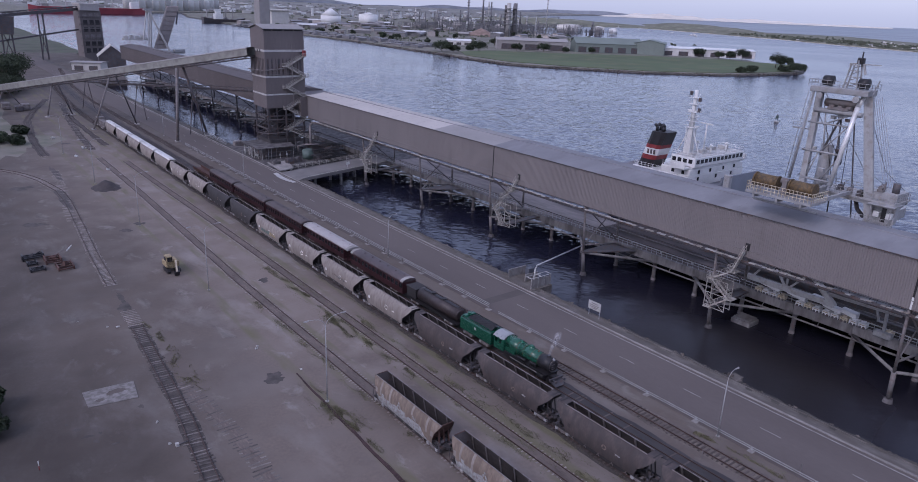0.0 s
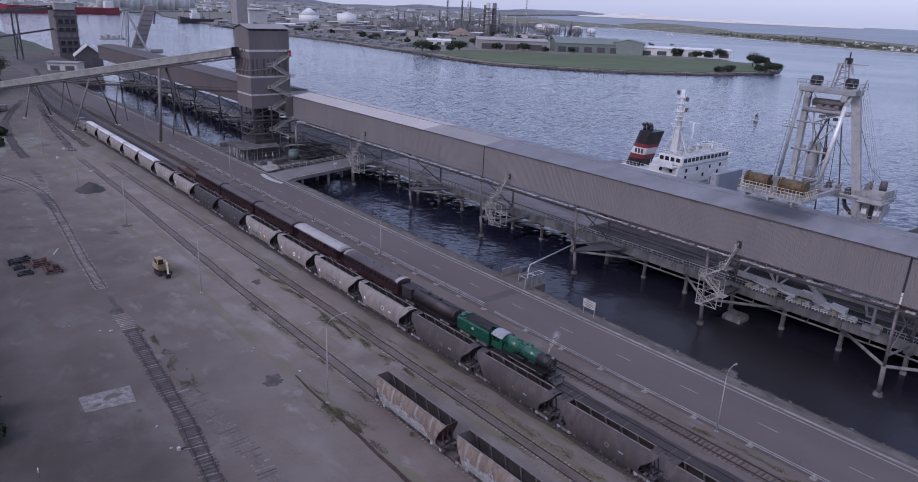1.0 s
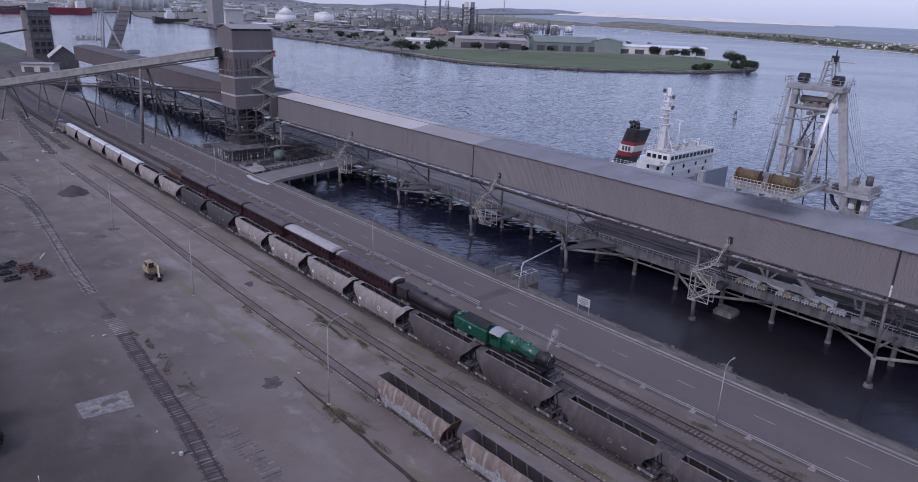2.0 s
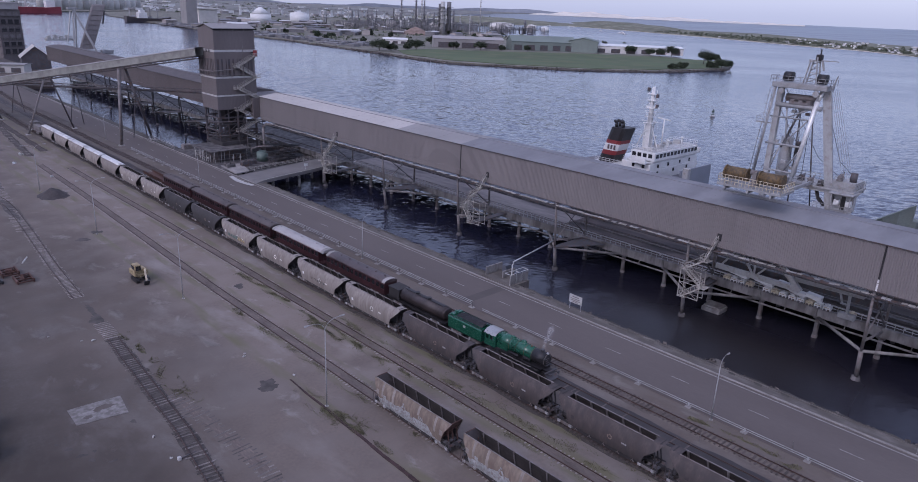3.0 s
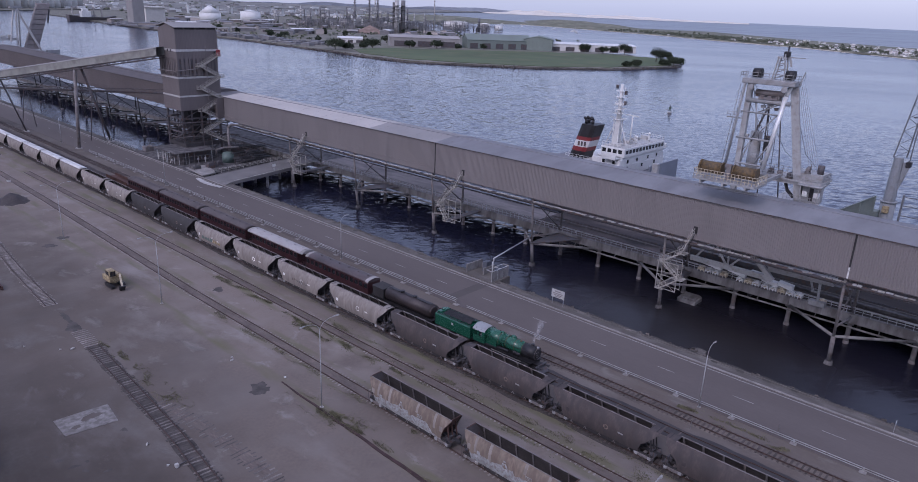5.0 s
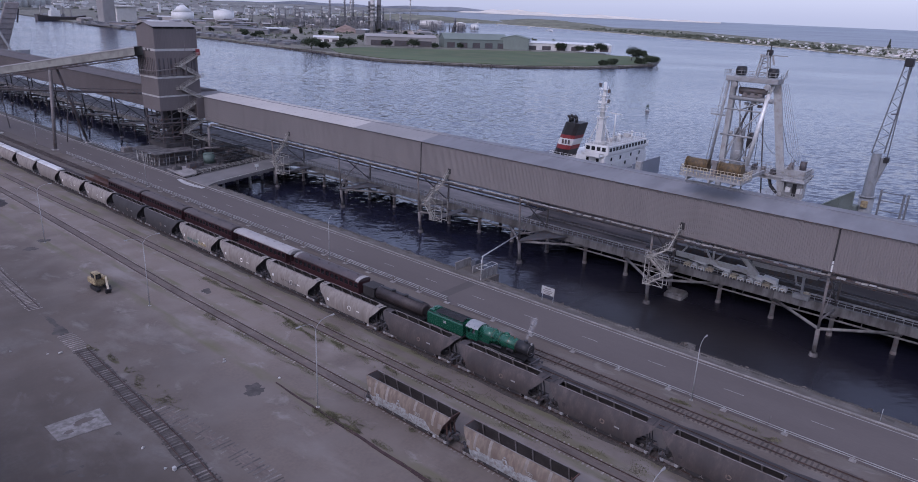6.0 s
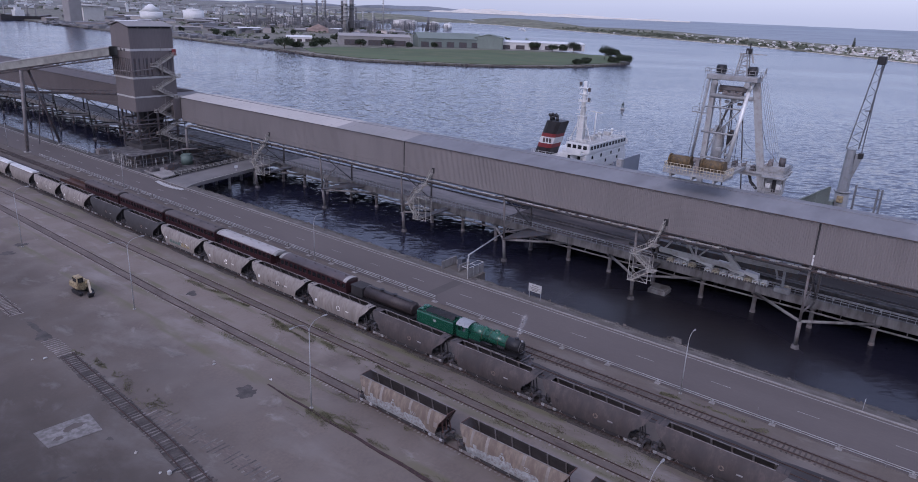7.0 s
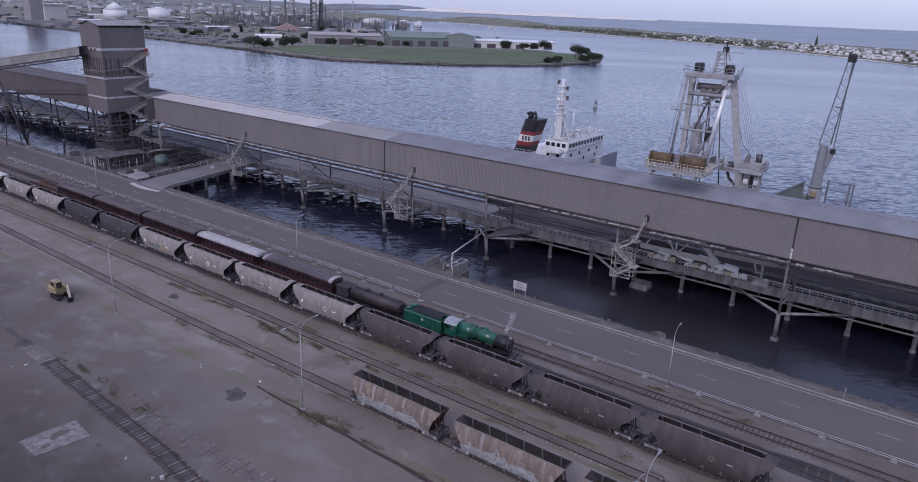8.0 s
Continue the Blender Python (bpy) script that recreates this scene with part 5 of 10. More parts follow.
# ---- street lamps ----
def street_lamp(x, y, hgt, arms, reach, label, heading=0.0):
    lamp = thing("street_lamp", (x, y, 0), label, "street lamp", group="yard lamps")
    bm = bmesh.new()
    tube(bm, (x, y, 0), (x, y, hgt), 0.085, 10, r2=0.055)
    part("pole", bm, M["grey"], lamp)
    bm = bmesh.new()
    tube(bm, (x, y, 0), (x, y, 0.10), 0.26, 10)
    part("base", bm, M["concrete"], lamp)
    for s in arms:
        d = Vector((math.cos(radians(heading)), math.sin(radians(heading)), 0)) * s
        o = Vector((x, y, hgt))
        pts = [o + d * (reach * (1 - math.cos(u))) + Vector((0, 0, 1.35 * math.sin(u))) for u in (0, 0.35, 0.7, 1.05, 1.4)]
        pts.append(pts[-1] + d * reach * 0.45 + Vector((0, 0, 0.05)))
        bm = bmesh.new()
        path_tube(bm, pts, 0.035, 6)
        arm = part("arm", bm, M["grey"], lamp)
        bm = bmesh.new()
        e0 = pts[-1]
        beam(bm, e0 - d * 0.15, e0 + d * 0.2, 0.12, 0.12)
        loft(bm, [[e0 + d * u + Vector((-d.y * v * w, d.x * v * w, z)) for v, z in ((-1, -0.07), (1, -0.07), (0.6, 0.06), (-0.6, 0.06))] for u, w in ((0.1, 0.08), (0.3, 0.14), (0.6, 0.11))])
        part("lamp_head", bm, M["grey"], arm)
    return lamp


for k in range(-1, 5):
    street_lamp(39.55, 73.4 + 45.9 * k, 11.2, (-1, 1), 1.9, "tall grey street lamp with two curved arms in the yard", heading=0)
for y in (37.7, 116.7, 196.0, 275.0):
    street_lamp(76.9, y, 8.0, (1,), 1.2, "slender galvanised lamp leaning its arm over the road", heading=0)

# ---- the wharf and the long conveyor gallery ----
GX0, GX1, GZ0, GZ1 = 111.0, 124.0, 12.4, 20.0    # near wall, far wall, foot and eave of the gallery
DECK_X, DECK_Z = 122.4, 2.4


def ribbed(bm, x, y0, y1, z0, z1, pitch=0.37, deep=0.10, along="y", mi=0):
    """A sheet of upright trapezoid ribs."""
    n = max(1, int(round((y1 - y0) / pitch)))
    lo, hi = [], []
    st = (y1 - y0) / n
    for k in range(n):
        for u, d in ((0.0, 0), (0.45, 0), (0.60, -deep), (0.85, -deep)):
            yy = y0 + (k + u) * st
            p = (x + d, yy) if along == "y" else (yy, x + d)
            lo.append((*p, z0))
            hi.append((*p, z1))
    p = (x, y1) if along == "y" else (y1, x)
    lo.append((*p, z0))
    hi.append((*p, z1))
    loft(bm, [lo, hi], close=False, caps=False, mi=mi)


def gallery(y_lo, y_hi, joints, roofs, wall, label, hip=False):
    g = thing("conveyor_gallery", (GX0, y_lo, GZ0), label, "conveyor gallery", group="wharf galleries")
    cuts = [y_lo] + joints + [y_hi]
    for a0, b0 in zip(cuts, cuts[1:]):
        bm = bmesh.new()
        ribbed(bm, GX0, a0 + 0.12, b0 - 0.12, GZ0, GZ1)
        w = part("wall_panel", bm, wall, g, "ribbed brown-mauve wall sheeting")
        bm = bmesh.new()
        box(bm, GX0 - 0.02, GX0 + 0.10, a0 + 0.1, b0 - 0.1, GZ0 - 0.18, GZ0, bevel=0.01)
        part("bottom_angle", bm, M["steel"], w)
    bm = bmesh.new()
    box(bm, GX0 - 0.15, GX0 - 0.08, y_lo, y_hi, GZ0 + 1.25, GZ0 + 1.37)
    part("hem_flashing", bm, wall, g)
    bm = bmesh.new()
    box(bm, GX1 - 0.1, GX1, y_lo, y_hi, GZ0, GZ1)
    part("far_wall", bm, wall, g)
    for yy in (y_lo, y_hi):
        bm = bmesh.new()
        prism = [(GX0 + 0.05, GZ0), (GX1 - 0.12, GZ0), (GX1 - 0.12, GZ1), ((GX0 + GX1) / 2, GZ1 + 0.85), (GX0 + 0.05, GZ1)]
        prism_y(bm, prism, yy - 0.05, yy + 0.05)
        part("end_wall", bm, wall, g)
    for a0, b0, m in roofs:
        for s, x0, x1 in (("near", GX0 - 0.25, (GX0 + GX1) / 2), ("far", GX1 + 0.25, (GX0 + GX1) / 2)):
            bm = bmesh.new()
            n = max(1, int((b0 - a0) / 3.0))
            for k in range(n):      # lapped sheets, each a little off its neighbour
                ya, yb = a0 + (b0 - a0) * k / n, a0 + (b0 - a0) * (k + 1) / n
                dz = 0.012 * (k % 2)
                beam_pts = [[(x0, ya, GZ1 + 0.02 + dz), (x1, ya, GZ1 + 0.92 + dz)], [(x0, yb, GZ1 + 0.02 + dz), (x1, yb, GZ1 + 0.92 + dz)]]
                loft(bm, beam_pts, close=False, caps=False)
                loft(bm, [[(x0, ya, GZ1 - 0.05), (x0, ya, GZ1 + 0.02 + dz)], [(x0, yb, GZ1 - 0.05), (x0, yb, GZ1 + 0.02 + dz)]], close=False, caps=False)
            part("roof_sheet", bm, m, g)
    bm = bmesh.new()
    tube(bm, ((GX0 + GX1) / 2, y_lo, GZ1 + 0.95), ((GX0 + GX1) / 2, y_hi, GZ1 + 0.95), 0.12, 6)
    part("ridge_cap", bm, roofs[0][2], g)
    bm = bmesh.new()
    box(bm, GX0 - 0.33, GX0 - 0.08, y_lo, y_hi, GZ1 - 0.16, GZ1 - 0.02)
    part("gutter", bm, M["steel"], g, "dark eave gutter")
    for j in joints:
        bm = bmesh.new()
        box(bm, GX0 - 0.12, GX0 + 0.05, j - 0.14, j + 0.14, GZ0, GZ1)
        part("joint_strip", bm, M["black"], g, "dark expansion joint strip")
    bm = bmesh.new()
    box(bm, GX0 + 0.1, GX1 - 0.1, y_lo, y_hi, GZ0 - 0.02, GZ0 + 0.2)
    k = y_lo + 1
    while k < y_hi:
        beam(bm, (GX0 + 0.2, k, GZ0 - 0.25), (GX1 - 0.2, k, GZ0 - 0.25), 0.2, 0.45)
        k += 5.2
    part("floor", bm, M["steel"], g, "dark steel floor and cross beams")
    return g


gallery(-70, 222, [30.15, 123.1], [(-70, 123.1, M["roof"]), (123.1, 147.6, M["roof_mid"]), (147.6, 222, M["roof_new"])], M["clad"], "long brown ribbed-steel conveyor gallery raised over the wharf")
gallery(235.5, 476, [350.0], [(235.5, 476, M["maroon_roof"])], M["clad_dark"], "second dark brown conveyor gallery beyond the tower")
bm = bmesh.new()
box(bm, GX0 - 0.13, GX0 - 0.121, 30.02, 30.28, GZ0, GZ0 + 1.9)
tagged(solid("joint_flashing", bm, M["white"], "short bright flashing at the foot of a wall joint", "flashing", at=(GX0, 30.15, GZ0)), kind="structure")

# deck
deck = thing("wharf_deck", (DECK_X, 100, 0), "concrete wharf deck on piles, blackened with coal dust", "wharf", kind="structure")
bm = bmesh.new()
box(bm, DECK_X + 0.8, 147.5, -70, 64, DECK_Z - 0.8, DECK_Z)
part("deck_slab", bm, material("wharf_asphalt", (0.044, 0.037, 0.035), 0.9, var=0.3, big=0.08, fine=1.0, spec=0.2, dirt=(0.070, 0.062, 0.058), cover=0.42, stretch=(1, 0.3, 1)), deck, "black stained deck surface")
bm = bmesh.new()
box(bm, DECK_X + 0.8, 147.5, 64, 102, DECK_Z - 0.8, DECK_Z)
part("deck_slab", bm, material("dusty_wharf_concrete", (0.125, 0.101, 0.093), 0.9, var=0.3, big=0.08, fine=1.0, spec=0.2, dirt=(0.055, 0.050, 0.050), cover=0.45, stretch=(1, 0.3, 1)), deck, "brown dusty deck surface")
bm = bmesh.new()
box(bm, DECK_X + 0.8, 134.6, 102, 188, DECK_Z - 0.8, DECK_Z)
part("deck_slab", bm, material("grey_wharf_concrete", (0.30, 0.263, 0.246), 0.95, spec=0.1, var=0.2, big=0.06, fine=1.0, dirt=(0.12, 0.108, 0.106), cover=0.42, stretch=(1, 0.3, 1)), deck, "grey dusty deck surface")
bm = bmesh.new()
box(bm, DECK_X + 0.8, 134.6, 188, 520, DECK_Z - 0.8, DECK_Z)
part("deck_slab", bm, M["dark_concrete"], deck, "dark coal-stained deck surface")
bm = bmesh.new()
box(bm, 134.6, 135.1, 102, 520, DECK_Z - 0.9, DECK_Z + 0.3, bevel=0.04)
part("outer_kerb", bm, M["dark_concrete"], deck)
# two added skirts, not seen, keep sky light off the water under the deck
bm = bmesh.new()
box(bm, 134.7, 135.0, 102, 520, -2.3, DECK_Z - 0.9)
part("fender_wall", bm, M["dark_concrete"], deck, "added dark skirt blocking sky light under the wharf")
bm = bmesh.new()
box(bm, 147.1, 147.4, -70, 102, -2.6, DECK_Z - 0.8)
part("fender_wall", bm, M["dark_concrete"], deck, "added dark skirt blocking sky light under the wharf")
for k in range(-9, 55):
    bm = bmesh.new()
    y0 = -70 + (k + 9) * 10.4 - 3.4
    box(bm, DECK_X, DECK_X + 0.8, y0 + 0.03, y0 + 10.37, 0.75, DECK_Z + 0.08, bevel=0.04)
    if y0 < 515:
        part("edge_beam", bm, M["fascia"], deck, "stained concrete edge beam")
    else:
        bm.free()
for r0, xx in enumerate((124.0, 133.0, 143.0)):
    for k in range(-9, 42):
        y = 30.6 + 10.45 * k
        bm = bmesh.new()
        tube(bm, (xx, y, WATER - 1.0), (xx, y, DECK_Z - 0.9), 0.42, 10)
        if r0 == 0:
            tube(bm, (xx, y, WATER - 1.0), (xx, y, WATER + 0.55), 0.62, 10, r2=0.5)
            box(bm, xx - 0.6, xx + 0.6, y - 0.7, y + 0.7, 0.0, DECK_Z - 0.8, bevel=0.05)
        if r0 and (k % 2 or y > 100 and r0 == 2):
            bm.free()
            continue
        # rear rows get the dark steel colour in place of shade under the deck
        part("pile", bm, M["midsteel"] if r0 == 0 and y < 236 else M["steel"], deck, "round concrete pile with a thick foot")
bm = bmesh.new()
for y0, y1 in ((-70, 186), (240, 420)):
    rails_along(bm, [(DECK_X + 0.35, y0, DECK_Z + 0.1), (DECK_X + 0.35, y1, DECK_Z + 0.1)], 1.2, 1.3, 0.05)
part("handrail", bm, M["galv"], deck, "pale galvanised handrail")
for xx in (126.2, 141.0):
    bm = bmesh.new()
    beam(bm, (xx, -70, DECK_Z + 0.08), (xx, 430 if xx < 130 else 101, DECK_Z + 0.08), 0.14, 0.16)
    part("crane_rail", bm, M["rail"], deck)
bm = bmesh.new()
box(bm, 127.5, 128.6, -60, 70, DECK_Z, DECK_Z + 0.5)
part("cable_trough", bm, M["dark_concrete"], deck)
for xx, zz, r, m in ((124.9, 2.75, 0.09, "palegrey"), (125.3, 2.62, 0.12, "midsteel"), (129.6, 2.7, 0.16, "midsteel"), (131.4, 2.6, 0.10, "steel")):
    bm = bmesh.new()
    tube(bm, (xx, -68, zz), (xx, 101, zz), r, 6)
    for k in range(22):
        box(bm, xx - 0.2, xx + 0.2, -66 + k * 7.8, -65.7 + k * 7.8, DECK_Z, zz)
    part("deck_pipe", bm, M[m], deck, "long pipe on low blocks along the deck")


# gallery trestles: a raking leg in the water, a post on the deck, cross bracing
def trestle(y):
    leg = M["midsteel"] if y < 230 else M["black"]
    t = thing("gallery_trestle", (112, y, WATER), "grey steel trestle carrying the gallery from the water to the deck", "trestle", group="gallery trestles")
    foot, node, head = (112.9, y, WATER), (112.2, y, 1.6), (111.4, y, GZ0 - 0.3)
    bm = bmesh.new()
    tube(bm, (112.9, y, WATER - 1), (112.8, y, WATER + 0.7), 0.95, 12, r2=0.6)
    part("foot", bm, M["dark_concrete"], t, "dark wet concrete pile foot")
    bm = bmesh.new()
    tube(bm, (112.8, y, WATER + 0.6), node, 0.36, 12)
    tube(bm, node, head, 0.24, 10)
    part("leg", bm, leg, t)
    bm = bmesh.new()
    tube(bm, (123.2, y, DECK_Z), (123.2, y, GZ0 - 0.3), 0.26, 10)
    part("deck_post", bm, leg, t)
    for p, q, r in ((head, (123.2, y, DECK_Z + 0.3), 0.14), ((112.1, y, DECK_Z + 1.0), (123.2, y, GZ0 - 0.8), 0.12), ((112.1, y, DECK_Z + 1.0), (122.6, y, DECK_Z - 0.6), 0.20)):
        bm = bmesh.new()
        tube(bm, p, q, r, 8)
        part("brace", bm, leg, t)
    for s in (-1, 1):
        bm = bmesh.new()
        tube(bm, node, (122.7, y + s * 10.4, 0.7), 0.27, 8)
        part("raking_tube", bm, M["fascia"] if y < 230 else leg, t)
    bm = bmesh.new()
    beam(bm, (111.3, y, GZ0 - 0.5), (123.6, y, GZ0 - 0.5), 0.35, 0.6)
    part("cap_beam", bm, M["steel"], t)


for y in (93.3, 154.8, 260, 290, 320, 350):
    bm = bmesh.new()
    prism_z(bm, [(111.6, y + 0.3), (111.6, y - 0.5), (122.6, y - 6.5), (122.6, y + 0.3)], 1.75, 1.95)
    solid("brace_platform", bm, M["steel"], "dark triangular steel platform between trestle and deck", "platform", group="brace platforms", at=(112, y, 1.75))
bm = bmesh.new()
tube(bm, (121.9, -60, 0.15), (121.9, 186, 0.15), 0.18, 8)
for k in range(24):
    beam(bm, (121.9, -58 + k * 10.45, 0.15), (122.6, -58 + k * 10.45, 1.0), 0.15)
solid("fender_pipe", bm, M["fascia"], "long grey fender pipe slung along the deck edge", "pipe", at=(121.9, 60, 0.15))
TRESTLES = [-32, -0.8, 30.4, 61.8, 93.3, 124.5, 154.8, 185.6, 260, 290, 320, 350, 380, 410, 440]
for y in TRESTLES:
    trestle(y)

# service walkways, pipes and cables slung under the gallery
for y_lo, y_hi in ((-60, 93), (93, 160), (160, 215)):
    bm = bmesh.new()
    rails_along(bm, [(111.9, y_lo, GZ0 - 1.6), (111.9, y_hi, GZ0 - 1.6)], 1.0, 3.0, 0.05)
    box(bm, 111.9, 112.9, y_lo, y_hi, GZ0 - 1.72, GZ0 - 1.6)
    k = y_lo + 1.5
    while k < y_hi:
        tube(bm, (112.4, k, GZ0 - 1.6), (112.4, k, GZ0), 0.06, 5)
        k += 5.2
    way = thing("service_walkway", (112, y_lo, GZ0 - 1.6), "narrow steel service walkway hung below the gallery", "walkway", group="gallery walkways")
    part("walkway_frame", bm, M["steel"], way)
    wk = random.Random(int(y_lo) + 70)
    k = max(y_lo, 20) + 0.4
    while k < y_hi - 1:      # loose pale grating panels, lying unevenly
        w = wk.uniform(0.5, 1.5)
        if wk.random() < 0.8:
            bm = bmesh.new()
            x0 = 109.95 + wk.uniform(0, 0.25)
            box(bm, x0, x0 + wk.uniform(0.55, 0.75), k, k + w * 0.85, GZ0 - 0.62 + wk.uniform(0, 0.10), GZ0 - 0.50 + wk.uniform(0, 0.06))
            part("grating_panel", bm, M[wk.choice(("palegrey", "stairpaint", "stairpaint", "grey"))], way)
        k += w
    for xx in (110.1, 110.8):
        bm = bmesh.new()
        beam(bm, (xx, y_lo, GZ0 - 0.72), (xx, y_hi, GZ0 - 0.72), 0.12, 0.2)
        part("bearer", bm, M["steel"], way)
for zz, xx, r in ((GZ0 - 0.9, 113.6, 0.16), (GZ0 - 1.2, 114.6, 0.12), (GZ0 - 0.8, 115.4, 0.2)):
    bm = bmesh.new()
    tube(bm, (xx, -60, zz), (xx, 220, zz), r, 8)
    k = -55
    while k < 218:
        beam(bm, (xx, k, GZ0 - 0.5), (xx, k, zz), 0.08)
        k += 5.2
    solid("service_pipe", bm, M["steel"], "weathered pipe on hangers under the gallery", "pipe", group="gallery service pipes", at=(xx, 80, zz))


def gallery_stairs(pts, hatch):
    """Access stair of pale steel: flights between landings from a wall hatch down to the trestle."""
    s = thing("access_stair", (112, pts[-1][0], pts[-1][1]), "steep steel access stair with pale handrails by a trestle", "stairs", group="gallery stairs")
    xx = GX0 - 0.25
    for k, ((ya, za), (yb, zb)) in enumerate(zip(pts, pts[1:])):
        bm = bmesh.new()
        for dx in (0, 0.9):
            beam(bm, (xx - dx, ya, za), (xx - dx, yb, zb), 0.08, 0.22)
            beam(bm, (xx - dx, ya, za + 1.0), (xx - dx, yb, zb + 1.0), 0.06, 0.06)
            for u in (0.0, 0.33, 0.66, 1.0):
                p = lerp((xx - dx, ya, za), (xx - dx, yb, zb), u)
                beam(bm, p, (p[0], p[1], p[2] + 1.0), 0.05)
        n = max(4, int(abs(za - zb) / 0.25))
        for u in range(n):
            p = lerp((xx - 0.45, ya, za), (xx - 0.45, yb, zb), u / n)
            box(bm, p[0] - 0.45, p[0] + 0.45, p[1] - 0.12, p[1] + 0.12, p[2], p[2] + 0.04)
        part("flight", bm, M["stairpaint"], s)
        bm = bmesh.new()
        box(bm, xx - 1.2, xx + 0.9, yb - 0.8, yb + 0.8, zb - 0.1, zb)
        lnd = part("landing", bm, M["stairpaint"], s)
        rail_parts("landing_rail", [(xx - 1.15, yb - 0.75, zb), (xx - 1.15, yb + 0.75, zb), (xx + 0.85, yb + 0.75, zb)], 1.05, 0.9, 0.04, M["stairpaint"], lnd)
    y0, z0 = pts[-1]
    cage = [((xx + dx, y, z0), (xx + dx, y, z0 + 5.5), 0.12) for y in (y0 - 3.2, y0 + 0.8) for dx in (-0.9, 1.0)]
    cage += [((xx + dx, y0 - 3.2, z), (xx + dx, y0 + 0.8, z), 0.10) for z in (z0 + 0.1, z0 + 2.8, z0 + 5.5) for dx in (-0.9, 1.0)]
    cage += [((xx - 0.9, y0 - 3.2, z0), (xx - 0.9, y0 + 0.8, z0 + 2.8), 0.08), ((xx - 0.9, y0 - 3.2, z0 + 2.8), (xx - 0.9, y0 + 0.8, z0 + 5.5), 0.08)]
    for p, q, t_ in cage:
        bm = bmesh.new()
        beam(bm, p, q, t_)
        part("cage_bar", bm, M["stairpaint"], s)
    bm = bmesh.new()
    loft(bm, [[(110.2, y0 + 1.0, z0 - 0.25), (110.2, y0 - 0.8, z0 - 0.25), (123.0, y0 - 0.8, z0 + 0.1), (123.0, y0 + 1.0, z0 + 0.1)], [(110.2, y0 + 1.0, z0), (110.2, y0 - 0.8, z0), (123.0, y0 - 0.8, z0 + 0.35), (123.0, y0 + 1.0, z0 + 0.35)]])
    part("gangway", bm, M["steel"], s, "dark gangway to the wharf deck")
    bm = bmesh.new()
    box(bm, GX0 - 0.2, GX0 - 0.11, hatch - 0.4, hatch + 0.4, GZ0 + 1.2, GZ0 + 2.5)
    part("doorway", bm, M["black"], s, "small black doorway in the wall")


gallery_stairs([(56.1, 13.6), (57.6, 9.4), (61.2, 7.0), (57.4, 4.2), (61.0, 1.5)], 56.0)
gallery_stairs([(113.8, 13.6), (115.4, 10.6), (118.0, 8.4), (120.6, 5.0), (118.0, 1.6)], 113.7)
gallery_stairs([(176.0, 13.6), (178.0, 10.6), (181.0, 8.0), (183.6, 5.0), (181.0, 1.8)], 176.0)

# ---- transfer tower ----
TX0, TX1, TY0, TY1 = 97.0, 111.2, 224.0, 235.2
tower = thing("transfer_tower", (104, 228, 0.4), "tall brown clad transfer tower with pale bands and open steel base", "tower")
for z0, z1, m, name, out in ((16.0, 20.3, "clad_dark", "wall_band", 0), (20.8, 26.1, "clad_dark", "wall_band", 0), (32.3, 34.5, "clad_dark", "wall_band", 0), (35.2, 41.2, "clad_dark", "wall_band", 0)):
    bm = bmesh.new()
    ribbed(bm, TX0, TY0, TY1, z0, z1, 0.5, 0.02)
    ribbed(bm, TY0, TX0, TX1, z0, z1, 0.5, 0.02, along="x")
    box(bm, TX1 - 0.1, TX1, TY0 + 0.1, TY1, z0, z1)
    box(bm, TX0 + 0.1, TX1, TY1 - 0.1, TY1, z0, z1)
    part(name, bm, M[m], tower, "brown ribbed cladding")
for z0, z1 in ((20.3, 20.8), (26.1, 26.7), (34.5, 35.2)):
    bm = bmesh.new()
    box(bm, TX0 - 0.1, TX1 + 0.05, TY0 - 0.1, TY1 + 0.05, z0, z1)
    part("pale_band", bm, M["palegrey"], tower, "pale horizontal band")
bm = bmesh.new()
box(bm, TX0 + 0.16, TX1 - 0.3, TY0 + 0.16, TY1 - 0.3, 26.7, 32.3)
part("louvre_backing", bm, M["steel"], tower)
for k in range(22):
    bm = bmesh.new()
    if k < 11:
        x = TX0 + 0.1 + k * 1.3
        box(bm, x, x + 0.55 + 0.25 * (k % 3), TY0, TY0 + 0.3, 26.7, 32.3)
    else:
        y = TY0 + 0.1 + (k - 11) * 1.15
        box(bm, TX0, TX0 + 0.3, y, y + 0.4 + 0.2 * (k % 3), 26.7, 32.3)
    part("louvre_slat", bm, M["clad_dark"], tower)
for z in (28.8,):
    bm = bmesh.new()
    path_tube(bm, [(TX0 - 1.3, TY1, z - 0.5), (TX0 - 1.0, TY0 - 0.9, z - 0.2), (TX0 + 9.0, TY0 - 0.9, z + 0.6)], 0.16, 6)
    path_tube(bm, [(TX0 - 1.3, TY1, z - 2.0), (TX0 - 1.0, TY0 - 0.5, z - 1.8), (TX0 + 9.0, TY0 - 0.5, z - 1.4)], 0.10, 6)
    for k in range(6):
        tube(bm, (TX0 + k * 1.8, TY0 - 0.9, z - 1.6), (TX0 + k * 1.8, TY0 - 0.9, z + 0.3), 0.05, 5)
    part("outer_gantry", bm, M["midsteel"], tower, "outside walkway rails round the open storey")
xm, ym = (TX0 + TX1) / 2, (TY0 + TY1) / 2
bm = bmesh.new()
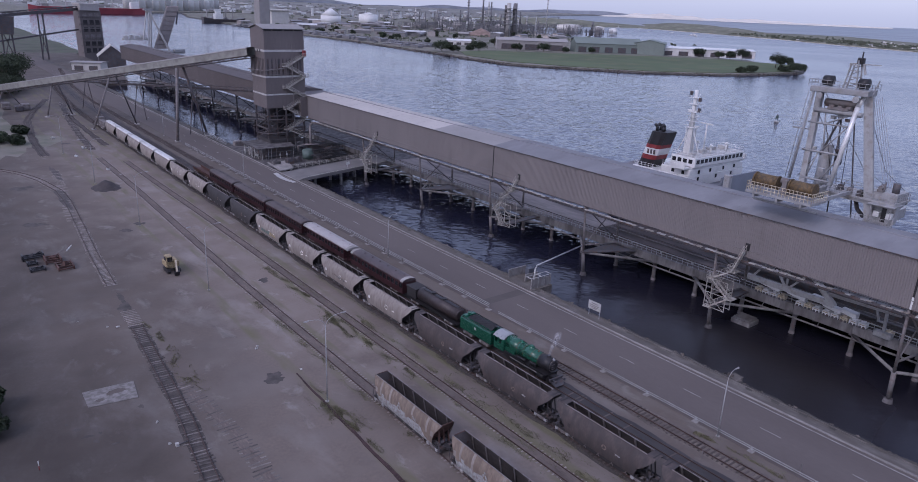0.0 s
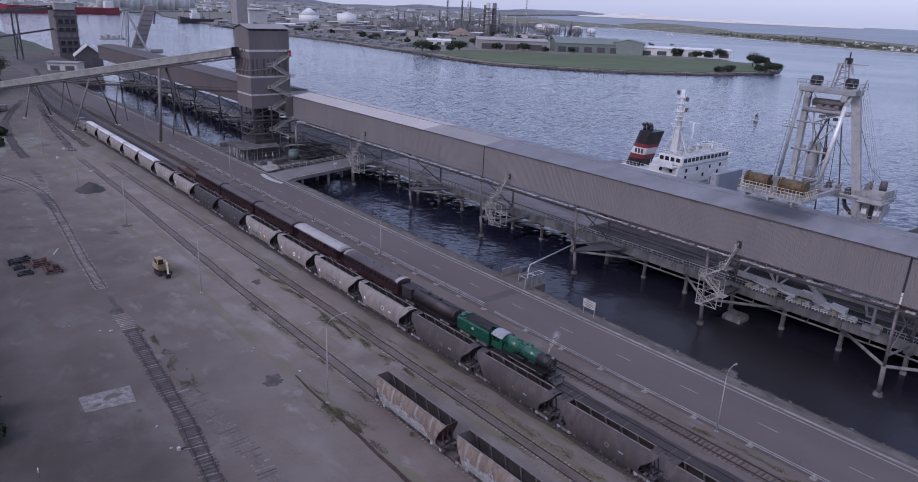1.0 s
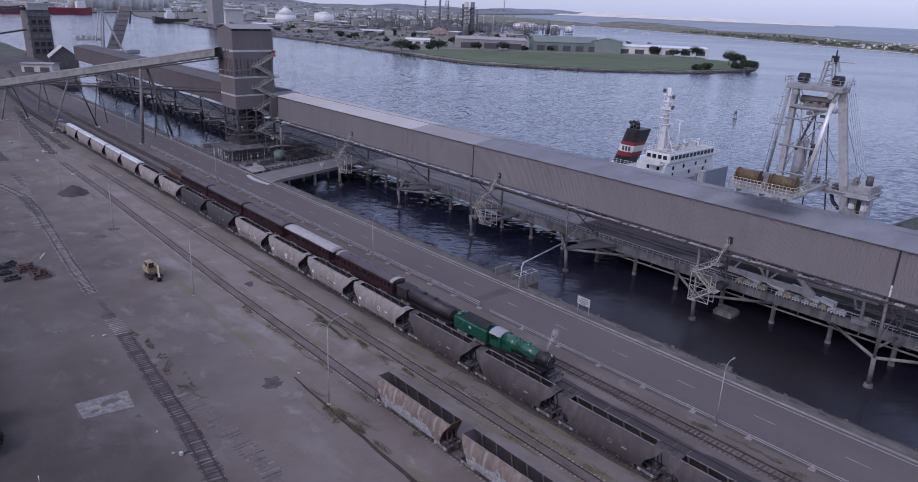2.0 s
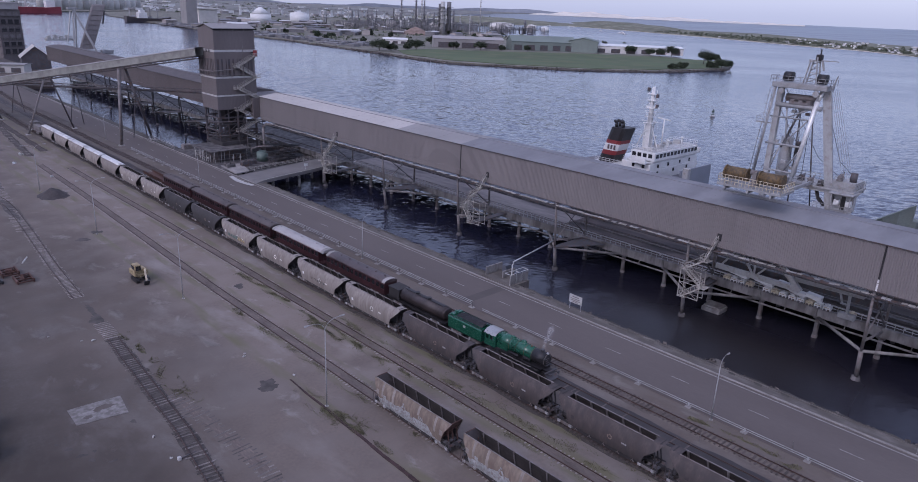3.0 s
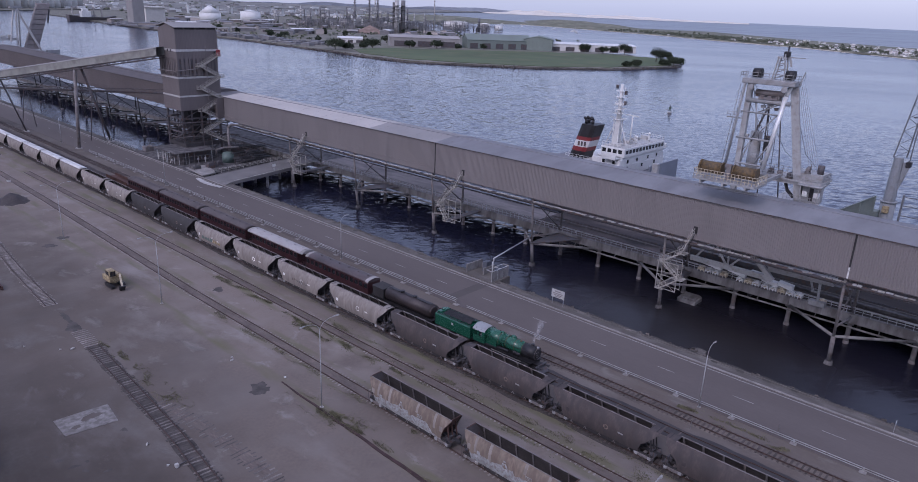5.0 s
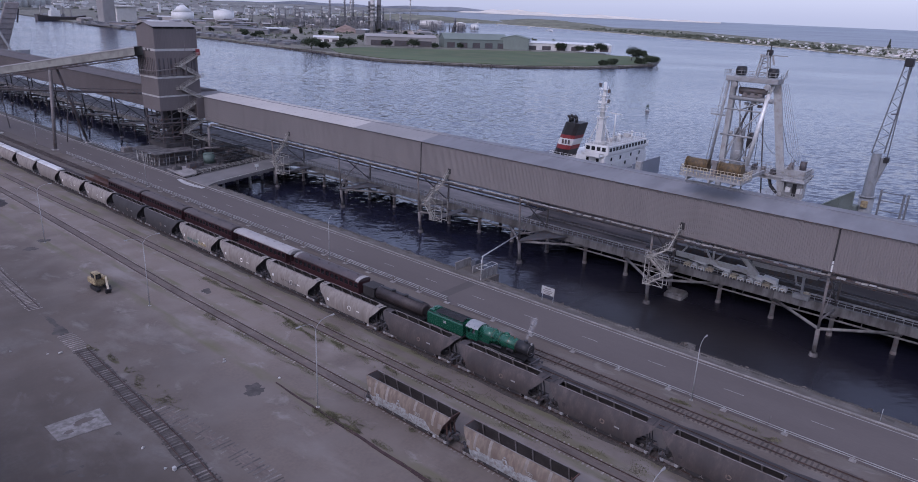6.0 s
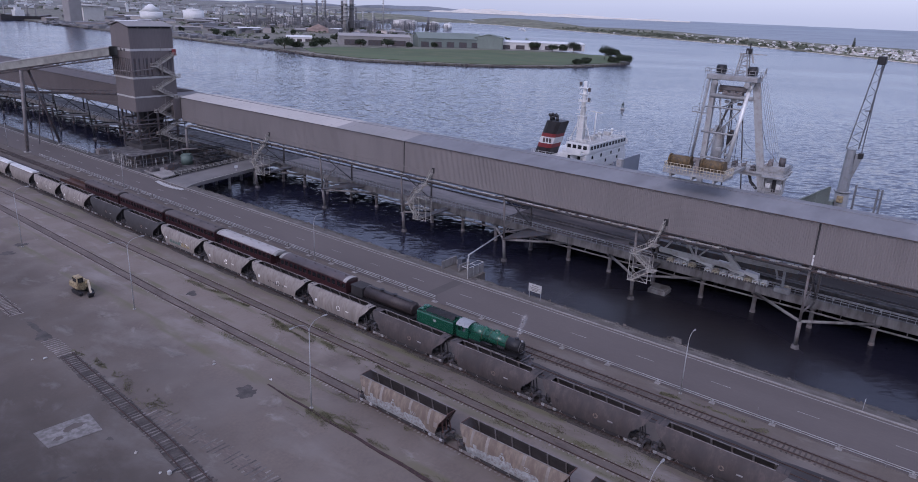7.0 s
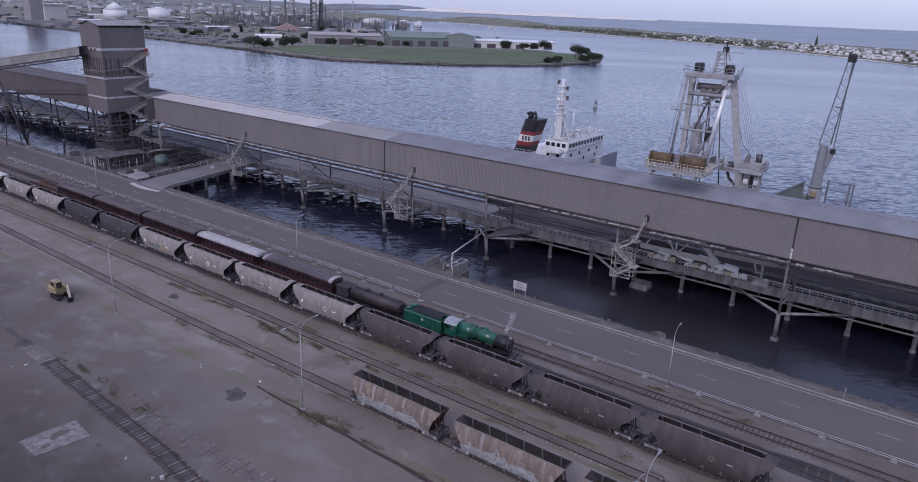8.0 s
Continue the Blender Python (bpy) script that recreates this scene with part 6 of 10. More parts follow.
loft(bm, [[(x, y, z) for y, z in ((TY0 - 0.5, 41.75), (ym, 43.0), (TY1 + 0.5, 41.75), (TY1 + 0.5, 41.9), (ym, 43.18), (TY0 - 0.5, 41.9))] for x in (TX0 - 0.45, TX1 + 0.4)])
part("roof", bm, M["roof_mid"], tower, "pale low gable roof")
bm = bmesh.new()
loft(bm, [[(x, y, z) for y, z in ((TY0 + 0.5, 41.2), (TY1 - 0.1, 41.2), (TY1 - 0.1, 41.7), (ym, 42.9), (TY0 + 0.5, 41.7))] for x in (TX0 + 0.4, TX1 - 0.1)])
part("roof_void", bm, M["black"], tower, "dark slit under the eave")
bm = bmesh.new()
loft(bm, [[(x, y, z) for y, z in ((TY0, 41.2), (TY1, 41.2), (ym, 42.85))] for x in (TX0, TX0 + 0.12)])
part("gable", bm, M["clad_dark"], tower)
for k, x in enumerate((TX0 + 3.0, TX0 + 6.9, TX0 + 10.6)):
    bm = bmesh.new()
    beam(bm, (x, TY0 + 0.1, 41.2), (x, TY0 + 0.1, 41.8), 0.25)
    part("eave_post", bm, M["clad_dark"], tower)
for y in (TY0 + 3.0, TY0 + 5.0, TY0 + 9.4):
    bm = bmesh.new()
    box(bm, TX0 - 0.13, TX0 - 0.06, y, y + 0.9, 34.3, 35.1)
    part("small_window", bm, M["black"], tower, "small dark window in the pale band")
# open steel base
for x in (TX0 + 0.6, xm, TX1 - 0.6):
    for y in (TY0 + 0.6, TY1 - 0.6):
        bm = bmesh.new()
        beam(bm, (x, y, 0.4), (x, y, 16.1), 0.55)
        part("column", bm, M["steel"], tower)
for z in (4.6, 8.8, 13.2):
    for p, q in (((TX0, TY0 + 0.6, z), (TX1, TY0 + 0.6, z)), ((TX0 + 0.6, TY0, z), (TX0 + 0.6, TY1, z)), ((TX0, TY1 - 0.6, z), (TX1, TY1 - 0.6, z))):
        bm = bmesh.new()
        beam(bm, p, q, 0.3, 0.45)
        part("girder", bm, M["steel"], tower)
for z0, z1 in ((0.5, 4.6), (4.6, 8.8), (8.8, 13.2), (13.2, 16.0)):
    for p, q in (((TX0 + 0.6, TY0 + 0.6, z0), (xm, TY0 + 0.6, z1)), ((xm, TY0 + 0.6, z0), (TX1 - 0.6, TY0 + 0.6, z1)), ((TX0 + 0.6, TY0 + 0.6, z1), (TX0 + 0.6, TY1 - 0.6, z0))):
        bm = bmesh.new()
        beam(bm, p, q, 0.22)
        part("bracing", bm, M["steel"], tower)
for x in (TX0 + 3.8, TX0 + 9.6):
    for y in (TY0 + 0.6, TY0 + 6.4, TY1 - 0.6):
        bm = bmesh.new()
        beam(bm, (x, y, 0.4), (x, y, 16.1), 0.36)
        part("column", bm, M["steel"], tower)
for z in (6.7, 11.0):
    for y in (TY0 + 0.6, TY0 + 6.4):
        bm = bmesh.new()
        beam(bm, (TX0 - 1.0, y, z), (TX1 + 3.0, y, z), 0.22, 0.35)
        part("girder", bm, M["steel"], tower)
for z0, z1, ya in ((0.5, 6.7, 0.6), (6.7, 11.0, 0.6), (2.0, 8.8, 6.4), (6.0, 12.8, 6.4)):
    for xa, xb in ((TX0 + 0.6, TX0 + 7.0), (TX0 + 13.5, TX0 + 7.0), (TX0 + 3.8, TX0 + 9.6)):
        bm = bmesh.new()
        beam(bm, (xa, TY0 + ya, z0), (xb, TY0 + ya, z1), 0.18)
        part("bracing", bm, M["steel"], tower)
for z, r, y in ((7.6, 0.2, -0.4), (12.2, 0.16, -0.5)):
    bm = bmesh.new()
    path_tube(bm, [(TX0 - 2.0, TY0 + y + 4, z), (TX0 - 0.8, TY0 + y, z), (TX1 + 0.5, TY0 + y, z - 0.4), (TX1 + 4.0, TY0 + y - 3, z - 0.6)], r, 8)
    part("process_pipe", bm, M["steel"], tower)
for z in (6.9, 11.2):
    bm = bmesh.new()
    rails_along(bm, [(TX0 - 0.8, TY1, z), (TX0 - 0.8, TY0 - 0.3, z), (TX1 - 6, TY0 - 0.3, z)], 1.1, 1.5, 0.05)
    part("gantry_rail", bm, M["steel"], tower)
bm = bmesh.new()      # chute hanging through the base
loft(bm, [[(100, 226, 16.0), (108, 226, 16.0), (108, 233, 16.0), (100, 233, 16.0)], [(102.5, 227, 7), (105.5, 227, 7), (105.5, 230, 7), (102.5, 230, 7)], [(102.8, 227, 3), (105.2, 227, 3), (105.2, 229.5, 3), (102.8, 229.5, 3)]])
part("chute", bm, M["black"], tower)
# outside zigzag stair on the tower's face
TURNS = [(111.8, 4.9), (104.0, 8.6), (110.8, 12.0), (104.0, 15.6), (110.8, 19.2), (104.0, 22.7), (110.8, 26.2), (104.2, 29.8), (110.2, 33.0)]
for (xa, z), (xb, zb) in zip(TURNS, TURNS[1:]):
    bm = bmesh.new()
    for dy in (-0.3, -1.5):
        beam(bm, (xa, TY0 + dy, z), (xb, TY0 + dy, zb), 0.10, 0.32)
        for up in (0.55, 1.05):
            beam(bm, (xa, TY0 + dy, z + up), (xb, TY0 + dy, zb + up), 0.09, 0.09)
        for u in range(7):
            p = lerp((xa, TY0 + dy, z), (xb, TY0 + dy, zb), u / 6)
            beam(bm, p, (p[0], p[1], p[2] + 1.05), 0.07)
    for u in range(18):
        p = lerp((xa, TY0 - 0.9, z), (xb, TY0 - 0.9, zb), u / 18)
        box(bm, p[0] - 0.14, p[0] + 0.14, p[1] - 0.55, p[1] + 0.55, p[2], p[2] + 0.05)
    part("stair_flight", bm, M["stairpaint"], tower, "zigzag outside stair flight")
for k, (x, z) in enumerate(TURNS):
    bm = bmesh.new()
    s_ = 1 if k % 2 == 0 else -1
    xa, xb = sorted((x - 0.2 * s_, x + 1.3 * s_))
    box(bm, xa, xb, TY0 - 1.6, TY0 - 0.1, z - 0.12, z + 0.02)
    landing = part("stair_landing", bm, M["stairpaint"], tower)
    bm = bmesh.new()
    rails_along(bm, [(x + 1.25 * s_, TY0 - 0.2, z), (x + 1.25 * s_, TY0 - 1.55, z), (x - 0.2 * s_, TY0 - 1.55, z)], 1.05, 0.7, 0.05)
    part("landing_rail", bm, M["stairpaint"], landing)
for x in (103.2, 112.0):
    bm = bmesh.new()
    beam(bm, (x, TY0 - 1.5, 0.4), (x, TY0 - 1.5, 20.0 if x > 110 else 16.5), 0.22)
    part("stair_post", bm, M["steel"], tower)
bm = bmesh.new()
box(bm, 109.6, 111.0, TY0 - 0.12, TY0 - 0.07, 32.4, 34.4)
part("doorway", bm, M["black"], tower)
bm = bmesh.new()
box(bm, 110.2, 111.3, TY0 - 1.2, TY0 - 0.6, 33.1, 35.0)
part("red_box", bm, M["red"], tower, "small red box on the top landing")
bm = bmesh.new()
path_tube(bm, [(106.0, TY0 - 1.6, 2.0), (106.0, TY0 - 1.6, 37.5)], 0.10, 6)
part("riser_pipe", bm, M["midsteel"], tower)
# link between the tower and the gallery
bm = bmesh.new()
box(bm, 108.5, 110.9, 222.1, 223.9, 13.0, 19.6)
box(bm, 111.1, 123.5, 222.2, 235.4, 13.0, 19.8)
solid("link_housing", bm, M["clad_dark"], "brown clad housing joining tower and gallery", "housing", at=(110, 222, 13))

# ---- inclined conveyor bridge over the yard ----
bridge = thing("conveyor_bridge", (83, 262, 0), "inclined grey conveyor bridge on steel legs over the tracks", "conveyor")


def bridge_at(y, dz=0.0):
    return Vector((96.0 - 0.40 * (y - 229), y, 34.6 - 0.178 * (y - 229) + dz))


ends = (bridge_at(231), bridge_at(400))
d = (ends[1] - ends[0]).normalized()
sd = Vector((d.y, -d.x, 0)).normalized() * 1.7
for name, m, prof in (("side_wall", "bridge_skin", ((-1, -1.3), (-1, 1.1))), ("far_side_wall", "bridge_skin", ((1, -1.3), (1, 1.1))), ("roof_sheet", "roof_mid", ((-1.12, 1.0), (-0.9, 1.35), (0.9, 1.35), (1.12, 1.0))), ("floor", "steel", ((-1.1, -1.35), (1.1, -1.35)))):
    bm = bmesh.new()
    n = 30
    rows = [[ends[0].lerp(ends[1], k / n) + sd * u + Vector((0, 0, w)) for u, w in prof] for k in range(n + 1)]
    loft(bm, rows, close=False, caps=False)
    rows2 = [[p + (sd.normalized() * (0.05 if name != "side_wall" else -0.05)) - Vector((0, 0, 0.05)) for p in r] for r in rows]
    loft(bm, rows2, close=False, caps=False)
    part(name, bm, M[m], bridge)
bm = bmesh.new()
for s in (-1, 1):
    for zz in (-1.35, -2.1):
        beam(bm, ends[0] + sd * s * 1.02 + Vector((0, 0, zz)), ends[1] + sd * s * 1.02 + Vector((0, 0, zz)), 0.2, 0.22)
    for k in range(56):
        p, q = ends[0].lerp(ends[1], k / 56), ends[0].lerp(ends[1], (k + 1) / 56)
        z0, z1 = (-1.35, -2.1) if k % 2 else (-2.1, -1.35)
        beam(bm, p + sd * s * 1.02 + Vector((0, 0, z0)), q + sd * s * 1.02 + Vector((0, 0, z1)), 0.12)
part("truss", bm, M["steel"], bridge, "dark lattice truss under the floor")
for y, l, r, thick in ((264.5, (77.8, 261.5), (91.0, 267.5), 0.55), (301.5, (57.4, 298.6), (74.7, 304.3), 0.35), (338.5, (47.5, 337.0), (57.5, 339.2), 0.35), (375, (33, 372), (43, 376), 0.3)):
    top = bridge_at(y, -2.1)
    for k, f in enumerate((l, r)):
        bm = bmesh.new()
        tube(bm, (*f, 0), tuple(top + sd * (-0.8 if k == 0 else 0.8)), thick if k == 0 else thick * 0.8, 10)
        part("leg", bm, M["midsteel"] if k == 0 else M["steel"], bridge)
        bm = bmesh.new()
        box(bm, f[0] - 0.9, f[0] + 0.9, f[1] - 0.9, f[1] + 0.9, -0.3, 0.35, bevel=0.06)
        part("footing", bm, M["concrete"], bridge)
# lower pipe bridge
pipe = thing("pipe_bridge", (80, 300, 0), "slender dark lattice pipe bridge below the conveyor", "pipe bridge")
bm = bmesh.new()
p0, p1 = Vector((98, 236, 20.0)), Vector((66, 360, 11.5))
for s in (0, 1.3):
    for zz in (0, 1.4):
        beam(bm, p0 + Vector((s, 0, zz)), p1 + Vector((s, 0, zz)), 0.16)
for k in range(48):
    beam(bm, p0.lerp(p1, k / 48) + Vector((0, 0, 0 if k % 2 else 1.4)), p0.lerp(p1, (k + 1) / 48) + Vector((0, 0, 1.4 if k % 2 else 0)), 0.12)
tube(bm, p0 + Vector((0.6, 0, 0.4)), p1 + Vector((0.6, 0, 0.4)), 0.3, 8)
part("lattice", bm, M["steel"], pipe)
for k in (0.3, 0.62, 0.97):
    f = p0.lerp(p1, k)
    bm = bmesh.new()
    for s in (-1.6, 1.9):
        beam(bm, (f.x + s * 1.4, f.y, 0 if f.x < 89 else -4), (f.x + 0.6 + s * 0.3, f.y, f.z), 0.28)
    part("trestle_leg", bm, M["steel"], pipe)

# ---- works at the tower's foot ----
plat = thing("tower_platform", (100, 222, 0), "concrete platform under the transfer tower at the water's edge", "platform", kind="structure")
bm = bmesh.new()
box(bm, 89.6, 124.0, 204.5, 246.0, -0.8, 0.40, bevel=0.05)
part("slab", bm, M["dark_concrete"], plat)
bm = bmesh.new()
prism_z(bm, [(90.8, 211.2), (97.6, 211.6), (95.6, 203.0), (94.6, 200.2), (89.8, 199.0)], 0.30, 0.62)
part("pad", bm, M["kerb"], plat, "pale bare concrete pad beside the bridge")
for x in (97, 104, 111, 118):
    for y in (207, 214, 222, 232, 243):
        bm = bmesh.new()
        tube(bm, (x, y, WATER - 1), (x, y, -0.7), 0.4, 8)
        part("pile", bm, M["concrete"], plat)
shed = thing("switch_shed", (97, 226, 0.4), "low flat-roofed pump shed with open pipework below the tower", "shed")
bm = bmesh.new()
box(bm, 89.7, 103.4, 215.8, 231.0, 4.0, 4.35, bevel=0.04)
part("roof", bm, M["dark_concrete"], shed, "dull grey-brown flat roof")
bm = bmesh.new()
box(bm, 94.0, 103.0, 219.0, 230.5, 0.4, 4.0)
part("wall", bm, M["steel"], shed)
bm = bmesh.new()
box(bm, 97.0, 108.5, 222.5, 233.5, 4.35, 5.6, bevel=0.05)
part("upper_roof", bm, M["oily"], shed, "dark upper roof step")
pc = random.Random(35)
for k in range(22):      # uneven pipe columns along both open sides
    bm = bmesh.new()
    x, y = (90.3 + pc.uniform(0, 0.8), 216.2 + k * 1.25) if k < 12 else (91.2 + (k - 12) * 1.25 + pc.uniform(-.3, .3), 216.2 + pc.uniform(0, 0.6))
    hi = pc.choice((4.0, 4.0, 2.6))
    tube(bm, (x, y, 0.4), (x, y, hi), pc.uniform(0.07, 0.15), 6)
    if hi < 3:
        tube(bm, (x, y, 1.2), (x, y, 1.9), 0.3, 8)
    part("pipe_column", bm, M[pc.choice(("grey", "midsteel", "steel", "palegrey"))], shed)
for z in (1.3, 2.6):
    bm = bmesh.new()
    path_tube(bm, [(90.9, 230.0, z), (90.9, 216.8, z), (102.8, 216.8, z)], 0.10, 6)
    part("pipe_run", bm, M["midsteel"], shed)
bm = bmesh.new()
tube(bm, (105.6, 211.9, 0.4), (105.6, 211.9, 3.3), 1.9, 24)
tube(bm, (105.6, 211.9, 3.3), (105.6, 211.9, 3.6), 1.9, 24, r2=1.4)
solid("water_tank", bm, M["tank_green"], "round dull green water tank beside the pump shed", "tank", at=(105.6, 211.9, 0.4))
bm = bmesh.new()
path_tube(bm, [(110.2, 219, 0.6), (110.2, 219, 10.2), (110.8, 218, 11.2), (112, 214, 11.4), (113, 180, 10.6)], 0.42, 10)
solid("dust_duct", bm, M["midsteel"], "bent grey duct rising beside the tower stair", "duct", at=(110.2, 219, 0.6))
bm = bmesh.new()
path_tube(bm, [(105.5, 219.2, 0.5), (105.5, 219.2, 3.2), (107.5, 218, 3.9), (112, 216, 3.9)], 0.32, 10)
solid("bent_pipe", bm, M["midsteel"], "thick pale bent pipe by the shed", "pipe", at=(105.5, 219.2, 0.4))
for k, (x, y, w, l, hgt, m) in enumerate(((92.5, 209, 2.6, 3.2, 1.1, "dark_concrete"), (97.5, 208, 3.0, 2.2, 1.6, "steel"), (101, 209.5, 1.6, 1.6, 1.2, "steel"), (113, 212, 3, 4, 1.6, "black"), (117, 216, 4, 3, 2.4, "steel"), (93.5, 243.2, 3, 2.4, 1.6, "midsteel"), (110, 207.5, 3, 1.4, 1.2, "steel"), (115, 224, 5, 4, 3.2, "steel"))):
    bm = bmesh.new()
    box(bm, x - w / 2, x + w / 2, y - l / 2, y + l / 2, 0.4, 0.4 + hgt, bevel=0.06)
    for s in (-1, 1):
        beam(bm, (x + s * w * 0.3, y - l / 2, 0.4 + hgt + 0.12), (x + s * w * 0.3, y + l / 2, 0.4 + hgt + 0.12), 0.16, 0.22)
    tube(bm, (x, y - l * 0.2, 0.4 + hgt), (x, y - l * 0.2, 0.9 + hgt), 0.22, 8)
    solid("plant_unit", bm, M[m], "small weathered machinery cabinet on the platform", "machinery", group="platform machinery", at=(x, y, 0.4))
pr = random.Random(61)
for k in range(16):      # low pipe runs and steel frames between platform and wharf
    x, y = pr.uniform(107, 121), pr.uniform(203, 221)
    l, w, hgt = pr.uniform(4, 9), pr.uniform(0.8, 2.2), pr.uniform(1.0, 3.6)
    rack = thing("pipe_rack", (x, y, 0.4), "dark steel frame carrying pipes beside the tower", "pipe rack", group="platform pipe racks")
    for s_ in (-1, 1):
        bm = bmesh.new()
        tube(bm, (x - l / 2, y + s_ * w / 2, 0.4 + hgt), (x + l / 2, y + s_ * w / 2, 0.4 + hgt), pr.uniform(0.10, 0.28), 8)
        part("pipe", bm, M[pr.choice(("steel", "black", "black"))], rack)
        for u in (-0.4, 0.4):
            bm = bmesh.new()
            beam(bm, (x + u * l, y + s_ * w / 2, 0.4), (x + u * l, y + s_ * w / 2, 0.4 + hgt), 0.16)
            part("post", bm, M["steel"], rack)
    for u in (-0.4, 0.4):
        bm = bmesh.new()
        beam(bm, (x + u * l, y - w / 2, 0.3 + hgt), (x + u * l, y + w / 2, 0.3 + hgt), 0.14)
        part("cross_beam", bm, M["steel"], rack)
yard_fence = thing("mesh_fence", (90, 235, 0), "grey steel mesh fence panels at the platform edge", "fence")
rail_parts("fence_bar", [(90.4, 246.5 + 2.6 * k, 0.1) for k in range(10)], 1.7, 0.65, 0.035, M["galv"], yard_fence, mids=2)

ramp = thing("wharf_bridge", (105, 194, 0), "concrete road bridge with pipe railings from road to wharf", "bridge", kind="structure")
bm = bmesh.new()
v = [(89.3, 186.0), (89.3, 198.0), (96, 198.2), (123.4, 198.8), (123.4, 188.6), (91.8, 186.4)]
loft(bm, [[(x, y, (0.08 if x < 90 else 0.6 + (x - 90) * 0.052) - 0.9) for x, y in v], [(x, y, 0.10 if x < 90 else 0.6 + (x - 90) * 0.052) for x, y in v]])
part("bridge_deck", bm, M["bridge_deck"], ramp)
bm = bmesh.new()
for k in range(9):
    y = 185.0 + 1.5 * k
    box(bm, 87.2 - 0.9 * math.sin(k * 0.39), 88.3 - 0.5 * math.sin(k * 0.39), y, y + 1.49, 0.05, 0.16)
part("apron", bm, M["palegrey"], ramp, "pale new concrete apron")
for y in (188.3, 198.3):
    bm = bmesh.new()
    p, q = Vector((93, y - (1.7 if y < 190 else 0), 0.7)), Vector((122.6, y, 2.25))
    for zz in ((0.5, 0.95, 1.3) if y > 190 else (0.25,)):
        tube(bm, p + Vector((0, 0, zz)), q + Vector((0, 0, zz)), 0.07, 6)
    for k in range(13):
        f = p.lerp(q, k / 12)
        beam(bm, f, f + Vector((0, 0, 1.35 if y > 190 else 0.3)), 0.12)
    part("railing", bm, M["stairpaint"], ramp)
for x in (97, 106, 115):
    for y in (190.0, 197):
        bm = bmesh.new()
        tube(bm, (x, y, WATER - 1), (x, y, 0.6), 0.45, 10)
        part("pile", bm, M["concrete"], ramp)
bm = bmesh.new()
box(bm, 108.0, 108.06, 189.2, 189.26, 0.8, 3.4)
box(bm, 107.4, 108.7, 189.1, 189.18, 2.6, 3.4)
solid("notice_board", bm, M["white"], "small white notice board on the bridge railing", "sign", at=(108, 189.2, 1))

# ---- landing box on the bank ----
box_at = thing("pump_landing", (91, 88, 0), "small concrete landing with walls and pale railings above the water", "landing")
WALL = material("landing_concrete", (0.21, 0.20, 0.195), 0.9, var=0.2, big=0.5, fine=3, dirt=(0.13, 0.12, 0.115), cover=0.44, stretch=(1, 1, 0.4))
bm = bmesh.new()
box(bm, 89.9, 95.4, 86.0, 94.0, -3.5, 0.30, bevel=0.05)
part("base_slab", bm, M["kerb_path"], box_at)
bm = bmesh.new()
box(bm, 90.7, 95.4, 93.45, 93.75, 0.30, 1.95, bevel=0.03)
part("side_wall", bm, WALL, box_at, "grey concrete side wall")
bm = bmesh.new()
box(bm, 91.9, 95.3, 90.0, 90.25, 0.30, 1.75, bevel=0.03)
part("side_wall", bm, WALL, box_at)
bm = bmesh.new()
box(bm, 95.15, 95.4, 90.25, 93.45, 0.30, 1.2, bevel=0.03)
part("back_wall", bm, WALL, box_at)
for x in (90.1, 91.9, 93.6, 95.3):
    bm = bmesh.new()
    tube(bm, (x, 86.5, 0.30), (x, 86.5, 2.45), 0.07, 6)
    part("frame_post", bm, M["palegrey"], box_at, "pale pipe post")
for y, z in ((86.5, 2.45), (86.5, 1.4), (87.9, 2.45)):
    bm = bmesh.new()
    tube(bm, (90.1, y, z), (95.3, y, z), 0.06, 6)
    part("frame_rail", bm, M["palegrey"], box_at, "pale pipe rail")
for x in (90.1, 92.7, 95.3):
    bm = bmesh.new()
    tube(bm, (x, 86.5, 2.45), (x, 87.9, 2.45), 0.06, 6)
    part("frame_rail", bm, M["palegrey"], box_at, "pale pipe rail")
for k in range(3):
    bm = bmesh.new()
    box(bm, 90.2 + k * 1.73, 91.8 + k * 1.73, 86.42, 86.46, 0.35, 2.2)
    part("screen_panel", bm, WALL, box_at, "dull sheet screen")
bm = bmesh.new()
box(bm, 93.2, 94.7, 90.5, 91.6, 0.30, 2.5, bevel=0.06)
cabinet = part("pump_cabinet", bm, material("blue_grey_cabinet", (0.075, 0.082, 0.10), 0.5, var=0.12), box_at, "dark blue-grey pump cabinet")
bm = bmesh.new()
path_tube(bm, [(93.6, 89.2, 0.3), (93.6, 89.2, 2.9), (94.4, 89.6, 3.1), (95.2, 90.4, 2.9)], 0.13, 8)
path_tube(bm, [(92.8, 88.6, 0.3), (92.8, 88.6, 1.9), (94.6, 88.6, 1.9)], 0.09, 8)
part("riser_pipe", bm, M["palegrey"], box_at, "bent pale riser pipe")
bm = bmesh.new()
tube(bm, (95.2, 90.4, 2.9), (112.0, 93.6, 3.2), 0.15, 8)
solid("water_main", bm, M["galv"], "straight pale pipe reaching from the landing to a trestle", "pipe", at=(93, 90, 2))

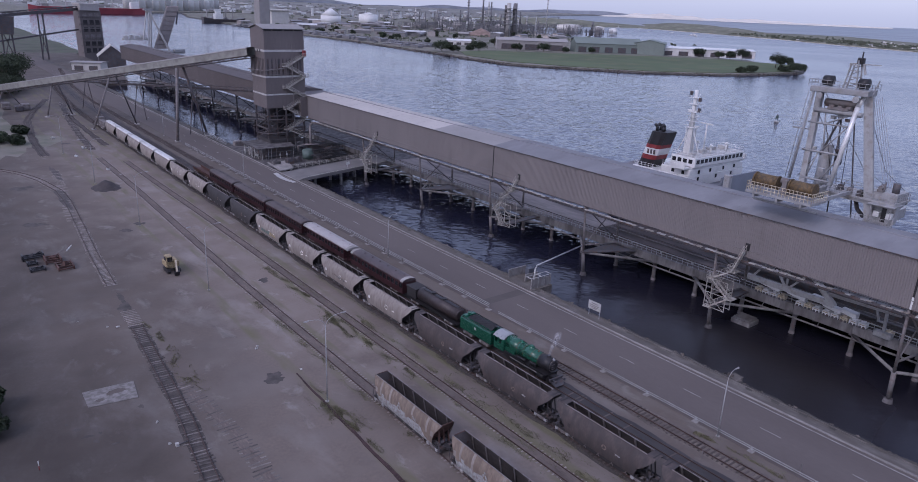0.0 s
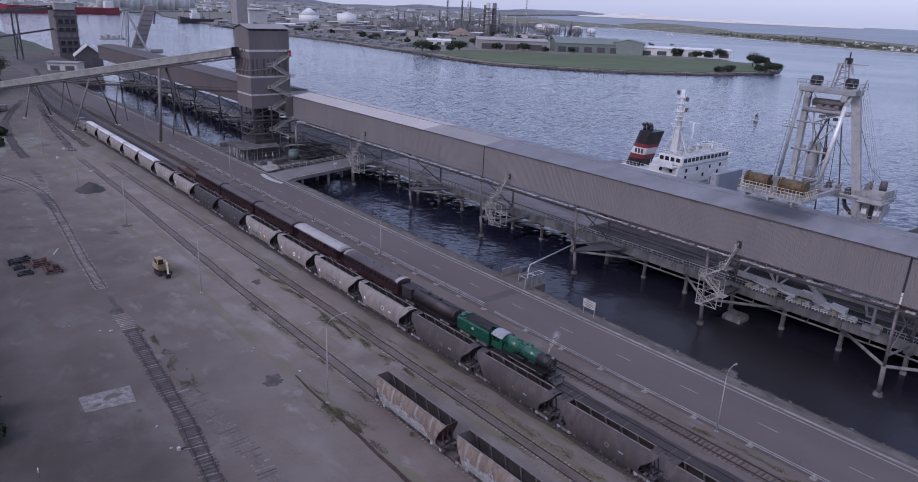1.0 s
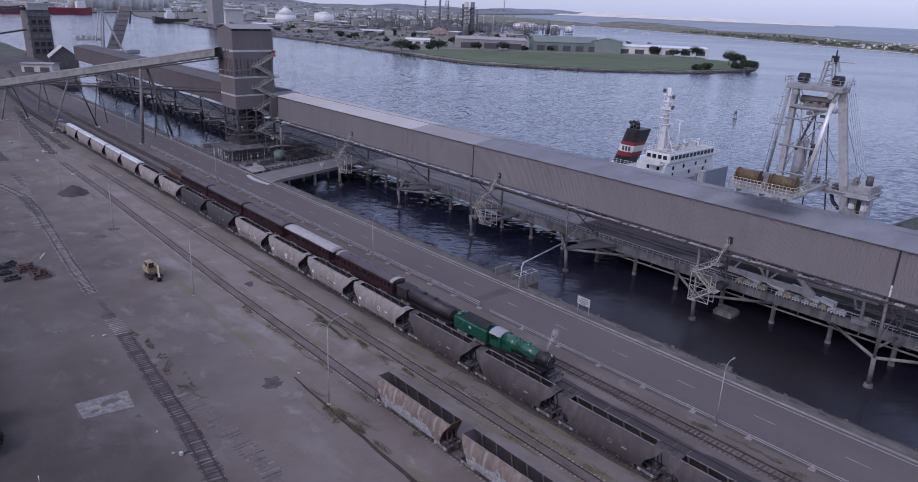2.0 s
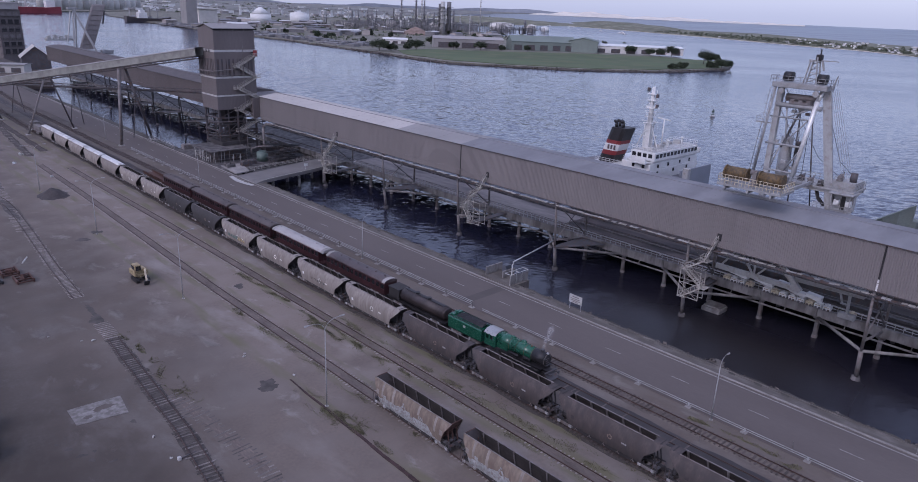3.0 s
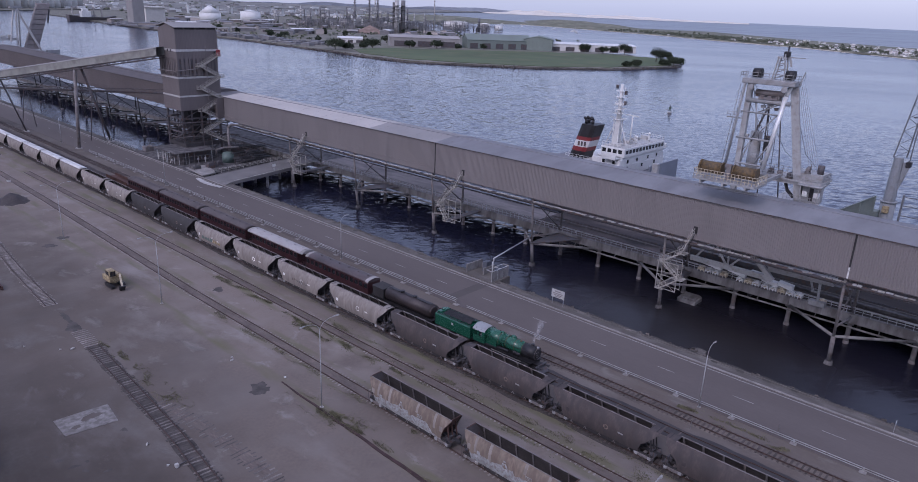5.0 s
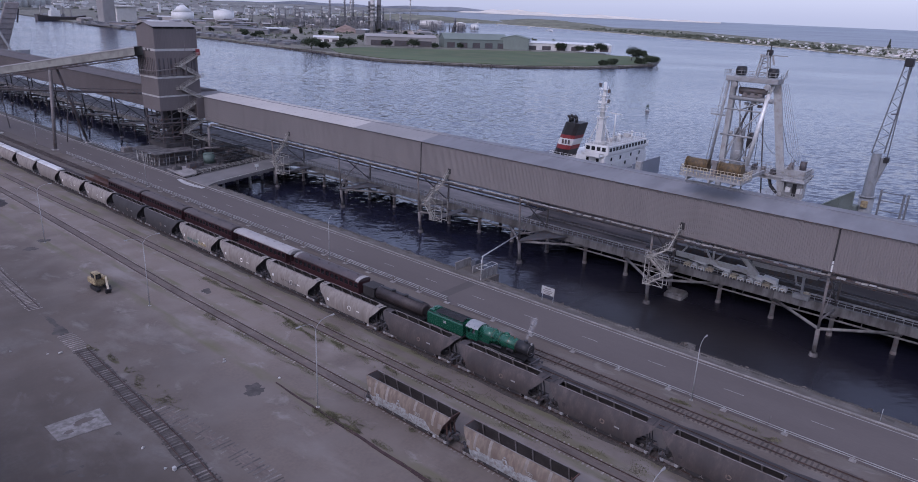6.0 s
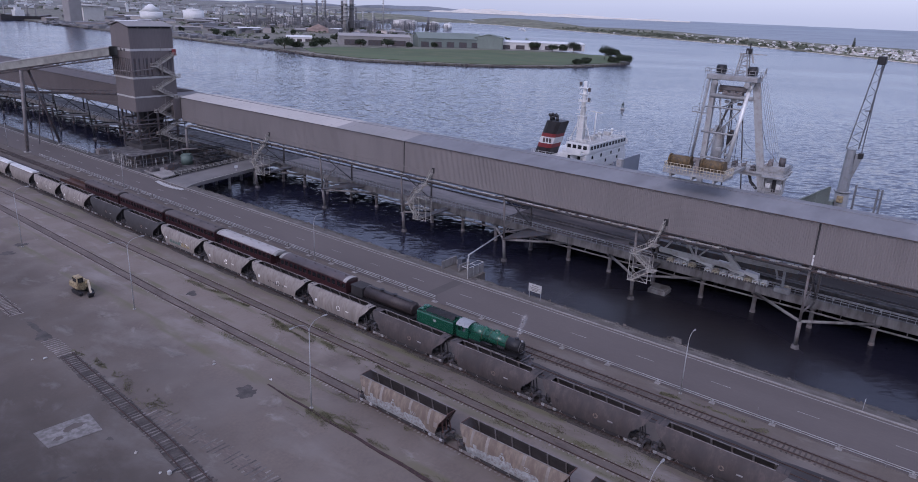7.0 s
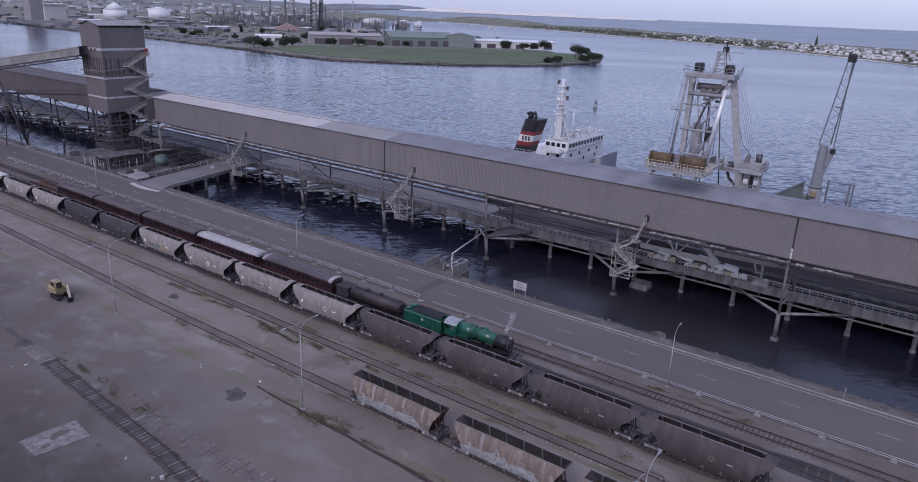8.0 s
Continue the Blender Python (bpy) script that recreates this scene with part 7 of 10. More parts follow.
sign = thing("bank_sign", (91.2, 71.5, 0), "white notice board on two posts above the water", "sign")
for y in (70.3, 72.7):
    bm = bmesh.new()
    tube(bm, (91.2, y, -0.2), (91.2, y, 2.6), 0.06, 6)
    part("post", bm, M["galv"], sign)
bm = bmesh.new()
box(bm, 91.08, 91.14, 70.1, 72.9, 1.45, 3.0)
board = part("board", bm, M["palegrey"], sign)
for z, a0, b0 in ((2.62, 70.8, 72.2), (2.25, 70.5, 72.6), (1.95, 70.5, 72.4), (1.68, 70.9, 72.1)):
    bm = bmesh.new()
    box(bm, 91.065, 91.08, a0, b0, z - 0.07, z + 0.09)
    part("text_bar", bm, M["midsteel"], board, "dark bar of small lettering")

# ---- ship loader ----
loader = thing("ship_loader", (126, 50, DECK_Z), "tall grey travelling ship loader standing over the wharf", "ship loader")
LG = material("loader_grey_paint", (0.265, 0.268, 0.272), 0.55, 0.0, var=0.12, big=0.3, fine=3, dirt=(0.20, 0.19, 0.18), cover=0.38)
SILVER = material("bright_galvanised_tube", (0.62, 0.62, 0.61), 0.4, 0.3, var=0.10, big=0.4, fine=3)


def bar(name, p, q, w, hgt=None, m=None, label=""):
    bm = bmesh.new()
    beam(bm, p, q, w, hgt)
    return part(name, bm, m or LG, loader, label)


def pipe_part(name, p, q, r, m=None, label=""):
    bm = bmesh.new()
    tube(bm, p, q, r, 10)
    return part(name, bm, m or LG, loader, label)


TOP = 40.0
bar("back_leg", (128.5, 41.7, DECK_Z + 3), (127.0, 48.5, TOP), 1.35, 1.35, M["grey"], "thick box-section rear leg")
bar("front_leg", (126.0, 56.0, DECK_Z + 3), (126.0, 56.0, TOP), 0.95, 0.95, M["grey"])
pipe_part("outer_stay", (124.6, 57.8, 24.5), (124.8, 56.6, TOP), 0.20)
pipe_part("chute_tube", (125.4, 49.2, 38.2), (124.8, 50.8, 24.5), 0.40, SILVER, "bright inclined tube")
pipe_part("chute_tube", (126.0, 48.8, TOP), (125.4, 49.2, 38.2), 0.40, SILVER)
pipe_part("stay", (130.0, 53.0, 37), (130.5, 55.9, 28.5), 0.20, M["midsteel"])
pipe_part("stay", (130.0, 53.4, 37), (134, 54.0, 17), 0.13, M["midsteel"])
pipe_part("stay", (130.0, 51.4, 37), (136, 50.5, 17), 0.13, M["midsteel"])
pipe_part("hoist_mast", (131.5, 55.3, 20), (131.5, 55.3, 30.5), 1.1, M["grey"], "stout grey mast behind the frame")
for z, ya, yb, w in ((36.9, 56.2, 48.3, 0.42), (34.7, 56.9, 50.0, 0.14), (29.8, 57.0, 50.4, 0.20), (24.9, 56.4, 50.6, 0.18)):
    pipe_part("cross_tube", (125.6, ya, z), (125.6, yb, z), w)
for p, q in (((125.8, 55.6, 24.9), (125.8, 54.2, 29.8)), ((125.8, 53.0, 24.9), (125.8, 50.4, 29.8)), ((125.8, 54.0, 29.8), (125.8, 50.2, 34.7)), ((125.8, 54.0, 34.7), (125.8, 49.6, 36.9)), ((125.8, 54.4, 36.9), (125.8, 53.4, 29.8))):
    pipe_part("diagonal", p, q, 0.13)
bm = bmesh.new()
box(bm, 124.4, 128.0, 47.7, 57.2, TOP, TOP + 0.95, bevel=0.08)
head = part("head_platform", bm, LG, loader)
bm = bmesh.new()
for p, q in (((124.5, 47.3), (124.5, 57.6)), ((124.5, 57.6), (127.9, 57.6)), ((124.5, 47.3), (127.9, 47.3))):
    rails_along(bm, [(*p, TOP + 0.9), (*q, TOP + 0.9)], 1.1, 1.0, 0.045)
part("head_railing", bm, LG, head)
for y in (49.3, 55.1):
    bm = bmesh.new()
    tube(bm, (126.2, y - 0.75, TOP + 1.9), (126.2, y + 0.75, TOP + 1.9), 0.85, 18)
    tube(bm, (126.2, y - 0.95, TOP + 1.9), (126.2, y + 0.95, TOP + 1.9), 0.30, 10)
    part("rope_sheave", bm, M["black"], head, "dark rope sheave")
bm = bmesh.new()
for s in (-0.7, 0.7):
    beam(bm, (126 + s, 52.2, TOP + 0.9), (126 + s, 51.6, TOP + 5.0), 0.22)
    beam(bm, (126 + s, 50.0, TOP + 0.9), (126 + s, 50.6, TOP + 5.6), 0.20)
for z in (1.9, 2.9, 3.9, 4.8):
    beam(bm, (125.2, 50.3, TOP + z), (125.2, 51.9, TOP + z), 0.15)
    beam(bm, (126.8, 50.3, TOP + z), (126.8, 51.9, TOP + z - 0.6), 0.15)
beam(bm, (126, 52.2, TOP + 5.0), (126, 47.2, TOP + 5.0), 0.16)
beam(bm, (126, 49.9, TOP + 4.9), (126, 49.4, TOP + 3.4), 0.3)
part("head_mast", bm, M["grey"], head, "small lattice mast with a davit arm")
bm = bmesh.new()
box(bm, 125.6, 126.5, 50.0, 51.0, TOP + 5.0, TOP + 6.0, bevel=0.1)
tube(bm, (126, 50.4, TOP + 6.0), (126, 50.4, TOP + 6.9), 0.12, 6)
part("mast_head", bm, M["black"], head)
bm = bmesh.new()
beam(bm, (124.6, 47.0, TOP + 0.4), (124.6, 46.4, TOP + 2.8), 0.16)
part("side_bracket", bm, LG, loader)
bm = bmesh.new()
beam(bm, (125.8, 59.4, 33.35), (125.8, 56.4, 33.35), 0.7, 0.2)
rails_along(bm, [(125.5, 59.4, 33.4), (125.5, 56.6, 33.4)], 1.0, 0.8, 0.04)
part("side_bracket", bm, LG, loader)
bm = bmesh.new()
tube(bm, (126.5, 49.6, 38.4), (126.5, 55.0, 38.4), 0.55, 12)
box(bm, 125.2, 127.8, 50.6, 54.0, 37.3, 37.7)
for y in (50.8, 52.2, 53.6):
    box(bm, 125.6, 127.2, y - 0.4, y + 0.4, 37.0, 38.0, bevel=0.08)
part("winch_gear", bm, M["midsteel"], loader, "grey winch gear below the head")
for y in (49.4, 55.4):
    bm = bmesh.new()
    tube(bm, (124.3, y, 39.4), (124.7, y, 39.4), 0.55, 16)
    part("guide_wheel", bm, M["grey"], loader)
for k in range(9):      # ladder up the outer stay
    z = 25.6 + k * 1.6
    u = (z - 24.5) / (TOP - 24.5)
    bm = bmesh.new()
    path_tube(bm, [(124.3, 57.9 - 1.2 * u, z), (123.7, 57.9 - 1.2 * u, z + 0.1), (123.7, 58.6 - 1.2 * u, z + 0.1), (124.3, 58.6 - 1.2 * u, z)], 0.05, 5)
    part("ladder_hoop", bm, LG, loader)
for dy in (0.1, 0.6):
    pipe_part("ladder_rail", (124.3, 57.9 + dy, 24.5), (124.4, 56.7 + dy, TOP), 0.05)
for y, z, w in ((56.2, 38.0, 0.45), (54.6, 37.6, 0.35), (52.0, 36.0, 0.5), (50.8, 35.4, 0.35), (53.2, 35.6, 0.4), (55.4, 29.9, 0.4), (51.4, 30.2, 0.35), (53.4, 26.2, 0.5), (51.8, 25.4, 0.4)):
    bm = bmesh.new()
    box(bm, 126.2, 126.2 + w * 1.6, y - w, y + w, z, z + w * 1.4, bevel=0.05)
    tube(bm, (126.1, y, z + w * 0.7), (126.9, y, z + w * 0.7), w * 0.5, 10)
    part("gear_box", bm, M["steel" if w < 0.4 else "grey"], loader, "small gear box on the frame")
for p, q in (((126.0, 55.6, TOP), (131.5, 53.4, 24)), ((126.0, 50.2, TOP), (131.0, 51.4, 24)), ((126.4, 53.0, 37.2), (131.3, 55.0, 30.4)), ((126.4, 52.2, 37.2), (131.0, 52.4, 24.0)), ((125.8, 56.0, 36.9), (125.8, 51.0, 29.8)), ((125.8, 57.0, 24.9), (125.8, 54.0, 29.8))):
    pipe_part("rope_fall", p, q, 0.05, M["steel"])
# winch platform reaching out over the gallery roof
bm = bmesh.new()
box(bm, 109.3, 114.6, 46.3, 57.4, 24.0, 24.4)
for y in (48.0, 52.0, 56.0):
    beam(bm, (109.4, y, 23.7), (126.5, y, 23.7), 0.35, 0.6)
beam(bm, (112, 46.6, 22.6), (112, 57.2, 22.6), 0.3, 0.3)
winch = part("winch_platform", bm, LG, loader, "railed platform cantilevered over the roof")
bm = bmesh.new()
for p, q in (((109.4, 46.4), (109.4, 57.3)), ((109.4, 57.3), (114.5, 57.3)), ((109.4, 46.4), (114.5, 46.4))):
    rails_along(bm, [(*p, 24.4), (*q, 24.4)], 1.5, 0.6, 0.05, mids=2)
part("platform_railing", bm, M["cream"], winch, "cream safety railing")
for y0 in (47.2, 53.2):
    bm = bmesh.new()
    tube(bm, (111.8, y0, 26.0), (111.8, y0 + 4.0, 26.0), 1.05, 24)
    for yy in (y0, y0 + 3.85):
        tube(bm, (111.8, yy - 0.04, 26.0), (111.8, yy + 0.19, 26.0), 1.18, 24)
    part("winch_drum", bm, M["brass"], winch, "ochre-brown winch drum")
bm = bmesh.new()
box(bm, 111.0, 112.6, 51.5, 52.3, 24.4, 26.9, bevel=0.05)
tube(bm, (111.8, 51.6, 26.6), (111.8, 52.8, 26.6), 0.5, 12)
box(bm, 112.6, 113.6, 51.4, 52.6, 24.4, 25.6, bevel=0.05)
part("drive_unit", bm, M["midsteel"], winch)
# machinery floor and cabin behind the winch platform
bm = bmesh.new()
box(bm, 126.5, 133.0, 40.6, 54.0, 23.0, 23.3)
for x in (127.0, 132.5):
    beam(bm, (x, 40.8, 22.7), (x, 54.0, 22.7), 0.3, 0.6)
part("machinery_floor", bm, M["grey"], loader)
bm = bmesh.new()
loft(bm, [[(128.0, 41.0, 21.4), (132.6, 41.0, 22.4), (132.6, 41.0, 24.6), (128.0, 41.0, 24.6)], [(128.0, 45.2, 20.6), (132.6, 45.2, 21.4), (132.6, 45.2, 24.6), (128.0, 45.2, 24.6)]])
part("machinery_house", bm, M["grey"], loader)
bm = bmesh.new()
tube(bm, (129.6, 42.0, 24.6), (129.6, 42.0, 26.2), 0.6, 14)
part("vent_drum", bm, M["steel"], loader)
for k, (x, y, w) in enumerate(((128.2, 43.8, 0.45), (127.4, 46.6, 0.5), (128.0, 48.6, 0.45), (129.4, 46.2, 0.4), (130.0, 44.2, 0.35), (129.0, 50.6, 0.5))):
    zz = 24.6 if y < 45.2 and x >= 128 else 23.3
    bm = bmesh.new()
    box(bm, x - w, x + w, y - w, y + w, zz, zz + 0.4)
    tube(bm, (x - w, y, zz + 0.75), (x + w, y, zz + 0.75), w * 0.8, 10)
    tube(bm, (x, y - w, zz + 0.3), (x, y - w, zz + 1.5), 0.08, 6)
    part("drive_motor", bm, M["steel" if k % 2 else "midsteel"], loader, "small drive motor on the machinery floor")
bm = bmesh.new()
rails_along(bm, [(126.6, 40.8, 23.3), (126.6, 46.0, 23.3), (126.6, 54.0, 23.3)], 1.1, 0.9, 0.045)
rails_along(bm, [(132.9, 40.8, 23.3), (132.9, 54.0, 23.3)], 1.1, 0.9, 0.045)
rails_along(bm, [(126.6, 40.8, 23.3), (132.9, 40.8, 23.3)], 1.1, 0.9, 0.045)
part("floor_railing", bm, LG, loader)
bm = bmesh.new()
for k in range(5):
    path_tube(bm, [(127.4 + 0.3 * k, 47.5, 23.0), (127.0 + 0.3 * k, 46.6, 21.0), (127.2 + 0.3 * k, 45.4, 19.8), (127.6 + 0.3 * k, 44.6, 20.6)], 0.10, 6)
part("cable_loop", bm, M["black"], loader, "hanging bundle of black cables")
bm = bmesh.new()
box(bm, 127.4, 128.8, 40.6, 43.9, 19.6, 22.7, bevel=0.06)
for y in (40.7, 43.8):
    beam(bm, (125.6, y, 19.5), (125.6, y, 22.8), 0.14)
box(bm, 125.4, 127.4, 40.5, 44.0, 19.4, 19.6)
cabin = part("cabin", bm, M["grey"], loader, "open grey operator's cabin")
bm = bmesh.new()
box(bm, 125.2, 129.0, 40.2, 44.3, 22.8, 23.0, bevel=0.03)
part("cabin_roof", bm, LG, cabin)
bm = bmesh.new()
rails_along(bm, [(125.45, 40.5, 19.6), (125.45, 46.5, 19.6)], 1.1, 0.7, 0.04)
part("cabin_rail", bm, LG, cabin)
for y in (41.2, 43.2):
    bm = bmesh.new()
    box(bm, 126.6, 127.38, y - 0.45, y + 0.45, 20.6, 21.6, bevel=0.05)
    tube(bm, (126.5, y, 21.1), (126.6, y, 21.1), 0.33, 12)
    part("cooler_unit", bm, M["white"], cabin, "white cooling unit")
bm = bmesh.new()
box(bm, 127.33, 127.39, 41.9, 42.6, 19.8, 22.2)
part("doorway", bm, M["black"], cabin)
# portal under the gallery: sills, bogies, trusses
for x in (126.2, 141.0):
    bar("sill", (x, 32.0, DECK_Z + 2.6), (x, 62.5, DECK_Z + 2.6), 1.1, 1.2, M["steel"])
for y0, count in ((53.0, 4), (46.6, 3), (38.8, 5), (34.8, 1)):      # travel bogies in sets along the edge rail
    for k in range(count):
        bm = bmesh.new()
        y = y0 + k * 1.52
        box(bm, 121.8, 123.0, y, y + 1.34, DECK_Z + 0.30, DECK_Z + 1.12, bevel=0.08)
        box(bm, 122.05, 122.85, y + 0.35, y + 0.93, DECK_Z + 1.08, DECK_Z + 1.38, bevel=0.06)
        bogie_body = part("travel_bogie", bm, M["cream"] if (k + count) % 3 == 1 else M["white"], loader, "pale travel bogie on the edge rail")
        for u in (0.34, 0.94):
            bm = bmesh.new()
            tube(bm, (121.78, y + u, DECK_Z + 0.40), (122.6, y + u, DECK_Z + 0.40), 0.24, 12)
            part("bogie_wheel", bm, M["steel"], bogie_body)
        bm = bmesh.new()
        beam(bm, (121.78, y + 0.25, DECK_Z + 0.88), (121.78, y + 1.08, DECK_Z + 0.88), 0.04, 0.12)
        part("bogie_plate", bm, M["yellow"], bogie_body, "yellow warning plate")
for y0, z0, l, hgt in ((49.6, 1.3, 3.4, 0.9), (45.2, 1.7, 3.6, 1.0), (43.4, 1.2, 3.0, 0.7), (40.8, 1.2, 2.6, 0.9), (54.4, 1.4, 3.6, 0.8)):
    bm = bmesh.new()
    loft(bm, [[(122.2, y0, DECK_Z + z0), (123.6, y0, DECK_Z + z0), (123.6, y0, DECK_Z + z0 + hgt), (122.2, y0, DECK_Z + z0 + hgt)], [(122.2, y0 + l, DECK_Z + z0 + 0.5), (123.6, y0 + l, DECK_Z + z0 + 0.5), (123.6, y0 + l, DECK_Z + z0 + hgt + 0.25), (122.2, y0 + l, DECK_Z + z0 + hgt + 0.25)]])
    part("equaliser_beam", bm, M["white"], loader, "white tapered equaliser beam")
bar("truss_chord", (121.5, 60.5, 5.2), (121.5, 44.4, 5.2), 0.6, 0.95, M["palegrey"], "deep pale truss girder")
bar("truss_chord", (121.5, 60.5, 9.4), (121.5, 46.5, 9.4), 0.5, 0.6, M["palegrey"])
bar("truss_end", (121.5, 44.3, 4.9), (121.5, 48.8, 9.2), 0.7, 0.95, M["palegrey"])
for p, q in (((121.5, 53.2, 5.4), (121.5, 55.9, 9.2)), ((121.5, 52.6, 5.4), (121.5, 49.4, 9.2)), ((121.5, 53.0, 5.4), (121.5, 53.0, 9.2)), ((121.5, 59.6, 5.4), (121.5, 57.0, 9.2))):
    bar("truss_web", p, q, 0.3, 0.35, M["palegrey"])
bar("portal_leg", (126.2, 58.5, DECK_Z + 2), (126.2, 58.5, 12.0), 0.8, 0.8)
bar("portal_leg", (121.6, 36.0, DECK_Z), (121.6, 36.2, 7.0), 0.42, 0.42)
bar("portal_leg", (121.6, 37.2, 5.2), (121.6, 38.1, 7.8), 0.3, 0.3)
bar("portal_leg", (121.6, 36.1, 5.0), (121.6, 37.4, 5.0), 0.25, 0.25)
bm = bmesh.new()
box(bm, 121.0, 122.2, 34.6, 37.4, DECK_Z + 0.1, DECK_Z + 1.1, bevel=0.12)
part("leg_foot", bm, M["grey"], loader)
bm = bmesh.new()
loft(bm, [[(120.6, 45.2, 6.8), (122.4, 45.2, 6.8), (122.4, 33.8, 7.1), (120.6, 33.8, 7.1)], [(120.2, 45.2, 8.0), (122.8, 45.2, 8.0), (122.8, 33.8, 8.4), (120.2, 33.8, 8.4)]])
part("discharge_tray", bm, M["grey"], loader)
bm = bmesh.new()
rails_along(bm, [(123.1, 38, DECK_Z), (123.1, 55, DECK_Z)], 1.2, 1.4, 0.04)
part("side_railing", bm, M["yellow"], loader, "yellowish safety railing")
bm = bmesh.new()
path_tube(bm, [(126, 56, TOP + 1), (140, 52, 26), (152, 50, 20)], 0.06, 5)
path_tube(bm, [(126, 49, TOP + 1), (140, 48, 26), (152, 47, 20)], 0.06, 5)
for k in range(5):
    path_tube(bm, [(127.5 + 0.2 * k, 48.0 - 0.25 * k, TOP), (129.5, 42.6 - 0.45 * k, 21)], 0.035, 4)
part("hoist_ropes", bm, M["galv"], loader)
bm = bmesh.new()
box(bm, 132, 160, 49.5, 53.5, 13.6, 15.8, bevel=0.1)
part("boom", bm, M["grey"], loader, "grey loading boom over the ship")
bm = bmesh.new()
box(bm, 130.5, 132.0, 52.5, 53.4, 27.0, 29.5, bevel=0.15)
tube(bm, (131, 53, 29.5), (128, 53, 38), 0.06, 5)
part("hook_block", bm, M["black"], loader)

raft = bmesh.new()
box(raft, 119.0, 122.6, 57.2, 61.0, WATER - 0.3, WATER + 0.9, bevel=0.15)
box(raft, 119.3, 122.3, 57.5, 60.7, WATER + 0.9, WATER + 1.2, bevel=0.05)
solid("work_pontoon", raft, M["fascia"], "pale concrete block standing in the water by the trestle", "pontoon", at=(120.8, 59, WATER))

# ---- ship ----
SX0, SX1 = 150.2, 177.0
ship = thing("bulk_carrier", (163, 60, WATER), "grey bulk carrier with white bridge moored at the wharf", "ship")
bm = bmesh.new()
half = (SX1 - SX0) / 2
cx = (SX0 + SX1) / 2
stations = ((124, 0.55, 10.6), (121, 0.75, 10.6), (114, 0.95, 10.6), (93, 1.0, 10.6), (92, 1.0, 6.0), (-30, 1.0, 6.0), (-50, 0.75, 7.0), (-66, 0.10, 8.5))
loft(bm, [[(cx - half * k, y, zz), (cx + half * k, y, zz), (cx + half * k * 0.96, y, 2), (cx + half * k * 0.6, y, WATER - 2), (cx - half * k * 0.6, y, WATER - 2), (cx - half * k * 0.96, y, 2)] for y, k, zz in stations])
part("hull", bm, material("ship_hull", (0.115, 0.125, 0.15), 0.55, var=0.12, big=0.06, fine=0.8, dirt=(0.10, 0.07, 0.06), cover=0.36), ship, "blue-grey hull and deck")
WH = M["white"]
for x0, x1, y0, y1, z0, z1 in ((151.0, 176.2, 95.4, 112.5, 10.6, 13.4), (151.6, 175.6, 95.4, 104.0, 13.4, 15.0), (152.2, 175.0, 95.4, 103.0, 15.0, 15.6)):
    bm = bmesh.new()
    box(bm, x0, x1, y0, y1, z0, z1, bevel=0.1)
    part("deckhouse", bm, WH, ship, "white superstructure tier")
bm = bmesh.new()
box(bm, 152.6, 174.6, 95.0, 102.2, 15.6, 18.0, bevel=0.12)
wheel = part("wheelhouse", bm, WH, ship)
bm = bmesh.new()
box(bm, 149.8, 178.0, 96.0, 100.0, 15.2, 15.6, bevel=0.05)
rails_along(bm, [(178.0, 96.0, 15.6), (178.0, 100, 15.6)], 1.1, 1.0, 0.05)
for s in (150, 177.6):
    box(bm, s - 0.2, s + 0.2, 96.0, 100.0, 15.6, 16.6)
part("bridge_wing", bm, WH, ship)
for k in range(12):
    bm = bmesh.new()
    x = 153.2 + k * 1.78
    box(bm, x, x + 1.3, 94.96, 95.0, 16.5, 17.5)
    part("bridge_window", bm, M["glass"], wheel)
for k in range(4):
    bm = bmesh.new()
    y = 95.8 + k * 1.6
    box(bm, 152.56, 152.6, y, y + 1.1, 16.5, 17.5)
    part("bridge_window", bm, M["glass"], wheel)
for k, (x, z) in enumerate(((155, 13.8), (160, 13.8), (166, 13.8), (171, 13.8), (155, 12.0), (163, 12.0), (170, 12.0))):
    bm = bmesh.new()
    box(bm, x, x + 0.8, 95.33, 95.37, z, z + 0.9)
    part("porthole", bm, M["glass"], ship)
for k, (y, z) in enumerate(((97, 13.8), (100, 13.8), (98, 12.0), (103, 12.0), (108, 12.0))):
    bm = bmesh.new()
    xx = 151.55 if z > 13 else 150.95
    box(bm, xx, xx + 0.04, y, y + 0.8, z, z + 0.9)
    part("porthole", bm, M["glass"], ship)
for pts, z in (([(152.8, 95.2), (152.8, 102), (174.4, 102), (174.4, 95.2), (152.8, 95.2)], 18.0), ([(151.8, 95.6), (151.8, 103.8)], 15.0), ([(151.2, 104), (151.2, 112.2), (160, 112.2)], 13.4)):
    bm = bmesh.new()
    rails_along(bm, [(*p, z) for p in pts], 1.1, 1.2, 0.045)
    part("deck_rail", bm, WH, ship)
bm = bmesh.new()
for sx in (156.2, 157.8):
    for sy in (99.5, 101.1):
        beam(bm, (sx, sy, 18.0), (sx, sy, 24.5), 0.22)
for z in (19.5, 21.2, 22.9):
    box(bm, 156.1, 157.9, 99.4, 101.2, z, z + 0.12)
    beam(bm, (156.2, 99.5, z - 1.5), (156.2, 101.1, z), 0.12)
    beam(bm, (156.2, 99.5, z), (157.8, 99.5, z - 1.5), 0.12)
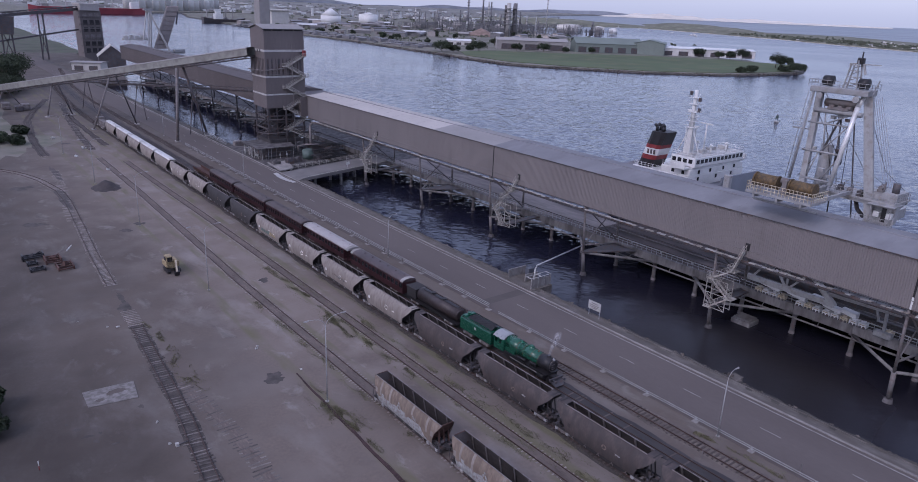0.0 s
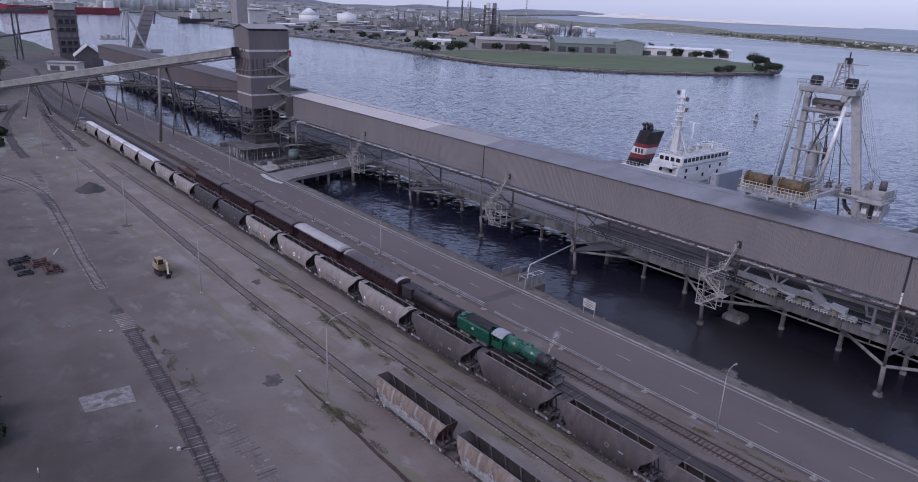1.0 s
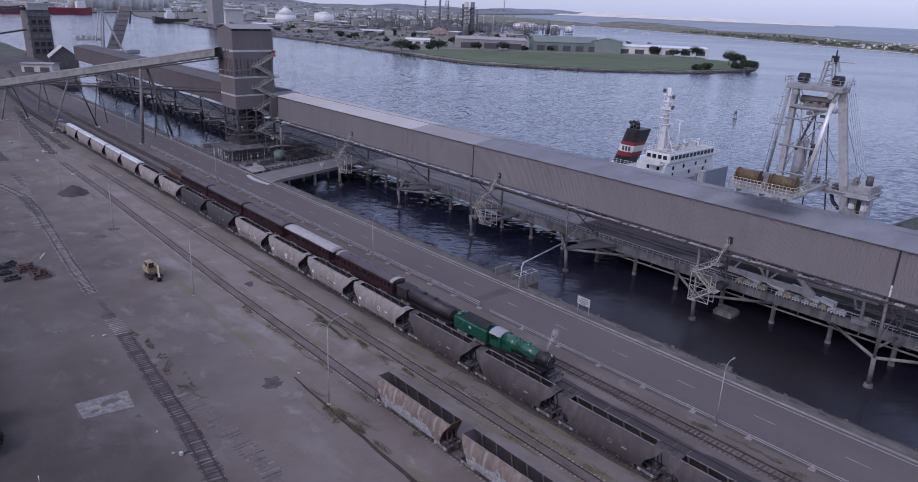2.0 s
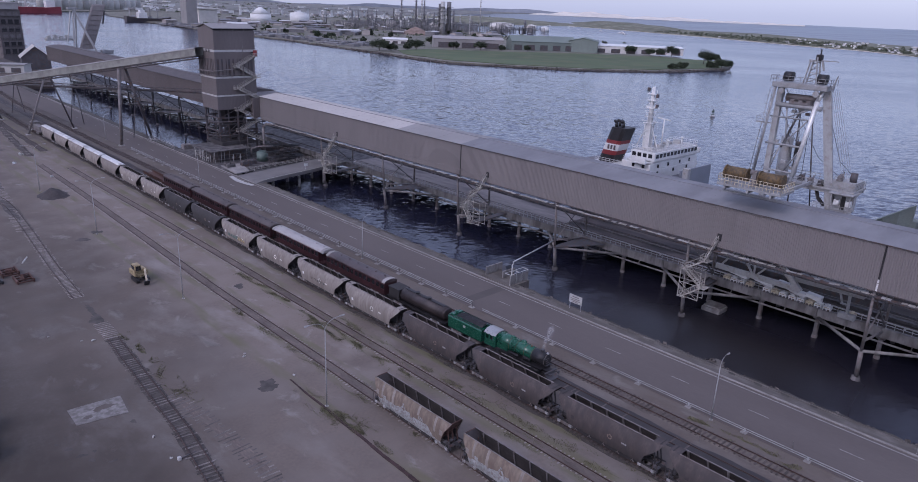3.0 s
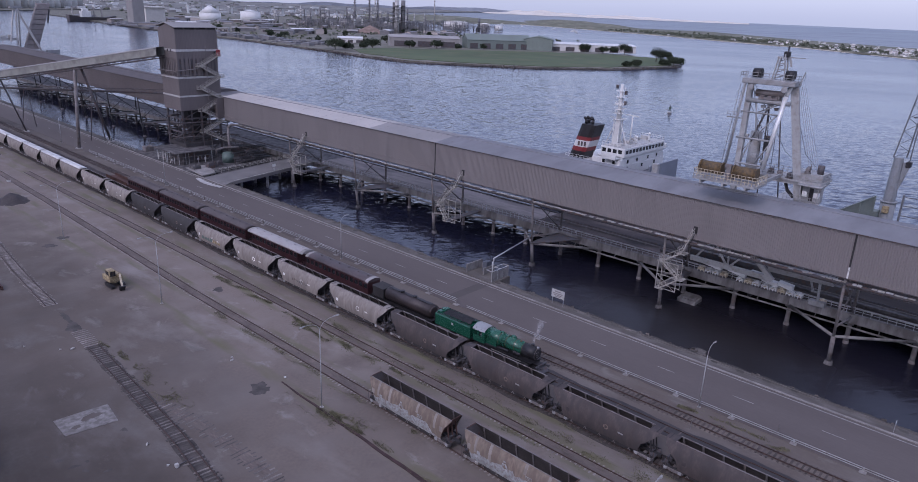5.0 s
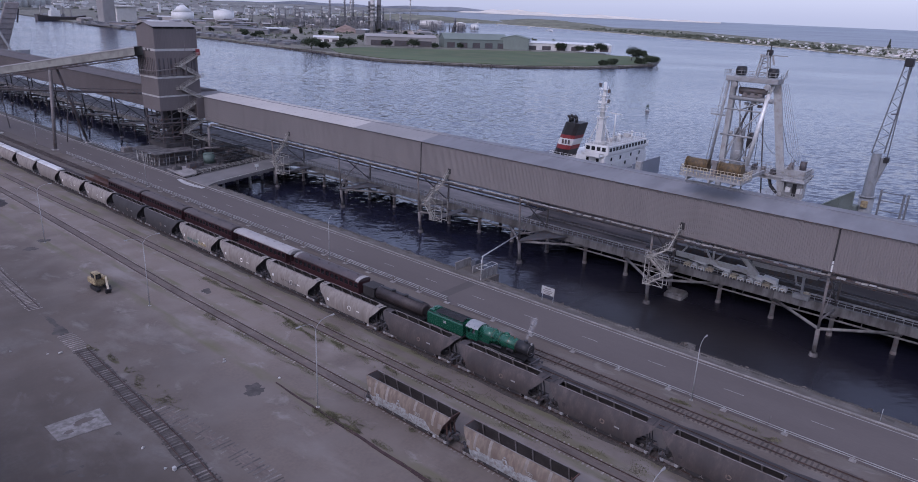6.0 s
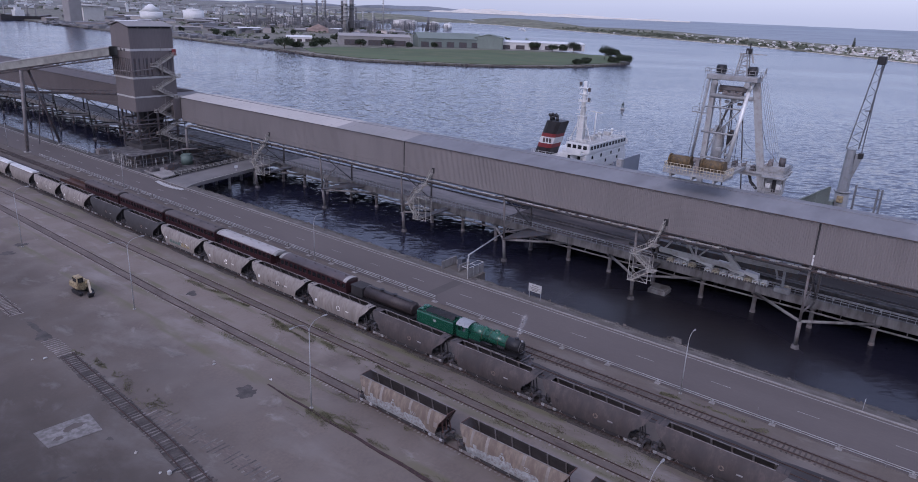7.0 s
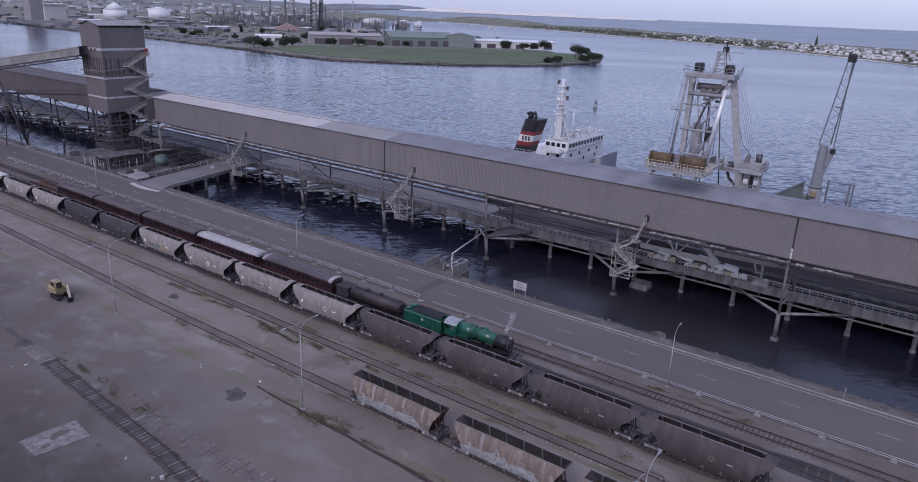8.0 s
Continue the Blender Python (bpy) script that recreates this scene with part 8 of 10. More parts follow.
loft(bm, [[(157 + u * w, 100.3 + v * w, z) for u, v in ((-1, -1), (1, -1), (1, 1), (-1, 1))] for w, z in ((0.75, 18.0), (0.5, 26.0))])
tube(bm, (157, 100.3, 24.5), (157, 100.3, 33.9), 0.72, 10, r2=0.42)
for z in (26.2, 28.4, 30.4, 32.0):
    box(bm, 156.1, 157.9, 99.2, 101.6, z, z + 0.12)
    for yy in (99.3, 101.5):
        tube(bm, (157, yy, z), (157, yy, z + 1.1), 0.07, 5)
for z, w in ((24.6, 2.4), (27.2, 1.8), (29.6, 1.3)):
    box(bm, 157 - w / 2, 157 + w / 2, 100.3 - w / 2, 100.3 + w / 2, z, z + 0.14)
    beam(bm, (157, 100.3 - w, z + 0.5), (157, 100.3 + w, z + 0.5), 0.12)
beam(bm, (157, 98.4, 28.8), (157, 102.0, 28.8), 0.25, 0.3)
for s in (-1, 1):
    beam(bm, (157, 100.3 + s * 3.2, 18.0), (157, 100.3, 25.5), 0.2)
tube(bm, (159.5, 97.6, 18.0), (159.5, 97.6, 25.6), 0.18, 8)
beam(bm, (159.5, 95.8, 25.7), (159.5, 99.6, 25.9), 0.22, 0.25)
part("radar_mast", bm, WH, ship, "white radar mast with platforms")
for k, (x, y, hgt) in enumerate(((162, 97, 1.6), (165, 99, 1.2), (169, 97, 1.8), (162, 101, 2.2))):
    bm = bmesh.new()
    tube(bm, (x, y, 18.0), (x, y, 18.0 + hgt), 0.25, 8)
    tube(bm, (x, y, 18.0 + hgt), (x, y, 18.6 + hgt), 0.4, 10, r2=0.3)
    part("dome_aerial", bm, WH, ship)
for x, y, w, l, hgt in ((160.5, 98.6, 1.2, 1.6, 1.0), (167.2, 100.2, 1.6, 1.2, 0.8), (171.5, 99.4, 1.0, 2.0, 1.1), (154.6, 97.6, 0.8, 1.2, 0.9)):
    bm = bmesh.new()
    box(bm, x - w, x + w, y - l / 2, y + l / 2, 18.0, 18.0 + hgt, bevel=0.08)
    part("deck_locker", bm, M["palegrey"], ship, "pale locker on the bridge roof")
for z, yy in ((28.6, 98.8), (31.2, 99.0), (32.6, 101.7)):
    bm = bmesh.new()
    box(bm, 156.7, 157.3, yy - 0.35, yy + 0.35, z, z + 1.0, bevel=0.08)
    part("mast_lamp", bm, M["steel"], ship, "dark lamp on the mast")
bm = bmesh.new()
box(bm, 152.8, 174.4, 95.3, 101.9, 18.0, 18.06)
part("bridge_roof", bm, M["palegrey"], ship, "dull grey bridge roof")
fun = None
for z0, z1, m in ((11.0, 15.5, "black"), (15.5, 16.7, "red"), (16.7, 18.5, "white"), (18.5, 19.5, "red"), (19.5, 22.9, "black")):
    bm = bmesh.new()

    def ring(z):
        o = (z - 16.5) * -0.34
        w = 5.0 - (z - 12.8) * 0.06
        return [(152.2, 106.2 + o, z), (152.2 + w, 106.2 + o, z), (152.7 + w, 107.2 + o, z), (152.2 + w, 110.6 + o, z), (152.2, 110.6 + o, z), (151.7, 109.6 + o, z), (151.7, 107.2 + o, z)]
    loft(bm, [ring(z0), ring(z1)])
    if fun is None:
        fun = part("funnel", bm, M[m], ship, "black funnel with red and white bands")
    else:
        part("funnel_band", bm, M[m], fun)
for k in range(3):
    bm = bmesh.new()
    y = 108.3 - k * 0.95
    box(bm, 151.62, 151.69, y, y + 0.6, 17.0, 18.2)
    part("letter_block", bm, M["steel"], fun, "plain dark block mark")
for x, y in ((153.5, 106), (154.6, 106.6), (155.0, 108), (153.2, 107.8)):
    bm = bmesh.new()
    path_tube(bm, [(x, y, 22.9), (x, y, 24.0), (x, y + 0.7, 24.5)], 0.4, 10)
    part("exhaust_pipe", bm, M["black"], fun)
# hatches and deck crane forward of the bridge
for y0 in (70, 44, 18, -8):
    bm = bmesh.new()
    box(bm, 154.5, 168.5, y0, y0 + 18, 6.0, 8.0, bevel=0.1)
    part("hatch_cover", bm, M["grey"], ship, "grey steel hatch cover")
bm = bmesh.new()
box(bm, 156.5, 172.5, 89.3, 89.8, 6.0, 13.9, bevel=0.05)
part("hatch_cover", bm, material("hatch_panel", (0.165, 0.18, 0.21), 0.6, var=0.1, big=0.2, fine=1.5), ship, "raised folded hatch panel")
bm = bmesh.new()
box(bm, 154.7, 156.0, 86.4, 88.0, 6.0, 15.2, bevel=0.1)
part("deck_post", bm, M["grey"], ship)
CG = material("crane_grey_paint", (0.205, 0.217, 0.230), 0.5, var=0.08, big=0.3, fine=3, dirt=(0.16, 0.16, 0.165), cover=0.36)
CJ = material("crane_jib_paint", (0.135, 0.142, 0.155), 0.55, var=0.15, big=0.4, fine=3)
crane = thing("deck_crane", (160.4, 35.4, 6.0), "grey pedestal deck crane with raised lattice jib", "crane")
bm = bmesh.new()
tube(bm, (160.4, 35.4, 6.0), (160.4, 35.4, 15.3), 1.5, 18)
part("pedestal", bm, CG, crane)
bm = bmesh.new()
tube(bm, (160.4, 35.4, 15.3), (160.4, 35.4, 15.6), 1.7, 18)
loft(bm, [[(160.4 + r * math.cos(k * math.tau / 12), 35.4 + r * 0.85 * math.sin(k * math.tau / 12), z) for k in range(12)] for r, z in ((1.4, 15.6), (1.25, 21.5), (1.05, 25.0))])
part("crane_house", bm, CG, crane)
bm = bmesh.new()
box(bm, 158.3, 158.9, 34.7, 36.0, 13.2, 14.7, bevel=0.1)
part("floodlight_box", bm, M["yellow"], crane, "yellow box on the pedestal")
tip = (160.6, 33.4, 44.4)
for s in (-0.8, 0.8):
    bm = bmesh.new()
    beam(bm, (160.4 + s * 1.1, 35.3 - s * 1.3, 25.0), (tip[0] + s * 0.6, tip[1] - s * 0.7, tip[2]), 0.24, 0.26)
    part("jib_chord", bm, CJ, crane)
bm = bmesh.new()
for k in range(14):
    p, q = lerp((159.5, 36.3, 25.0), (160.1, 34.0, 44.4), (k + (k % 2)) / 14), lerp((161.3, 34.3, 25.0), (161.1, 32.8, 44.4), (k + 1 - (k % 2)) / 14)
    beam(bm, p, q, 0.10)
part("jib_lacing", bm, CJ, crane)
bm = bmesh.new()
box(bm, 159.6, 161.6, 32.6, 34.2, 43.2, 44.9, bevel=0.15)
part("jib_head", bm, M["black"], crane)
bm = bmesh.new()
for s in (-0.4, 0.4):
    path_tube(bm, [(160.4 + s, 33.4, 23.6), (160.6 + s, 33.2, 43.5)], 0.07, 5)
part("hoist_rope", bm, CJ, crane)
bm = bmesh.new()
loft(bm, [[(160.0, 34.4, 18.0), (160.8, 34.4, 18.0), (160.8, 34.2, 18.6), (160.0, 34.2, 18.6)], [(160.0, 34.4, 24.2), (160.8, 34.4, 24.2), (160.8, 32.9, 24.0), (160.0, 32.9, 24.0)]])
part("counter_arm", bm, CG, crane)
bm = bmesh.new()
box(bm, 159.7, 161.1, 32.9, 33.9, 23.2, 24.4, bevel=0.15)
part("rope_sheave", bm, M["black"], crane)
bm = bmesh.new()
beam(bm, (159.7, 34.4, 33.5), (161.3, 33.3, 33.5), 0.22)
part("jib_spreader", bm, M["steel"], crane)
bm = bmesh.new()
loft(bm, [[(x + 0.2 * s_, y + 0.15 * s_, z) for x, y, z in ((157.4, 37.6, 16.6), (153.6, 44.6, 11.8), (153.6, 44.6, 6.0), (157.4, 37.6, 6.0))] for s_ in (-1, 1)])
for u in (0.0, 0.33, 0.66, 1.0):
    p = lerp((157.1, 37.4, 16.7), (153.3, 44.4, 11.9), u)
    beam(bm, (p[0], p[1], 6.0), p, 0.3)
beam(bm, (157.2, 37.4, 16.7), (153.4, 44.5, 11.9), 0.5, 0.25)
box(bm, 157.0, 159.5, 36.4, 38.4, 6.0, 13.5, bevel=0.1)
part("jib_rest", bm, material("green_grey_deck_paint", (0.120, 0.142, 0.132), 0.6, var=0.15, big=0.3, fine=3), crane, "green-grey braced jib rest")
bm = bmesh.new()
for y, top in ((33.2, 17.0), (28.8, 16.8), (28.0, 16.8)):
    box(bm, 162.3, 162.8, y - 0.2, y + 0.2, 6.0, top)
for z in (12.4, 14.6, 16.5):
    beam(bm, (162.5, 28.0, z), (162.5, 33.2, z), 0.18)
part("mast_frame", bm, CJ, crane)

# ---- loose things in the yard ----
def blob(bm, x, y, rx, ry, z, seed, n=22, rough=0.28):
    """A flat irregular patch."""
    r = random.Random(seed)
    ph = [r.uniform(0, 6.28) for _ in range(4)]
    vs = []
    for k in range(n):
        a0 = k * math.tau / n
        s = 1 + rough * (math.sin(2 * a0 + ph[0]) * 0.5 + math.sin(3 * a0 + ph[1]) * 0.4 + math.sin(5 * a0 + ph[2]) * 0.3 + math.sin(9 * a0 + ph[3]) * 0.2)
        s += rough * 0.9 * noise.fractal(Vector((math.cos(a0) * 2.2, math.sin(a0) * 2.2, seed * 1.7)), 0.9, 2.2, 4)
        vs.append(bm.verts.new((x + rx * s * math.cos(a0), y + ry * s * math.sin(a0), z)))
    bm.faces.new(vs)


slab = thing("concrete_slab", (16.5, 91, 0), "bare pale concrete slab with dark stains set in the dirt", "slab")
bm = bmesh.new()
prism_z(bm, [(13.4, 89.3), (16.2, 88.9), (19.3, 88.4), (19.9, 93.1), (16.6, 93.5), (13.5, 93.7)], -0.1, 0.07)
part("slab_top", bm, material("old_slab", (0.195, 0.182, 0.174), 0.9, var=0.2, big=0.4, fine=3, dirt=(0.12, 0.108, 0.10), cover=0.47), slab)
bm = bmesh.new()
blob(bm, 17.3, 91.6, 1.1, 0.7, 0.075, 3)
part("stain", bm, M["yard"], slab, "dark damp stain")
bm = bmesh.new()
blob(bm, 15.0, 90.4, 0.6, 0.35, 0.075, 5)
part("stain", bm, M["yard"], slab)

OILY = material("oil_stain", (0.062, 0.054, 0.050), 0.85, var=0.3, big=0.6, fine=4)
for k, (x, y, rx, ry) in enumerate(((36.2, 83.0, 1.9, 1.7), (25.2, 119.6, 1.1, 2.6), (25.6, 123.4, 0.6, 4.2), (49.8, 118.5, 1.1, 1.4), (19.0, 86.0, 0.5, 0.5), (22.2, 80.2, 0.6, 0.4), (43.3, 274.0, 2.0, 1.2), (36, 163, 1.6, 1.4), (22.3, 214.3, 3.4, 2.6), (19.8, 177.6, 3.0, 2.0), (39.8, 166.8, 1.5, 1.3), (29.4, 199.0, 1.5, 13.0), (32.6, 228.0, 1.0, 12.0), (11.2, 84.9, 0.5, 0.5), (12.0, 82.6, 0.7, 0.4), (12.6, 81.0, 0.4, 0.5), (14.4, 79.3, 0.5, 0.3), (13.4, 82.6, 0.3, 0.3), (10.4, 86.6, 0.3, 0.3))):
    bm = bmesh.new()
    blob(bm, x, y, rx * 0.8, ry * 0.8, 0.008 + 0.005 * (k % 4), 20 + k, n=110, rough=0.34)
    solid("oil_stain", bm, OILY, "dark oily stain on the yard dirt", "stain", group="yard stains", kind="structure", at=(x, y, 0))
heap = bmesh.new()
grid_sheet(heap, [36.5 + 0.5 * k for k in range(19)], [199 + 0.6 * k for k in range(19)], lambda x, y: max(-0.05, 2.4 * (1 - math.hypot((x - 41) / 3.6, (y - 204.5) / 4.4)) + 0.22 * math.sin(x * 2.1) * math.sin(y * 1.7)))
solid("coal_mound", heap, M["inside"], "small dark heap of spilled coal on the yard", "heap", at=(41, 204, 0))
for k, (x, y, s, m) in enumerate(((37.6, 92.8, 0.24, "palegrey"), (38.0, 93.5, 0.22, "concrete"), (17.4, 117.5, 0.18, "concrete"), (20.9, 113.0, 0.16, "concrete"), (22.3, 112.0, 0.28, "palegrey"), (46.2, 226, 0.5, "white"), (42, 250, 0.6, "white"), (46.5, 262, 0.7, "palegrey"), (19.5, 75.5, 0.2, "palegrey"), (41, 285, 0.7, "palegrey"), (40.4, 83.2, 0.22, "white"), (19.6, 81.0, 0.2, "concrete"))):
    bm = bmesh.new()
    rubble(bm, (x, y, s * 0.4), s, rng)
    rubble(bm, (x + s, y + 0.3 * s, s * 0.25), s * 0.6, rng)
    solid("concrete_lump", bm, M[m], "pale broken concrete lump lying on the dirt", "rubble", group="yard rubble", at=(x, y, 0))
stake = thing("marker_stake", (6.3, 78.8, 0), "short red and white marker stake", "stake")
for name, m, z0, z1 in (("stake_foot", "red", 0.0, 0.55), ("stake_top", "white", 0.55, 1.2)):
    bm = bmesh.new()
    tube(bm, (6.3, 78.8, z0), (6.3, 78.8, z1), 0.05, 8)
    part(name, bm, M[m], stake)
bm = bmesh.new()
beam(bm, (20.3, 74.6, 0.12), (22.2, 74.9, 0.12), 0.10, 0.10, mi=1)
box(bm, 19.95, 20.35, 74.35, 74.8, 0, 0.45, bevel=0.05)
solid("switch_lever", bm, [M["palegrey"], M["steel"]], "white-topped switch stand beside the old track", "switch stand", at=(20.2, 74.6, 0))

# small crawler excavator
dg = thing("excavator", (37.0, 132.5, 0), "small yellow crawler excavator parked on the dirt", "excavator")
for s in (-1, 1):
    bm = bmesh.new()
    loft(bm, [[(37 + s * 0.95 + u * 0.28, y, z) for y, z in ((130.9, 0.25), (131.2, 0.0), (133.8, 0.0), (134.1, 0.25), (134.1, 0.55), (133.8, 0.75), (131.2, 0.75), (130.9, 0.55))] for u in (-1, 1)])
    part("crawler_track", bm, M["black"], dg)
bm = bmesh.new()
box(bm, 35.8, 38.3, 131.9, 134.9, 0.95, 2.1, bevel=0.15)
tube(bm, (37, 132.7, 0.7), (37, 132.7, 0.95), 0.7, 14)
part("body", bm, M["yellow"], dg)
bm = bmesh.new()
box(bm, 35.8, 37.0, 131.5, 133.2, 2.0, 3.4, bevel=0.10)
cabp = part("cab", bm, M["yellow"], dg)
bm = bmesh.new()
box(bm, 35.77, 35.8, 131.7, 133.0, 2.5, 3.2)
box(bm, 36.0, 36.9, 131.46, 131.5, 2.3, 3.2)
part("cab_window", bm, M["glass"], cabp)
bm = bmesh.new()
beam(bm, (37.4, 132.2, 1.9), (37.2, 130.2, 2.9), 0.35, 0.5)
part("boom", bm, M["yellow"], dg)
bm = bmesh.new()
beam(bm, (37.2, 130.3, 2.9), (37.0, 129.3, 0.9), 0.3, 0.38)
part("arm", bm, M["cream"], dg)
bm = bmesh.new()
loft(bm, [[(36.5, 129.6, 1.0), (37.5, 129.6, 1.0), (37.5, 128.9, 0.9), (36.5, 128.9, 0.9)], [(36.6, 129.8, 0.12), (37.4, 129.8, 0.12), (37.4, 129.3, 0.05), (36.6, 129.3, 0.05)]])
part("bucket", bm, M["black"], dg)

# scrap machinery
for k, (x, y, w, l, hgt, m, lab) in enumerate(((16.2, 153.2, 3.6, 2.0, 1.2, "black", "black scrapped machine frame lying on the dirt"), (15.6, 149.8, 1.6, 1.6, 0.7, "black", "dark steel scrap box lying on the dirt"), (16.0, 146.0, 2.4, 1.7, 0.6, "black", "dark steel scrap sled lying on the dirt"), (19.2, 150.0, 2.6, 3.6, 0.9, "rust", "red-brown rusted machine frame lying on the dirt"), (20.5, 145.2, 2.6, 4.0, 0.7, "rust", "rusted red harrow frame lying on the dirt"))):
    sc = thing("scrap_frame", (x, y, 0), lab, "scrap", group="scrap machinery")
    for j in range(4):
        bm = bmesh.new()
        beam(bm, (x - w / 2, y - l / 2 + l * j / 3, hgt * 0.5), (x + w / 2, y - l / 2 + l * j / 3, hgt * (0.5 + 0.1 * (j % 2))), 0.22, 0.25)
        part("cross_member", bm, M[m], sc)
    for s in (-1, 1):
        bm = bmesh.new()
        beam(bm, (x + s * w / 2, y - l / 2, hgt * 0.5), (x + s * w / 2, y + l / 2, hgt * 0.5), 0.25, hgt)
        part("side_member", bm, M[m], sc)
    bm = bmesh.new()
    rubble(bm, (x, y, hgt * 0.45), min(w, l) * 0.33, rng)
    tube(bm, (x - w * 0.3, y - l * 0.2, 0.2), (x + w * 0.4, y + l * 0.3, hgt), 0.15, 8)
    part("tangled_part", bm, M[m], sc)
bm = bmesh.new()
beam(bm, (22.3, 154.0, 0.3), (23.6, 155.6, 0.9), 0.2)
solid("bent_pipe_scrap", bm, M["palegrey"], "pale bent pipe among the scrap", "scrap pipe", at=(22.3, 154, 0))

# weeds along the sidings
bm = bmesh.new()
wr = random.Random(11)
for k in range(60000):
    x0, s, y0, y1 = wr.choice(((T_MID - 1.3, 0.35, 30, 75), (T_MID - 1.3, 0.5, 84, 112), (T_MID + 0.2, 0.3, 40, 120), (T_NEAR + 1.4, 0.3, 40, 75), (39.2, 0.4, 50, 80), (T_ROW - 1.7, 0.3, 15, 120), (T_NEAR - 1.4, 0.4, 60, 110), (26.5, 0.6, 85, 112), (75.2, 0.5, 25, 40), (T_MID - 2.3, 0.6, 88, 98), (T_MID + 1.5, 0.45, 20, 95), (T_MID + 1.5, 0.45, 20, 95), (T_MID + 2.6, 0.7, 20, 70), (T_MID - 1.6, 0.6, 70, 125), (T_MID - 1.6, 0.6, 70, 125), (39.4, 0.8, 64, 76)))
    x, y = wr.gauss(x0, s), wr.uniform(y0, y1)
    if noise.noise(Vector((x * 0.9, y * 0.35, x0))) < wr.uniform(-0.05, 0.30):
        continue
    hgt = wr.uniform(0.03, 0.16)
    for j in range(3):
        a0 = wr.uniform(0, 6.28)
        d = Vector((math.cos(a0), math.sin(a0), 0)) * wr.uniform(0.04, 0.11)
        sdv = Vector((-d.y, d.x, 0)) * 0.5
        o = Vector((x, y, 0))
        bm.faces.new([bm.verts.new(p) for p in (o - sdv, o + sdv, o + d + Vector((0, 0, hgt)))])
solid("weeds", bm, M["weeds"], "thin olive weeds straggling along the sidings", "weeds", kind="stuff")

# steam at the chimney
sm = bpy.data.materials.new("steam")
sm.use_nodes = True
sb = sm.node_tree.nodes["Principled BSDF"]
sb.inputs["Base Color"].default_value, sb.inputs["Roughness"].default_value = (0.85, 0.85, 0.87, 1), 1.0
sb.inputs["Alpha"].default_value = 0.035
bm = bmesh.new()
for k in range(16):
    u = k / 15
    m = Matrix.LocRotScale((X + 0.9 * u + rng.gauss(0, 0.1), 60.5 - 0.6 * u + rng.gauss(0, 0.1), 4.3 + 3.0 * u), Euler((k, k * 2, k * 3)), [0.16 + 0.34 * u * (1 + 0.3 * math.sin(k * 2.3))] * 3)
    bmesh.ops.create_icosphere(bm, subdivisions=2, radius=1, matrix=m)
for f in bm.faces:
    f.smooth = True
for v in bm.verts:
    v.co += Vector(noise.noise_vector(v.co * 1.7)) * 0.16
solid("steam_plume", bm, sm, "thin white steam drifting from the locomotive chimney", "steam", kind="stuff", at=(X, 60.5, 4.1))


# ---- trees ----
def leaf_cloud(bm, c, r, count, size, rng, flat=0.8):
    """Small tilted leaf faces scattered through an uneven ball."""
    for k in range(count):
        d = Vector((rng.gauss(0, 1), rng.gauss(0, 1), rng.gauss(0, 1) * flat)).normalized() * r * (rng.random() ** 0.4)
        o = Vector(c) + Vector((d.x, d.y, d.z * flat))
        a0 = Vector((rng.gauss(0, 1), rng.gauss(0, 1), rng.gauss(0, 1))).normalized() * size * rng.uniform(0.6, 1.3)
        b0 = a0.cross(Vector((rng.gauss(0, 1), rng.gauss(0, 1), rng.gauss(0, 1)))).normalized() * size * rng.uniform(0.5, 1.0)
        bm.faces.new([bm.verts.new(p) for p in (o - a0, o + b0, o + a0, o - b0)])


def tree(at, hgt, spread, seed, label, size=0.35, count=60, clumps=14, group="island trees", mat=None):
    r = random.Random(seed)
    x, y, z = at
    t = thing("tree", at, label, "tree", group=group)
    bm = bmesh.new()
    top = Vector((x + r.gauss(0, 0.3), y + r.gauss(0, 0.3), z + hgt * 0.62))
    tube(bm, at, top, hgt * 0.035, 7, r2=hgt * 0.014)
    centres = []
    for k in range(clumps):
        a0 = r.uniform(0, 6.28)
        q = r.uniform(0.25, 1.0)
        c = Vector((x + math.cos(a0) * spread * q * 0.62, y + math.sin(a0) * spread * q * 0.62, z + hgt * r.uniform(0.42, 0.9) * (1.05 - 0.2 * q)))
        centres.append(c)
        if k < 7:
            tube(bm, Vector(at).lerp(top, r.uniform(0.5, 0.95)), c, hgt * 0.014, 5, r2=hgt * 0.005)
    part("trunk", bm, M["bark"], t)
    bm = bmesh.new()
    for c in centres:
        leaf_cloud(bm, c, spread * r.uniform(0.22, 0.40), count, size, r)
    part("crown", bm, mat or M["leaf"], t)
    return t


GZ = WATER + 2.3
for k, (x, y, hgt, sp) in enumerate(((519, 690, 13, 11), (532, 684, 8, 7), (585, 700, 12, 9), (570, 700, 7, 6), (672, 672, 11, 8), (640, 690, 9, 7), (865, 567, 12, 8), (850, 527, 10, 6), (858, 516, 10, 6), (873, 507, 14, 10), (790, 416, 16, 11), (800, 408, 12, 7), (755, 376, 9, 8), (770, 378, 8, 7), (742, 381, 6, 6), (690, 388, 6, 6), (675, 390, 5, 5), (730, 640, 7, 5), (700, 660, 6, 5))):
    tree((x, y, GZ - 0.2), hgt * 1.05, sp * 1.4, 100 + k, "dark green spreading tree on the island field", size=0.55, count=130, clumps=20)
works = random.Random(77)
